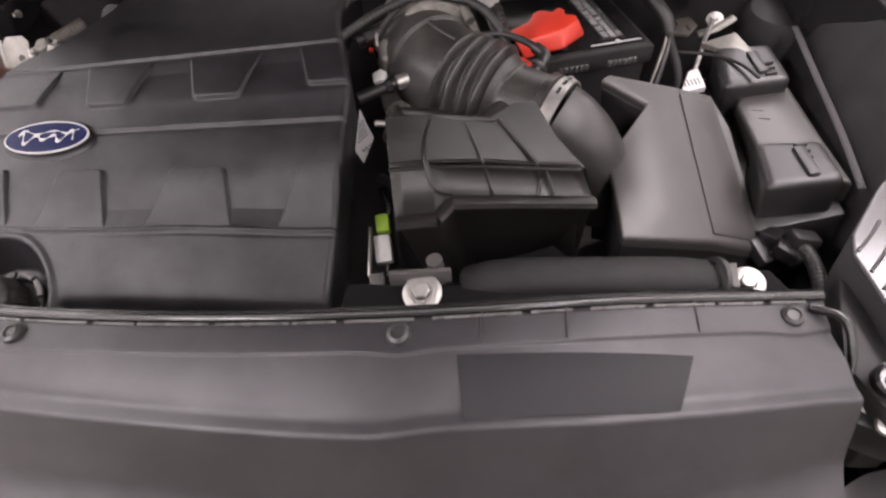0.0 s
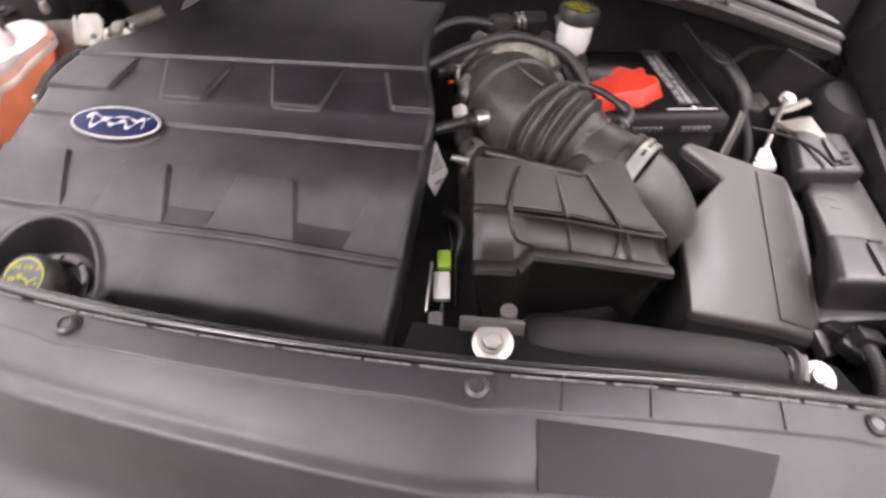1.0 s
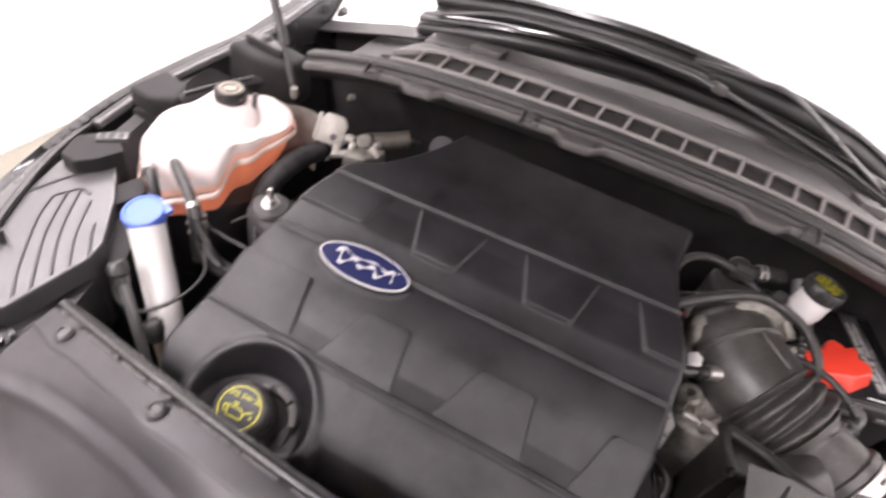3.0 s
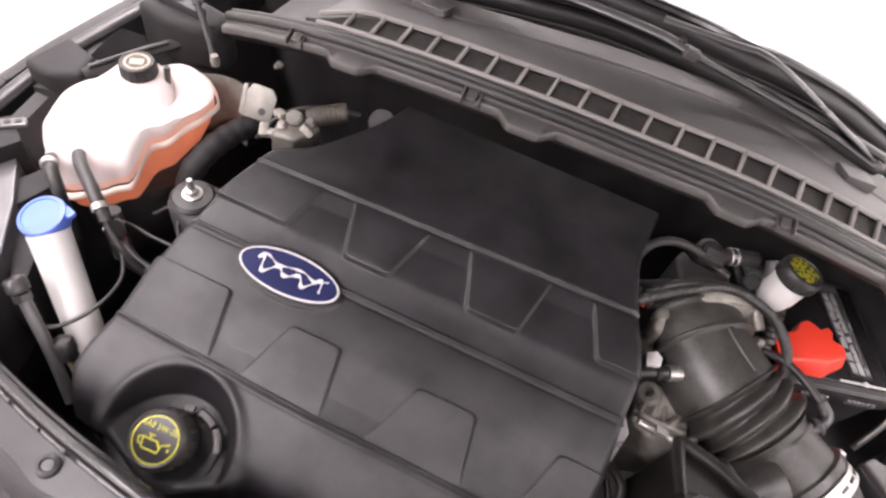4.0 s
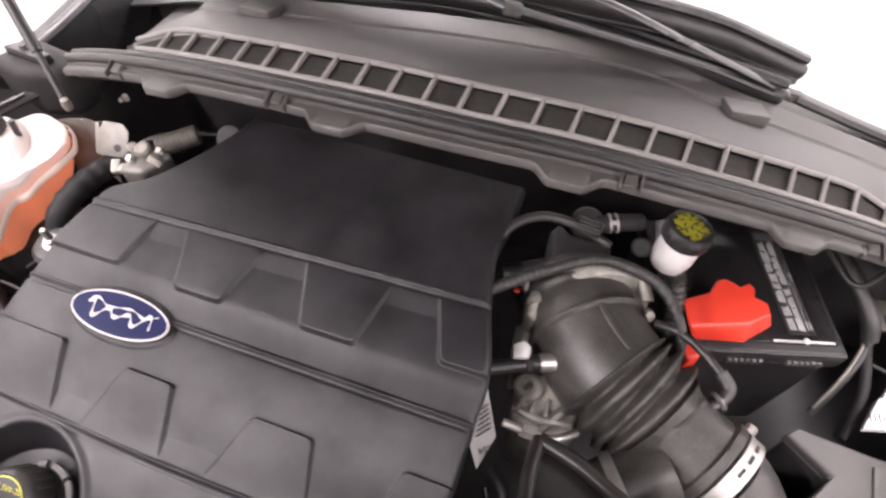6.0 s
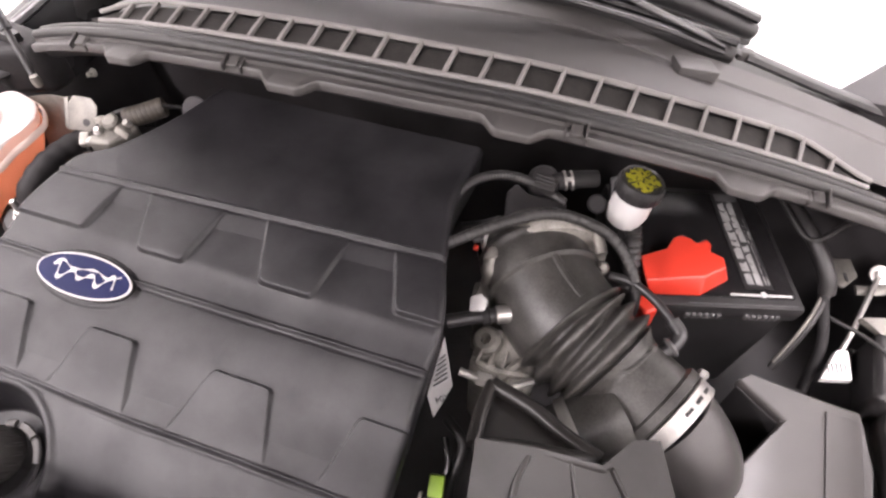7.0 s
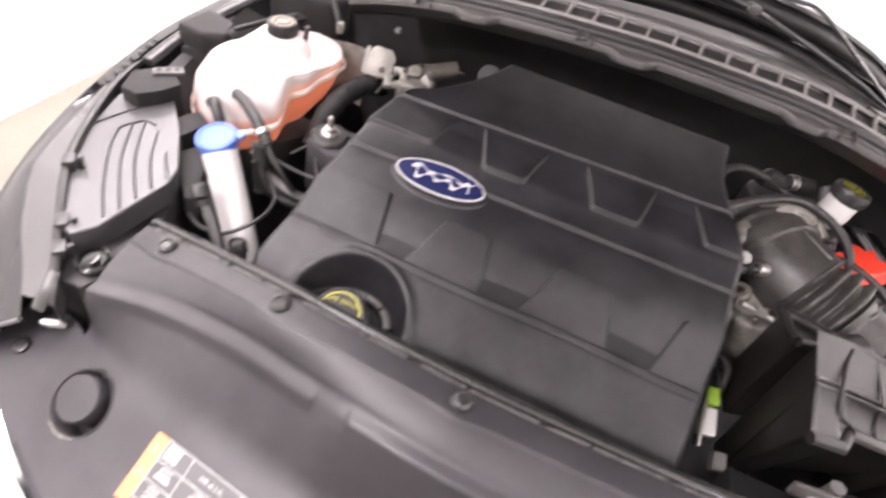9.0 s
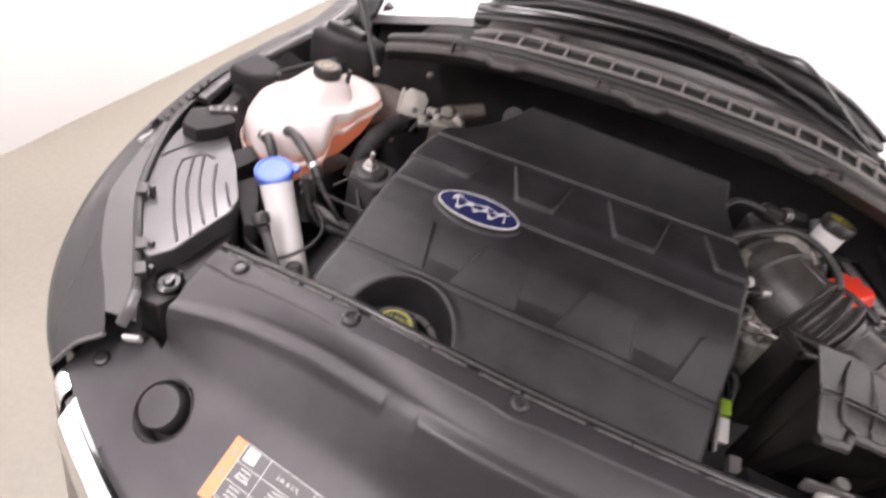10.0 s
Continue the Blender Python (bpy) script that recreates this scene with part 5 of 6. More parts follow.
def brake_reservoir():
    root = thing("brake_fluid_reservoir", "white brake fluid bottle with a black and yellow cap", "fluid bottle")
    c = Vector((0.224, 0.556, 0.981))
    way = Vector((0.13, 0.14, 1))
    m = facing(c, way) @ Matrix.Diagonal((0.82, 0.82, 0.92, 1.0))
    part("bottle", lathe([(0, -0.011), (0.020, -0.011), (0.0245, -0.007), (0.0265, 0.004), (0.0280, 0.008), (0.0275, 0.036), (0.0265, 0.044), (0, 0.044)], m, 32), M["white"], root)
    cap = part("cap", lathe([(0.0285, 0.036), (0.0315, 0.038), (0.0320, 0.054), (0.030, 0.058), (0.0275, 0.059), (0.0265, 0.0575), (0, 0.0575)], m, 36), M["black"], root, "black screw cap")
    for k in range(24):
        a = 2 * math.pi * k / 24
        part("grip", box((0.002, 0.004, 0.013), m @ pose(0.0318 * math.cos(a), 0.0318 * math.sin(a), 0.046, 0, 0, math.degrees(a)), 0.0006, 1), M["black"], cap)
    rng = random.Random(2)
    bm = bmesh.new()
    rim = []
    for k in range(40):
        a = 2 * math.pi * k / 40
        r = 0.0235 + rng.uniform(-0.0035, 0.002) - (0.004 if k % 7 == 0 else 0)
        rim.append(bm.verts.new(m @ Vector((r * math.cos(a), r * math.sin(a), 0.0579))))
    mid = bm.verts.new(m @ Vector((0, 0, 0.0582)))
    for k in range(40):
        if k not in (9, 22, 31):
            bm.faces.new((mid, rim[k], rim[(k + 1) % 40]))
    bmesh.ops.solidify(bm, geom=bm.faces[:], thickness=0.0004)
    patch = part("cap_print", bm, M["yellow"], cap, "worn yellow warning print")
    marks = bmesh.new()
    for k in range(16):
        a = k * 2.4
        r = 0.0050 * math.sqrt(k) * 1.1
        box((rng.uniform(0.003, 0.007), 0.0016, 0.0008), m @ pose(r * math.cos(a), r * math.sin(a), 0.0588, 0, 0, rng.uniform(0, 180)), 0, 1, marks)
    part("worn_marks", marks, M["dark"], patch, "dark worn marks in the print")
    part("shoulder", tube([(0.217, 0.566, 0.992), (0.211, 0.575, 1.002), (0.205, 0.584, 1.010)], lambda t: 0.0130 - 0.004 * t, 18), M["label"], root, "dull grey shoulder of the bottle")
    part("neck_pipe", tube([(0.236, 0.548, 0.972), (0.245, 0.530, 0.945), (0.250, 0.512, 0.90)], lambda t: 0.0095 + 0.0012 * math.cos(t * 60), 12, 20), M["rubber"], root, "ribbed black hose below the bottle")
    return root


brake_reservoir()


# ---- fuse box beside the wing ----
def fuse_box():
    root = thing("fuse_box", "black fuse box with a grey labelled lid", "fuse box")
    part("base", prism([(0.555, 0.265), (0.545, 0.58), (0.64, 0.58), (0.665, 0.29)], 0.70, 0.805, 0.006), M["black"], root)
    part("lid", prism([(0.575, 0.355), (0.566, 0.465), (0.585, 0.53), (0.64, 0.52), (0.655, 0.40), (0.668, 0.31), (0.64, 0.32)], 0.80, 0.838, 0.006, 3), M["airbox"], root, "grey lid with faint print")
    for y0, y1, x0, x1 in ((0.48, 0.575, 0.548, 0.628), (0.285, 0.365, 0.558, 0.640)):
        blk = part("relay_cover", prism([(x0, y0), (x1 + 0.01, y0 + 0.01), (x1, y1), (x0 + 0.004, y1)], 0.79, 0.862, 0.012, 4), M["black"], root, "glossy black relay cover")
        part("latch", box((0.014, 0.05, 0.010), pose((x0 + x1) / 2 + 0.012, (y0 + y1) / 2, 0.862, 0, 0, 8), 0.003), M["black"], blk)
    for y in (0.50, 0.33):
        for k in range(3):
            part("slot", box((0.016, 0.005, 0.004), pose(0.612, y + 0.012 * k, 0.864, 0, 0, 10), 0.001, 1), M["dark"], root)
    for x, y in ((0.583, 0.455), (0.588, 0.437), (0.592, 0.385), (0.598, 0.372)):
        part("print_bar", box((0.014, 0.004, 0.0006), pose(x + 0.008, y, 0.8384, 0, 0, -10), 0), M["cowl"], root)
    return root


fuse_box()


def ground_strap():
    root = thing("ground_strap", "bright braided ground cable with a ring lug", "cable")
    part("cable", tube([(0.518, 0.535, 0.835), (0.535, 0.580, 0.845), (0.555, 0.635, 0.846), (0.570, 0.672, 0.842)], 0.0034, 10, squash=0.6), M["steel"], root)
    part("lug", lathe([(0, 0), (0.013, 0), (0.013, 0.004), (0.006, 0.004), (0.006, 0.010), (0, 0.010)], facing((0.575, 0.682, 0.838), (-0.1, -0.4, 1)), 16), M["steel"], root)
    sleeve = part("sleeve", prism([(0.496, 0.498, 0.842), (0.532, 0.508, 0.842), (0.527, 0.545, 0.846), (0.513, 0.542, 0.846)], 0.832, 0, 0.001, 1), M["white"], root, "pale plastic tag on the cable")
    for k in range(5):
        part("print_bar", box((0.0018, 0.016, 0.0006), pose(0.504 + 0.005 * k, 0.513 + 0.0014 * k, 0.8432, 8, 0, 12), 0), M["dark"], sleeve)
    return root


ground_strap()


# ---- coolant tank, washer neck ----
def tank_ring(lobes):
    """Plan outline of the tank, as n points; the upper half has shallow moulded lobes."""
    n = 120
    out = []
    for q in range(n):
        a = 2 * math.pi * q / n
        c, s = math.cos(a), math.sin(a)
        r = 1.0 / (abs(c) ** 2.6 + abs(s) ** 2.6) ** (1 / 2.6)
        if lobes:
            r *= 1 + 0.026 * abs(math.sin(4.5 * a + 0.6)) - 0.014
        out.append((r * c, r * s))
    return out


def coolant_tank():
    root = thing("coolant_tank", "translucent white coolant tank with orange coolant inside", "coolant tank")
    turn = Matrix.Rotation(radians(42), 3, "Z")
    centre = Vector((-0.613, 0.404, 0))

    def seam_z(u, w):
        """Height of the seam over the tank's own axes: it steps up towards the firewall end."""
        return 0.910 + 0.022 * step(-0.10, -0.02, u) + 0.022 * step(-0.020, 0.020, u) + 0.026 * step(0.015, 0.10, u)

    def bulge(u, w, k):
        """The near side swells out in a lobe, then steps back where the seam rises."""
        if w >= 0:
            return w + 0.003 * math.cos(u * 95) * k * step(0.02, 0.06, w)
        f = 1.14 - 0.56 * step(-0.012, 0.026, u) - 0.12 * step(0.03, 0.10, u)
        return w * (1 + (f - 1) * k) - 0.002 * math.cos(u * 150) * k

    def loft(levels, name, mat, parent, label="", top=False, base=False):
        bm = bmesh.new()
        rings = []
        for dz, follow, sx, sy, dx, dy, k in levels:
            ring = []
            for x, y in tank_ring(follow < 1 or dz > 0.01):
                u, w = x * sx + dx, y * sy + dy
                w = bulge(u, w, k)
                p = turn @ Vector((u, w, 0))
                z = dz + follow * seam_z(u, w)
                ring.append(bm.verts.new(centre + p + Vector((0, 0, z))))
            rings.append(ring)
        n = len(rings[0])
        for lo, hi in zip(rings, rings[1:]):
            for q in range(n):
                bm.faces.new((lo[q], lo[(q + 1) % n], hi[(q + 1) % n], hi[q]))
        if top:
            bm.faces.new(rings[-1])
        if base:
            bm.faces.new(rings[0][::-1])
        return part(name, bm, mat, parent, label, angle=60)

    loft([(-0.066, 1, 0.050, 0.034, -0.016, 0.006, 0.5), (-0.060, 1, 0.072, 0.048, -0.012, 0.004, 0.8), (-0.046, 1, 0.090, 0.061, -0.007, 0.002, 0.95), (-0.025, 1, 0.099, 0.069, -0.003, 0, 1), (-0.003, 1, 0.105, 0.074, 0, 0, 1)], "lower_half", M["coolant"], root, "orange coolant showing through the lower half", base=True)
    loft([(-0.0055, 1, 0.109, 0.078, 0, 0, 1), (-0.003, 1, 0.1115, 0.0805, 0, 0, 1), (0.003, 1, 0.1115, 0.0805, 0, 0, 1), (0.0055, 1, 0.109, 0.078, 0, 0, 1)], "seam", M["seam"], root, "pale moulded seam")
    loft([(0.004, 1, 0.105, 0.074, 0, 0, 1), (0.012, 1, 0.106, 0.075, 0, 0, 1), (0.0165, 1, 0.1055, 0.0745, 0, 0, 1)], "level_band", M["level"], root, "pinkish band where the coolant shows through")
    loft([(0.0165, 1, 0.1055, 0.0745, 0, 0, 1), (0.222, 0.79, 0.105, 0.0745, 0.001, 0, 0.95), (0.410, 0.60, 0.102, 0.073, 0.002, 0.002, 0.8), (0.584, 0.425, 0.089, 0.066, 0.001, 0.004, 0.62), (0.757, 0.245, 0.074, 0.056, 0.001, 0.009, 0.42), (0.914, 0.080, 0.055, 0.044, 0.005, 0.016, 0.2), (1.000, 0.0, 0.042, 0.038, 0.018, 0.024, 0.1), (1.014, 0, 0.027, 0.027, 0.021, 0.027, 0)], "upper_half", M["tank"], root, "milky white upper half", top=True)
    part("support", prism([(-0.70, 0.36), (-0.66, 0.33), (-0.61, 0.335), (-0.56, 0.40), (-0.545, 0.45), (-0.60, 0.46), (-0.66, 0.41)], 0.72, 0.874, 0.01, 2), M["dark"], root, "black bracket under the tank")
    c = Vector((-0.615, 0.441, 1.012))
    cap = part("cap", lathe([(0.0205, -0.006), (0.0215, 0.0), (0.0215, 0.015), (0.0205, 0.0185), (0.0190, 0.0195), (0.0180, 0.0185), (0, 0.0185)], pose(*c), 32), M["black"], root, "black screw cap")
    for k in range(18):
        a = 2 * math.pi * k / 18
        part("cap_grip", box((0.0018, 0.003, 0.013), pose(c.x + 0.0215 * math.cos(a), c.y + 0.0215 * math.sin(a), c.z + 0.008, 0, 0, math.degrees(a)), 0.0008, 1), M["black"], cap)
    pr = bmesh.new()
    for k in range(14):
        a = 2 * math.pi * k / 14
        box((0.0055, 0.0032, 0.0006), pose(c.x + 0.0140 * math.cos(a), c.y + 0.0140 * math.sin(a), c.z + 0.0188, 0, 0, math.degrees(a) + 90), 0, 1, pr)
    box((0.016, 0.010, 0.0006), pose(c.x, c.y, c.z + 0.0188, 0, 0, 30), 0, 1, pr)
    part("cap_print", pr, M["tan"], cap, "faded yellow-tan print bars")
    part("overflow_spout", tube([(-0.585, 0.452, 1.000), (-0.583, 0.455, 1.028)], 0.004, 8), M["black"], root)
    return root


coolant_tank()


def tank_hose(pts, r, clamp_at, label):
    root = thing("coolant_hose", label, "hose")
    part("tube", tube(pts, r, 12, 6), M["rubber"], root)
    for p, way in clamp_at:
        part("clamp", lathe([(r, -0.004), (r + 0.002, -0.0035), (r + 0.002, 0.0035), (r, 0.004)], facing(p, way), 20), M["steel"], root, "bright spring clamp")
    return root


tank_hose([(-0.620, 0.328, 0.962), (-0.609, 0.316, 0.977), (-0.590, 0.301, 0.982), (-0.566, 0.286, 0.977), (-0.543, 0.271, 0.967), (-0.533, 0.264, 0.958)], 0.0076, [((-0.545, 0.272, 0.968), (0.75, -0.5, -0.4))], "black rubber hose from the tank with a bright clamp")
tank_hose([(-0.533, 0.264, 0.958), (-0.522, 0.257, 0.947), (-0.505, 0.252, 0.930), (-0.490, 0.255, 0.905)], 0.0036, [], "thin black pipe running on from the tank hose")
tank_hose([(-0.652, 0.315, 0.950), (-0.640, 0.300, 0.966), (-0.624, 0.287, 0.966), (-0.610, 0.275, 0.945), (-0.60, 0.262, 0.88)], 0.0075, [((-0.634, 0.294, 0.968), (0.6, -0.5, 0.1))], "short black rubber hose at the tank's foot")


def washer_filler():
    root = thing("washer_filler", "white washer bottle neck with a blue cap", "washer bottle")
    top = Vector((-0.586, 0.232, 0.967))
    foot = Vector((-0.478, 0.142, 0.800))
    way = top - foot
    m = facing(foot, way)
    h = way.length
    part("neck", lathe([(0, 0), (0.018, 0), (0.0192, 0.01), (0.0208, h * 0.5), (0.0222, h - 0.022), (0.0230, h - 0.018), (0, h - 0.018)], m, 28), M["white"], root)
    m = facing(top, (-0.12, -0.16, 1)) @ pose(0, 0, -h)
    cap = part("cap", lathe([(0.0235, h - 0.016), (0.0245, h - 0.014), (0.0250, h - 0.008), (0.0262, h - 0.0065), (0.0265, h), (0.0256, h + 0.003), (0.0215, h + 0.0045), (0.0205, h + 0.0032), (0.010, h + 0.004), (0, h + 0.004)], m, 36), M["blue"], root, "bright blue snap cap")
    part("cap_tab", box((0.016, 0.010, 0.006), m @ pose(0.009, 0.026, h - 0.001, 0, 0, 20), 0.002), M["blue"], cap)
    return root


washer_filler()


# ---- labels and print on the shield ----
def lie(outline, height, mat, name, parent, label="", lift=0.0006, cut=6):
    """A thin label whose four corners are given, laid on a surface."""
    a, b, c, d = [Vector(p) for p in outline]
    def place(u, v):
        p = (a.lerp(b, u)).lerp(d.lerp(c, u), v)
        return (p.x, p.y, height(p.x, p.y) + lift)
    return part(name, sheet(rows(0, 1, cut), rows(0, 1, cut), place, thick=0.0003), mat, parent, label)


def text_mesh(words, size, mat, parent, m, name="print_words"):
    c = bpy.data.curves.new(name, "FONT")
    c.body, c.size, c.align_x, c.align_y, c.extrude = words, size, "CENTER", "CENTER", 0.0002
    tmp = new("tmp_words", c)
    me = bpy.data.meshes.new_from_object(tmp.evaluated_get(bpy.context.evaluated_depsgraph_get()))
    bpy.data.objects.remove(tmp)
    me.transform(m)
    me.materials.clear()
    me.materials.append(mat)
    ob = new(name, me)
    ob.parent = parent
    return ob


def shield_labels():
    root = thing("dark_label", "large plain dark rectangular label on the shield", "label")
    lie([(0.228, -0.014), (0.415, 0.004), (0.398, -0.044), (0.235, -0.063)], upper_height, M["darklabel"], "sheet", root, cut=16, lift=0.0009)
    root = thing("warning_sticker", "grey specification sticker with orange ends and white grid", "sticker")
    o, s, t = Vector((-0.4385, -0.0885)), Vector((0.980, -0.199)), Vector((-0.199, -0.980))
    q = lambda u0, v0, u1, v1: [tuple(o + s * u + t * v) for u, v in ((u0, v0), (u1, v0), (u1, v1), (u0, v1))]
    lie(q(0, 0, 0.172, 0.058), lower_height, M["label"], "sheet", root, lift=0.0008, cut=10)
    lie(q(0, 0, 0.015, 0.058), lower_height, M["orange"], "warning_end", root, "orange warning end", 0.0013)
    lie(q(0.138, 0, 0.172, 0.058), lower_height, M["orange"], "warning_end", root, "orange warning end", 0.0013)
    for v in (0.0, 0.017, 0.034, 0.050, 0.0572):
        lie(q(0.015, v, 0.138, v + 0.0007), lower_height, M["print"], "grid_line", root, lift=0.0014)
    for u in (0.015, 0.047, 0.106):
        lie(q(u, 0.0, u + 0.0007, 0.050), lower_height, M["print"], "grid_line", root, lift=0.0014)
    lie(q(0.019, 0.002, 0.034, 0.014), lower_height, M["print"], "white_patch", root, lift=0.0014)
    rng = random.Random(11)
    for u0, u1 in ((0.018, 0.044), (0.052, 0.100), (0.110, 0.134)):
        for v0, n in ((0.004, 1), (0.020, 3), (0.037, 3)):
            if v0 < 0.01:
                continue
            for k in range(n):
                w = (u1 - u0) * rng.uniform(0.35, 0.7)
                a = u0 + (u1 - u0 - w) / 2
                v = v0 + 0.004 * k + (0.004 if n == 1 else 0)
                lie(q(a, v, a + w, v + 0.0012), lower_height, M["print"], "print_bar", root, lift=0.0014, cut=3)
    lie(q(0.018, 0.0525, 0.10, 0.0545), lower_height, M["print"], "print_bar", root, lift=0.0014)
    def words(text, size, u, v):
        p = o + s * u + t * v
        e = 0.004
        gx, gy = (lower_height(p.x + e, p.y) - lower_height(p.x - e, p.y)) / (2 * e), (lower_height(p.x, p.y + e) - lower_height(p.x, p.y - e)) / (2 * e)
        n = Vector((-gx, -gy, 1)).normalized()
        ax = Vector((s.x, s.y, s.x * gx + s.y * gy)).normalized()
        ay = n.cross(ax)
        z = lower_height(p.x, p.y) + 0.0015
        text_mesh(text, size, M["print"], root, Matrix(((ax.x, ay.x, n.x, p.x), (ax.y, ay.y, n.y, p.y), (ax.z, ay.z, n.z, z), (0, 0, 0, 1))))
    words("2.0L & 2.7L", 0.0062, 0.076, 0.009)
    words("3.5L", 0.0062, 0.121, 0.009)
    words("R-134a", 0.0056, 0.031, 0.027)
    # dark marks on the orange ends
    for u, v in ((0.0075, 0.012), (0.0075, 0.032), (0.155, 0.02)):
        m = o + s * u + t * v
        bm = bmesh.new()
        pts = [(0, 0.005), (-0.005, -0.004), (0.005, -0.004)]
        vs = [bm.verts.new((m.x + x, m.y + y, lower_height(m.x + x, m.y + y) + 0.0018)) for x, y in pts]
        bm.faces.new(vs)
        part("warning_mark", bm, M["tan"], root)


shield_labels()


def shield_seams():
    root = thing("shield_seams", "fine dark seams across the shield's rear strip", "shield trim")
    for x in (0.246, 0.315, 0.424):
        part("seam", tube([(x, PIN_Y(x) + 0.019, PIN_Z(x) + 0.0006), (x, PIN_Y(x) - 0.012, PIN_Z(x) + 0.0010)], 0.0011, 6), M["dark"], root)


shield_seams()


# ---- oil filler ----
def oil_cap():
    root = thing("oil_filler_cap", "black oil filler cap with yellow oil can print", "oil cap")
    way = Vector((0.02, -0.42, 1.0))
    c = Vector((-0.341, 0.105, 0.892))
    # axes on the cap's face: x to the right, y to the back
    z = way.normalized()
    x = (Vector((1, 0.05, 0)) - z * z.x).normalized()
    y = z.cross(x)
    m = Matrix(((x.x, y.x, z.x, c.x), (x.y, y.y, z.y, c.y), (x.z, y.z, z.z, c.z), (0, 0, 0, 1))) @ Matrix.Diagonal((0.84, 0.84, 1.0, 1.0))
    o = Vector((-0.326, 0.098, 0.8895))
    neck = part("filler_neck", lathe([(0.041, -0.004), (0.041, 0.004), (0.0385, 0.005), (0.037, 0.002), (0.037, -0.003), (0, -0.003)], facing(o, (0.02, -0.25, 1)), 36), M["matte"], root, "dark open filler neck")
    for a0, a1, r in ((18, 52, 0.0400), (58, 88, 0.0395), (98, 112, 0.0395)):
        arc = [o + Vector((r * math.cos(radians(a)), r * math.sin(radians(a)), 0.009 + 0.25 * r * math.sin(radians(a)))) for a in rows(a0, a1, 7)]
        part("ring_tooth", tube(arc, 0.0042, 8, 2, squash=0.7), M["cowl"], neck, "worn pale ring tooth")
    cap = part("cap", lathe([(0.033, -0.018), (0.0365, 0.002), (0.0365, 0.027), (0.0345, 0.0325), (0.031, 0.0352), (0.0295, 0.0345), (0, 0.0345)], m, 40), M["airbox"], root)
    for k in range(20):
        a = 2 * math.pi * k / 20
        part("grip", box((0.003, 0.004, 0.024), m @ pose(0.0360 * math.cos(a), 0.0360 * math.sin(a), 0.012, 0, 0, math.degrees(a)), 0.001, 1), M["airbox"], cap)
    part("print_face", lathe([(0.0286, 0.0346), (0.0286, 0.0349), (0, 0.0349)], m, 40), M["black"], cap, "black face of the cap")
    part("print_ring", lathe([(0.0262, 0.0350), (0.0280, 0.0350), (0.0280, 0.0354), (0.0262, 0.0354)], m, 44), M["yellow"], cap, "thin yellow ring")
    can = bmesh.new()
    for a, b in (((-0.015, -0.001), (-0.012, -0.013)), ((-0.012, -0.013), (0.008, -0.013)), ((0.008, -0.013), (0.009, -0.004)), ((0.009, -0.004), (0.019, 0.001)), ((-0.015, -0.001), (0.003, -0.001)), ((0.003, -0.001), (0.009, -0.008)), ((-0.006, -0.001), (-0.006, 0.004)), ((-0.010, 0.004), (-0.002, 0.004)), ((-0.015, -0.001), (-0.020, -0.003)), ((-0.020, -0.003), (-0.018, -0.009)), ((-0.018, -0.009), (-0.013, -0.010))):
        tube([m @ Vector((a[0], a[1], 0.0350)), m @ Vector((b[0], b[1], 0.0350))], 0.0010, 6, bm=can)
    lathe([(0, 0), (0.0018, 0.0002), (0.0018, 0.0006), (0, 0.0006)], m @ pose(0.019, -0.006, 0.0350), 10, can)
    part("oil_can_print", can, M["yellow"], cap, "yellow oil can outline")
    text_mesh("SAE 5W-20", 0.0094, M["yellow"], cap, m @ pose(0, 0.0145, 0.0353))
    return root


oil_cap()


# ---- left side of the bay ----
def lamp_bracket():
    root = thing("lamp_bracket", "black plastic bracket box behind the headlamp", "bracket")
    part("box", prism([(-0.752, 0.262), (-0.765, 0.302), (-0.734, 0.340), (-0.694, 0.312), (-0.708, 0.280), (-0.726, 0.258)], 0.88, 0.960, 0.004, 2), M["matte"], root)
    part("top_clip", box((0.040, 0.014, 0.006), pose(-0.724, 0.324, 0.962, 0, 0, 40), 0.002), M["rim"], root)
    for k in range(3):
        part("slot", box((0.007, 0.006, 0.002), pose(-0.733 + 0.009 * k, 0.3165 + 0.0075 * k, 0.9655, 0, 0, 40), 0.0005, 1), M["dark"], root)
    part("column", prism([(-0.690, 0.262), (-0.668, 0.312), (-0.640, 0.290), (-0.655, 0.240)], 0.78, 0.930, 0.005, 2), M["matte"], root)
    part("lower_plate", prism([(-0.648, 0.236), (-0.622, 0.20), (-0.590, 0.165), (-0.575, 0.17), (-0.60, 0.22), (-0.63, 0.27)], 0.78, 0.915, 0.004), M["matte"], root)
    return root


lamp_bracket()


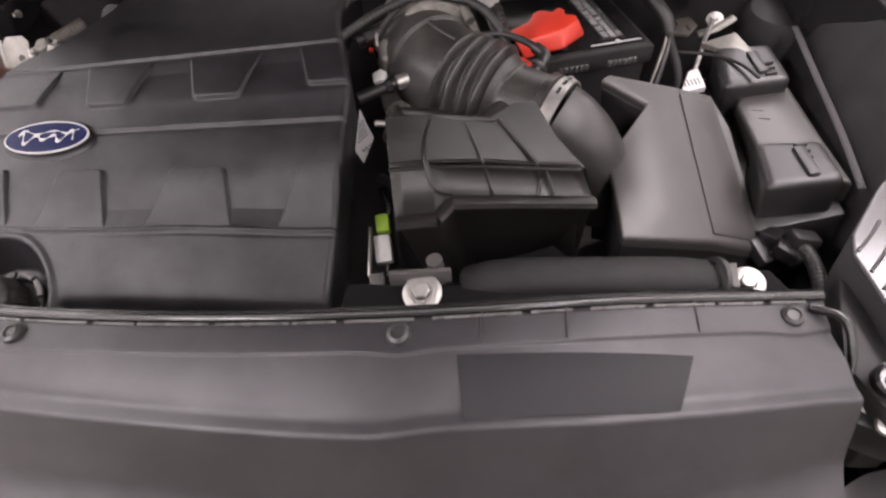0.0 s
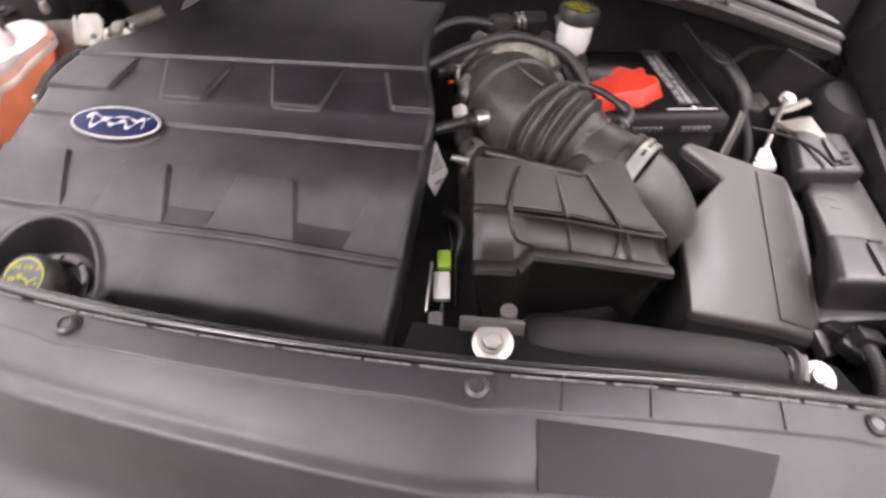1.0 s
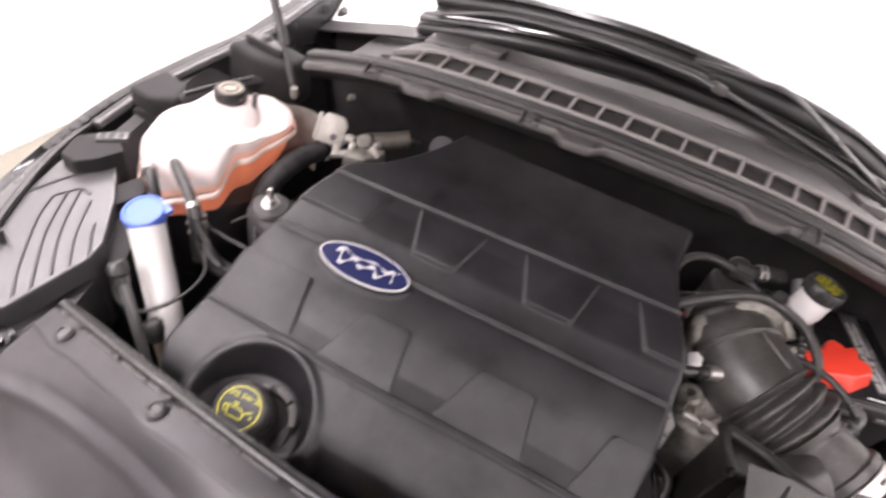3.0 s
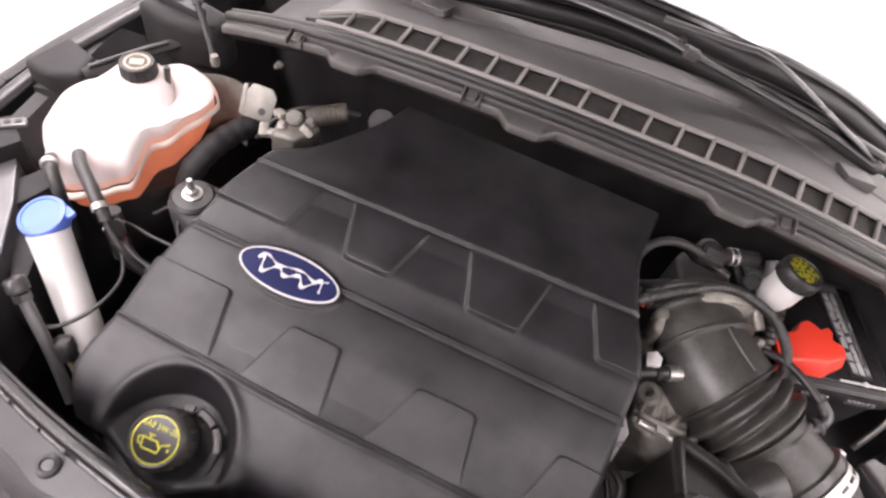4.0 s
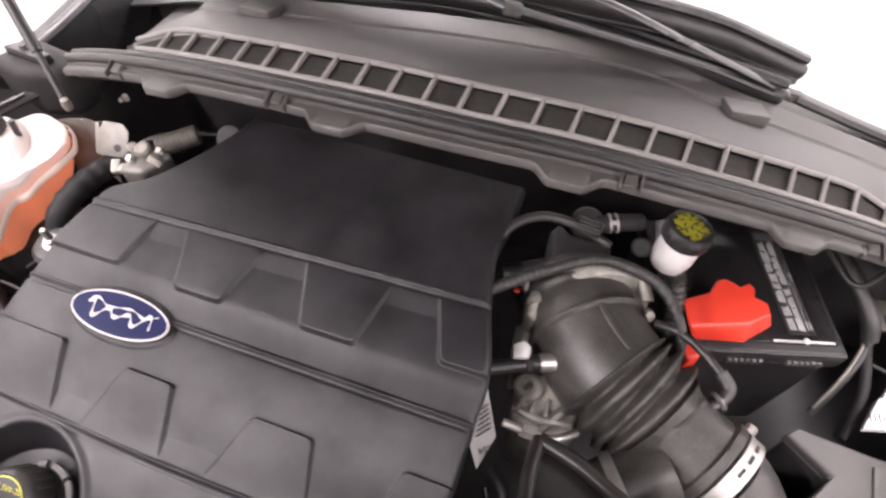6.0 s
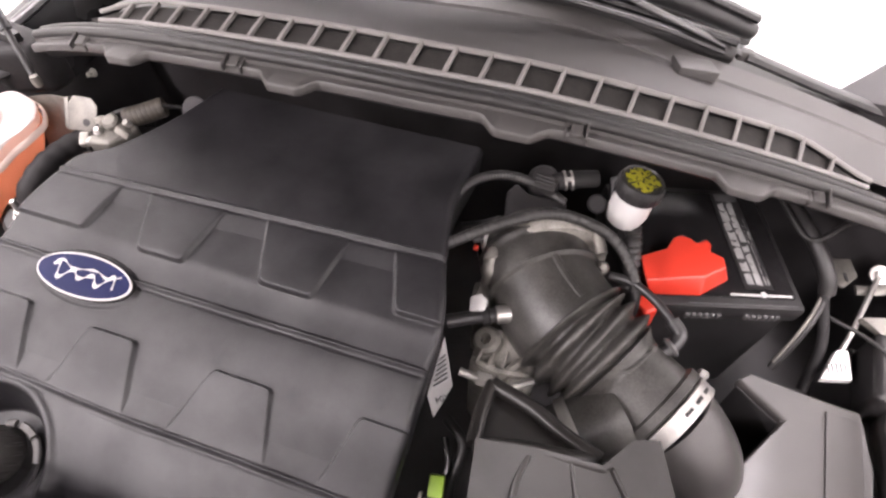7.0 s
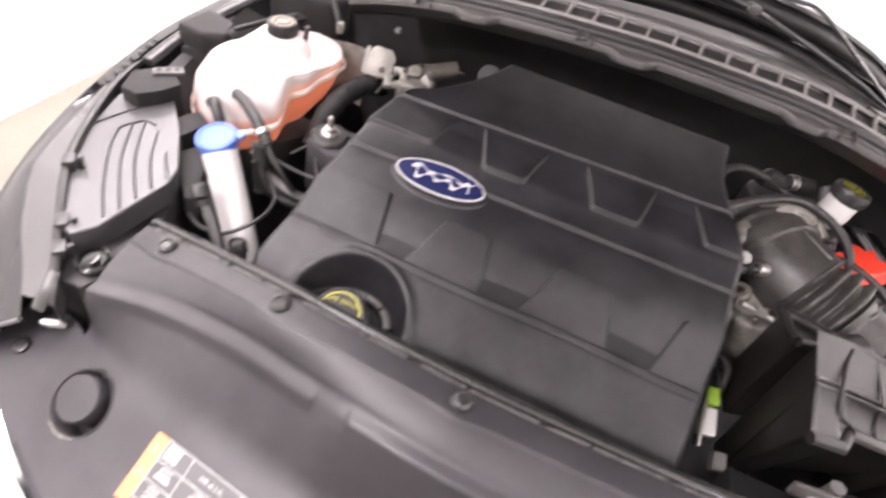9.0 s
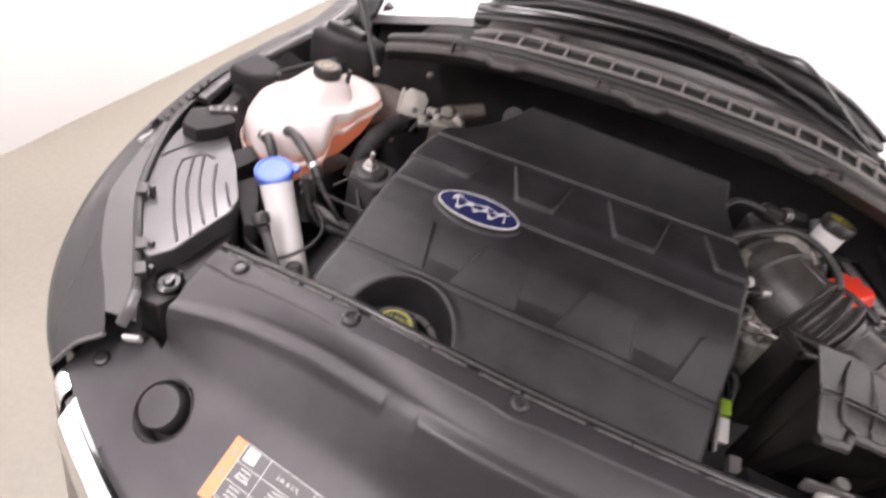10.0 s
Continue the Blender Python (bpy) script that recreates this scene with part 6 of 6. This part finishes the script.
def wing_bits():
    root = thing("bonnet_bump_stop", "black rubber bump stop on the wing edge", "bump stop")
    part("pad", prism([(-0.765, 0.40), (-0.755, 0.47), (-0.700, 0.455), (-0.69, 0.415), (-0.72, 0.395)], 0.955, 0.992, 0.010, 4), M["matte"], root)
    part("foot", prism([(-0.755, 0.39), (-0.745, 0.48), (-0.67, 0.47), (-0.66, 0.41)], 0.90, 0.962, 0.006, 2), M["matte"], root)
    root = thing("wing_rail", "black inner rail with a bright edge along the wing", "rail")
    part("rail", tube([(-0.695, 0.425, 0.985), (-0.672, 0.468, 0.990), (-0.640, 0.520, 0.996), (-0.600, 0.575, 1.005)], 0.010, 10, squash=0.6), M["matte"], root)
    part("edge", tube([(-0.690, 0.432, 0.995), (-0.668, 0.470, 0.999), (-0.636, 0.520, 1.004)], 0.0025, 8), M["black"], root)
    root = thing("hinge_cover", "black rubber hinge cover at the windscreen corner", "hinge cover")
    part("cover", prism([(-0.70, 0.54), (-0.66, 0.60), (-0.57, 0.585), (-0.575, 0.545), (-0.63, 0.525)], 0.96, 1.035, 0.016, 4), M["matte"], root)
    part("hinge_arm", prism([(-0.675, 0.555), (-0.655, 0.575), (-0.600, 0.562), (-0.605, 0.548)], 1.03, 1.048, 0.004, 2), M["black"], root)
    bolt("hinge_bolt", (-0.640, 0.562, 1.047), (0, -0.3, 1), 0.006, 0.007, M["black"], root, 0.009)


wing_bits()


def level_tube(p, q, cap, name, label):
    root = thing(name, label, "tube")
    part("tube", tube([p, tuple(Vector(p).lerp(Vector(q), 0.5) + Vector((0.004, 0, 0))), q], 0.0065, 12), M["tan"] if cap else M["rim"], root)
    d = (Vector(p) - Vector(q)).normalized()
    m = facing(p, d)
    part("cap", lathe([(0.008, -0.010), (0.0115, -0.008), (0.0115, 0.004), (0.009, 0.007), (0.007, 0.003), (0, 0.003)], m, 16), M["black"], root, "black knurled cap")
    part("collar", lathe([(0.0095, -0.020), (0.0095, -0.012), (0.007, -0.010)], m, 8), M["black"], root)
    return root


level_tube((-0.562, 0.160, 0.945), (-0.485, 0.105, 0.83), False, "dipstick_tube", "grey tube with a black cap beside the washer neck")
level_tube((-0.498, 0.138, 0.902), (-0.470, 0.115, 0.80), True, "sensor_tube", "tan plastic tube with a black cap")
hose_thing("washer_strap", [(-0.600, 0.175, 0.885), (-0.560, 0.150, 0.893), (-0.525, 0.150, 0.898), (-0.500, 0.185, 0.905), (-0.505, 0.235, 0.90), (-0.54, 0.275, 0.90)], 0.0026, M["rubber"], "thin black cable looped round the washer neck", category="cable")
hose_thing("radiator_hose", [(-0.522, 0.372, 0.895), (-0.516, 0.394, 0.936), (-0.508, 0.425, 0.953), (-0.500, 0.457, 0.956), (-0.490, 0.486, 0.953), (-0.478, 0.515, 0.94)], 0.0155, M["matte"], "thick black radiator hose beside the tank", 9)
hose_thing("coolant_pipe", [(-0.555, 0.292, 0.885), (-0.530, 0.272, 0.895), (-0.505, 0.262, 0.895), (-0.475, 0.262, 0.89)], 0.008, M["black"], "short black coolant pipe")
hose_thing("cable", [(-0.57, 0.29, 0.91), (-0.545, 0.30, 0.905), (-0.51, 0.30, 0.90), (-0.47, 0.30, 0.90)], 0.0022, M["rubber"], "thin black cable crossing to the engine", category="cable")


def pinch_clamp():
    """Spread wire ends of a clamp on the tank hose."""
    root = thing("hose_clamp", "silvery wire hose clamp with spread ends", "hose clamp")
    c = Vector((-0.558, 0.290, 0.925))
    for a in (-70, -35, 0, 35, 70, 120, 165):
        d = Vector((math.sin(radians(a)), -0.35 * math.cos(radians(a)), math.cos(radians(a)) * 0.8))
        part("wire", tube([c, c + d * 0.010 + Vector((0, -0.003, 0)), c + d * 0.018], 0.0012, 6, 3), M["alu"], root)
    part("band", lathe([(0.0085, -0.003), (0.0105, -0.002), (0.0105, 0.002), (0.0085, 0.003)], facing(c, (0.5, -0.4, -0.7)), 18), M["alu"], root)
    return root


pinch_clamp()
hose_thing("coolant_pipe", [(-0.560, 0.286, 0.915), (-0.548, 0.276, 0.890), (-0.528, 0.270, 0.872), (-0.500, 0.270, 0.868), (-0.470, 0.272, 0.870)], 0.0085, M["rubber"], "black rubber coolant pipe below the clamp", category="hose")
hose_thing("cable", [(-0.535, 0.330, 0.90), (-0.510, 0.345, 0.915), (-0.490, 0.320, 0.905), (-0.468, 0.290, 0.885)], 0.0024, M["rubber"], "thin black cable looped by the engine mount", category="cable")


def spring_clip_fitting():
    root = thing("hose_fitting", "grey metal hose fitting with a spring clip", "fitting")
    c = Vector((-0.558, 0.288, 0.905))
    part("body", tube([(-0.560, 0.292, 0.93), (-0.556, 0.286, 0.90), (-0.55, 0.28, 0.86)], 0.012, 14), M["rim"], root)
    for k in range(3):
        part("clip_ear", box((0.028, 0.004, 0.006), Matrix.Translation(c + Vector((0, 0, 0.012 - 0.010 * k))) @ pose(0, 0, 0, 20, 10, 30 + 40 * k), 0.001, 1), M["steel"], root)
    return root


spring_clip_fitting()


def engine_mount():
    root = thing("engine_mount", "black engine mount with a bright stud and nut", "engine mount")
    part("bracket", prism([(-0.515, 0.335), (-0.518, 0.372), (-0.50, 0.388), (-0.46, 0.39), (-0.43, 0.36), (-0.465, 0.318)], 0.84, 0.933, 0.008, 3), M["liner"], root)
    part("rubber_disc", lathe([(0, 0), (0.026, 0), (0.028, 0.004), (0.024, 0.008), (0.012, 0.009), (0, 0.009)], pose(-0.489, 0.356, 0.932), 28), M["rubber"], root)
    bm = lathe([(0, 0.009), (0.0125, 0.009), (0.0125, 0.011), (0.0075, 0.012)], pose(-0.489, 0.356, 0.932), 20)
    lathe([(0.0085, 0.011), (0.0085, 0.019), (0.005, 0.020)], pose(-0.489, 0.356, 0.932), 6, bm)
    lathe([(0.0042, 0.019), (0.0042, 0.034), (0.003, 0.036), (0, 0.036)], pose(-0.489, 0.356, 0.932), 12, bm)
    part("stud_and_nut", bm, M["steel"], root, "bright zinc stud, nut and washer")
    return root


engine_mount()


def left_castings():
    root = thing("shield_plate", "grey-brown bent heat shield plate", "heat shield")
    part("plate", sheet(rows(0, 1, 6), rows(0, 1, 5), lambda u, v: (-0.575 + 0.075 * u, 0.505 + 0.012 * math.sin(3 * u) - 0.02 * v, 0.990 - 0.085 * v + 0.004 * u), thick=0.002), M["alu"], root)
    root = thing("pierced_bracket", "silver pierced steel bracket", "bracket")
    face = pose(-0.481, 0.497, 0.990, 52, 0, 8)
    part("plate", prism([(-0.022, -0.022), (0.020, -0.022), (0.022, 0.012), (0.014, 0.022), (-0.012, 0.023), (-0.020, 0.012)], -0.0015, 0.0015, 0.001, 2, face), M["alu"], root)
    part("fold", box((0.006, 0.040, 0.016), face @ pose(-0.022, 0, -0.006), 0.001), M["alu"], root)
    part("hole", lathe([(0.005, 0.0), (0.005, 0.0008), (0, 0.0008)], face @ pose(0.006, -0.010, 0.0012), 12), M["dark"], root)
    root = thing("vapour_valve", "small grey metal valve with ribbed hose end", "valve")
    part("body", prism([(-0.435, 0.450), (-0.440, 0.480), (-0.405, 0.505), (-0.385, 0.490), (-0.405, 0.455)], 0.955, 0.998, 0.006, 3), M["alu"], root)
    part("foot", box((0.032, 0.012, 0.008), pose(-0.428, 0.462, 0.988, 0, 0, 12), 0.002), M["steel"], root)
    part("cap", lathe([(0.011, 0), (0.011, 0.010), (0.008, 0.013), (0, 0.013)], facing((-0.420, 0.487, 0.997), (0, -0.3, 1)), 16), M["alu"], root)
    for k in range(8):
        a = Vector((-0.408, 0.502, 0.998)).lerp(Vector((-0.374, 0.528, 1.004)), k / 7)
        part("ribbed_end", lathe([(0.012, -0.0045), (0.0135, 0.0), (0.012, 0.0045)], facing(a, (0.8, 0.6, 0.1)), 18), M["brown"], root)
    for k, (x, y, z, tilt) in enumerate(((-0.452, 0.462, 0.985, 20), (-0.446, 0.492, 0.992, -15), (-0.398, 0.478, 1.000, 35))):
        part("lug", box((0.012, 0.018, 0.010), pose(x, y, z, tilt, 10 * k, 25 + 40 * k), 0.002, 2), M["cast"], root, "pale cast lug")
    for x, y, z in ((-0.430, 0.470, 0.998), (-0.402, 0.492, 0.999)):
        bolt("bolt", (x, y, z), (0.2, -0.4, 1), 0.0045, 0.007, M["steel"], root, 0.0065)
    hose_thing("cable", [(-0.470, 0.47, 0.955), (-0.452, 0.482, 0.985), (-0.428, 0.505, 1.000), (-0.395, 0.530, 1.000), (-0.36, 0.55, 0.99)], 0.0032, M["rubber"], "thin black cable over the grey valve", category="cable")
    hose_thing("cable", [(-0.520, 0.50, 0.93), (-0.492, 0.488, 0.955), (-0.470, 0.495, 0.968), (-0.448, 0.52, 0.96), (-0.43, 0.55, 0.94)], 0.0038, M["gloss"], "thin black cable behind the radiator hose", category="cable")
    root = thing("stud", "small bright stud on the firewall", "stud")
    bolt("stud_head", (-0.475, 0.540, 1.027), (0, -1, 0.3), 0.0036, 0.010, M["alu"], root, 0.0055)
    root = thing("rubber_grommet", "rounded grey rubber grommet behind the cover", "grommet")
    part("dome", lathe([(0.018, 0), (0.018, 0.002), (0.015, 0.0035), (0.008, 0.0042), (0, 0.0045)], facing((-0.318, 0.528, 1.014), (0.1, -1.3, 1)), 24), M["liner"], root)


left_castings()


def dipstick():
    root = thing("oil_dipstick", "yellow looped oil dipstick handle below the cover's edge", "dipstick")
    c = Vector((-0.1755, 0.0635, 0.863))
    loop = [c + Vector((0.017 * math.cos(a), 0.004 * math.sin(a), 0.010 * math.sin(a) + 0.006)) for a in rows(0, 2 * math.pi, 17)]
    part("handle", tube(loop, 0.0042, 10, 2), M["amber"], root, "yellow plastic loop")
    part("tube", tube([c + Vector((0, 0.002, -0.004)), c + Vector((0.002, 0.006, -0.06)), c + Vector((0.004, 0.015, -0.16))], 0.0045, 10), M["dark"], root)
    return root


dipstick()


# ---- right side of the bay ----
def radiator_top():
    root = thing("air_snorkel", "glossy black plastic air snorkel behind the shield", "air duct")
    part("duct", tube([(0.215, 0.112, 0.905), (0.255, 0.118, 0.912), (0.340, 0.128, 0.900), (0.430, 0.142, 0.880), (0.470, 0.148, 0.866)], lambda t: 0.024 if 0.02 < t < 0.98 else 0.018, 22, 8, squash=0.75), M["matte"], root, angle=60)
    part("end_lip", lathe([(0.020, 0), (0.026, 0.002), (0.026, 0.008), (0.021, 0.010)], facing((0.470, 0.148, 0.866), (0.9, 0.15, -0.35)), 24), M["black"], root)
    root = thing("carrier_tray", "black carrier tray along the radiator", "tray")
    part("tray", prism([(0.10, 0.052, 0.948), (0.10, 0.100, 0.935), (0.30, 0.115, 0.905), (0.545, 0.185, 0.835), (0.56, 0.115, 0.862), (0.40, 0.075, 0.925)], 0.70, 0, 0.004, 2), M["felt"], root)
    for k in range(7):
        x = 0.22 + 0.045 * k
        part("stiffening_rib", box((0.004, 0.030, 0.006), pose(x, 0.094 + 0.16 * (x - 0.22), 0.932 - 0.24 * (x - 0.16), -8, 12, 8), 0.001, 1), M["dark"], root)
    for p, r in (((0.183, 0.075, 0.952), 0.019), ((0.508, 0.147, 0.862), 0.018)):
        root = thing("carrier_bolt", "bright zinc bolt with a wide washer", "bolt", "carrier bolts")
        bm = lathe([(0, 0), (r, 0), (r, 0.002), (r * 0.92, 0.003), (r * 0.62, 0.0035), (r * 0.58, 0.005), (0.009, 0.005)], facing(p, (0, -0.25, 1)), 28)
        part("washer", bm, M["steel"], root)
        part("head", lathe([(0.0085, 0.004), (0.0085, 0.008), (0.007, 0.0092), (0, 0.0092)], facing(p, (0, -0.25, 1)), 6), M["steel"], root)
    root = thing("end_bracket", "dark bracket by the snorkel's end", "bracket")
    part("plate", prism([(0.468, 0.140), (0.475, 0.165), (0.50, 0.168), (0.497, 0.135)], 0.83, 0.872, 0.003), M["cowl"], root)


radiator_top()


def horn():
    root = thing("hood_stop_bolt", "bright round bolt on a dark bracket by the headlamp", "bolt")
    part("bracket", prism([(0.575, 0.010), (0.585, 0.060), (0.635, 0.080), (0.66, 0.04), (0.62, -0.01)], 0.78, 0.832, 0.004), M["black"], root)
    part("washer", lathe([(0, 0), (0.024, 0), (0.024, 0.003), (0.018, 0.006), (0.010, 0.006)], facing((0.603, 0.036, 0.834), (-0.1, -0.3, 1)), 28), M["steel"], root)
    part("head", lathe([(0.010, 0.005), (0.010, 0.013), (0.008, 0.014), (0, 0.014)], facing((0.603, 0.036, 0.834), (-0.1, -0.3, 1)), 6), M["steel"], root)
    part("screw", lathe([(0, 0), (0.010, 0), (0.009, 0.004), (0, 0.005)], facing((0.603, 0.004, 0.836), (0, -0.3, 1)), 16), M["steel"], root)


horn()


def bay_cables():
    hose_thing("release_cable", [(0.530, 0.075, 0.925), (0.556, 0.062, 0.925), (0.560, 0.035, 0.905), (0.552, 0.010, 0.88)], 0.0042, M["gloss"], "black bonnet release cable round the shield's end", category="cable")
    hose_thing("battery_cable", [(0.430, 0.70, 0.915), (0.455, 0.655, 0.915), (0.482, 0.615, 0.895), (0.490, 0.600, 0.875)], 0.010, M["rubber"], "thick black battery cable in tape", category="cable")
    hose_thing("battery_cable", [(0.492, 0.600, 0.872), (0.482, 0.570, 0.855), (0.470, 0.545, 0.83), (0.455, 0.52, 0.80)], 0.005, M["rubber"], "black sheathed cable running down by the battery", category="cable")
    hose_thing("cable", [(0.487, 0.599, 0.872), (0.478, 0.572, 0.862), (0.466, 0.545, 0.846), (0.452, 0.520, 0.815)], 0.0022, M["alu"], "bare silvery cable end hanging beside the battery", category="cable")
    hose_thing("cable", [(0.455, 0.66, 0.905), (0.480, 0.625, 0.885), (0.492, 0.585, 0.862), (0.500, 0.545, 0.835), (0.492, 0.50, 0.80)], 0.0065, M["matte"], "black taped cable running down beside the battery", category="cable")
    hose_thing("cable", [(0.500, 0.585, 0.85), (0.545, 0.560, 0.858), (0.575, 0.520, 0.868), (0.590, 0.48, 0.872)], 0.0026, M["rubber"], "thin black cable crossing to the fuse box", category="cable")
    hose_thing("cable", [(0.40, 0.73, 0.93), (0.425, 0.67, 0.925), (0.455, 0.64, 0.92), (0.50, 0.68, 0.925), (0.56, 0.70, 0.92)], 0.0035, M["rubber"], "thin black cable under the cowl", category="cable")
    hose_thing("cable", [(0.10, 0.27, 0.90), (0.112, 0.245, 0.888), (0.105, 0.22, 0.87), (0.11, 0.18, 0.84)], 0.004, M["gloss"], "thin black cable beside the engine cover", category="cable")
    hose_thing("cable", [(0.095, 0.29, 0.90), (0.120, 0.270, 0.895), (0.118, 0.235, 0.87), (0.122, 0.20, 0.83)], 0.0055, M["rubber"], "black cable beside the engine cover", category="cable")
    root = thing("cable_connector", "lime green and pale plug on a cable", "connector")
    part("lock", box((0.016, 0.022, 0.016), pose(0.106, 0.225, 0.882, 20, 0, 10), 0.002), M["lime"], root, "lime green lock")
    part("plug", box((0.020, 0.034, 0.016), pose(0.108, 0.197, 0.868, 25, 0, 10), 0.003), M["white"], root, "pale grey plug")
    part("lower_plug", box((0.016, 0.022, 0.014), pose(0.114, 0.135, 0.885, 25, 0, 10), 0.003), M["cowl"], root)
    part("metal_strip", box((0.003, 0.06, 0.010), pose(0.096, 0.185, 0.88, 20, 0, 4), 0.001), M["steel"], root)
    # label tag by the cover's edge
    root = thing("paper_tag", "white barcode tag with printed letters", "tag")
    a, b, c, d = Vector((0.073, 0.352, 0.958)), Vector((0.097, 0.306, 0.950)), Vector((0.088, 0.272, 0.940)), Vector((0.075, 0.290, 0.945))
    bm = bmesh.new()
    bm.faces.new([bm.verts.new(p) for p in (a, b, c, d)])
    bmesh.ops.recalc_face_normals(bm, faces=bm.faces)
    bmesh.ops.solidify(bm, geom=bm.faces[:], thickness=0.0006)
    part("paper", bm, M["print"], root)
    n = (b - a).cross(c - a).normalized()
    n = n if n.z > 0 else -n
    for k in range(6):
        p = a.lerp(b, 0.35 + 0.09 * k) + n * 0.0008
        q = a.lerp(d, 0.45 + 0.09 * k) + n * 0.0008
        part("barcode_bar", tube([p.lerp(q, 0.15), p.lerp(q, 0.8)], 0.0008, 4), M["dark"], root)
    x = (d - b).normalized() * -1
    y = n.cross(x)
    o = c.lerp(b, 0.42) + (a - c) * 0.07 + n * 0.0009
    m = Matrix(((x.x, y.x, n.x, o.x), (x.y, y.y, n.y, o.y), (x.z, y.z, n.z, o.z), (0, 0, 0, 1)))
    text_mesh("K04", 0.009, M["dark"], root, m @ pose(0, 0, 0, 0, 0, 180))


bay_cables()


def right_castings():
    root = thing("strut_tower", "dark painted strut tower with bright worn edge", "strut tower")
    part("dome", lathe([(0.075, -0.10), (0.072, -0.02), (0.055, 0.0), (0.03, 0.004), (0, 0.004)], pose(0.69, 0.70, 0.84), 36), M["matte"], root)
    part("plate", prism([(0.535, 0.588, 0.862), (0.585, 0.600, 0.868), (0.605, 0.545, 0.862), (0.590, 0.535, 0.86), (0.556, 0.574, 0.86)], 0.85, 0, 0.003), M["alu"], root, "pale bare metal plate")
    root = thing("pierced_bracket", "grey pierced steel bracket by the battery", "bracket")
    part("plate", prism([(0.500, 0.690), (0.505, 0.655), (0.530, 0.648), (0.548, 0.672), (0.540, 0.700)], 0.832, 0.838, 0.002), M["alu"], root)
    for x, y in ((0.515, 0.682), (0.532, 0.665)):
        part("hole", box((0.004, 0.014, 0.001), pose(x, y, 0.8385, 0, 0, 10), 0), M["dark"], root)
    part("arm", tube([(0.545, 0.650, 0.835), (0.572, 0.655, 0.840), (0.60, 0.668, 0.848)], 0.008, 10, squash=0.5), M["alu"], root)
    root = thing("wing_brace", "dark grey steel brace along the inner wing", "brace")
    part("bar", tube([(0.675, 0.62, 0.855), (0.680, 0.50, 0.842), (0.684, 0.40, 0.832), (0.684, 0.315, 0.822)], 0.005, 8, squash=0.35), M["liner"], root)
    part("hole", lathe([(0.004, 0), (0.004, 0.001), (0, 0.001)], pose(0.684, 0.325, 0.8245), 12), M["dark"], root)
    for k, (x, y, z) in enumerate(((0.56, 0.245, 0.79), (0.585, 0.235, 0.80), (0.605, 0.25, 0.805), (0.575, 0.26, 0.80))):
        root = thing("cable_connector", "dark glossy plug among the cables behind the headlamp", "connector")
        part("plug", box((0.022, 0.034, 0.018), pose(x, y, z, 20, 10, 30 + 35 * k), 0.004), M["gloss"] if k % 2 else M["black"], root)
    hose_thing("wiring_loom", [(0.57, 0.29, 0.78), (0.60, 0.25, 0.80), (0.61, 0.20, 0.80), (0.60, 0.15, 0.79), (0.57, 0.12, 0.80)], 0.009, M["rubber"], "black taped wiring loom behind the headlamp", 40)
    root = thing("cowl_hook", "black hose end with a bright wire clip under the cowl", "clip")
    part("hose_end", tube([(0.136, 0.553, 1.008), (0.158, 0.561, 1.012), (0.182, 0.574, 1.008)], 0.0100, 14), M["matte"], root)
    for d in (-0.0035, 0.0035):
        part("clip", lathe([(0.0100, -0.0014), (0.0116, -0.0010), (0.0116, 0.0010), (0.0100, 0.0014)], facing((0.152 + d, 0.5588 + 0.4 * d, 1.0112), (0.9, 0.38, 0.1)), 20), M["steel"], root)
    part("clip_bridge", box((0.010, 0.005, 0.002), pose(0.153, 0.552, 1.0205, 30, 0, 20), 0.0006, 1), M["steel"], root)
    part("body", lathe([(0, 0), (0.018, 0), (0.018, 0.02), (0.014, 0.024), (0, 0.024)], facing((0.125, 0.56, 0.99), (0, -0.3, 1)), 20), M["black"], root)
    root = thing("booster_cap", "grey round cap beside the brake bottle", "cap")
    part("cap", lathe([(0, 0), (0.015, 0), (0.0155, 0.004), (0.013, 0.007), (0, 0.008)], facing((0.190, 0.555, 0.988), (0, -0.8, 1)) @ Matrix.Scale(0.72, 4), 20), M["matte"], root)
    root = thing("hose_elbow", "black moulded hose elbow on the intake", "hose elbow")
    part("elbow", tube([(0.292, 0.436, 0.973), (0.303, 0.425, 0.968), (0.298, 0.412, 0.962), (0.286, 0.400, 0.958)], 0.0078, 12), M["black"], root)
    for k in range(3):
        part("collar", lathe([(0.009, -0.003), (0.0115, 0), (0.009, 0.003)], facing(Vector((0.297, 0.411, 0.962)).lerp(Vector((0.278, 0.392, 0.955)), k / 2), (-0.6, -0.6, -0.3)), 16), M["rim"], root)


right_castings()
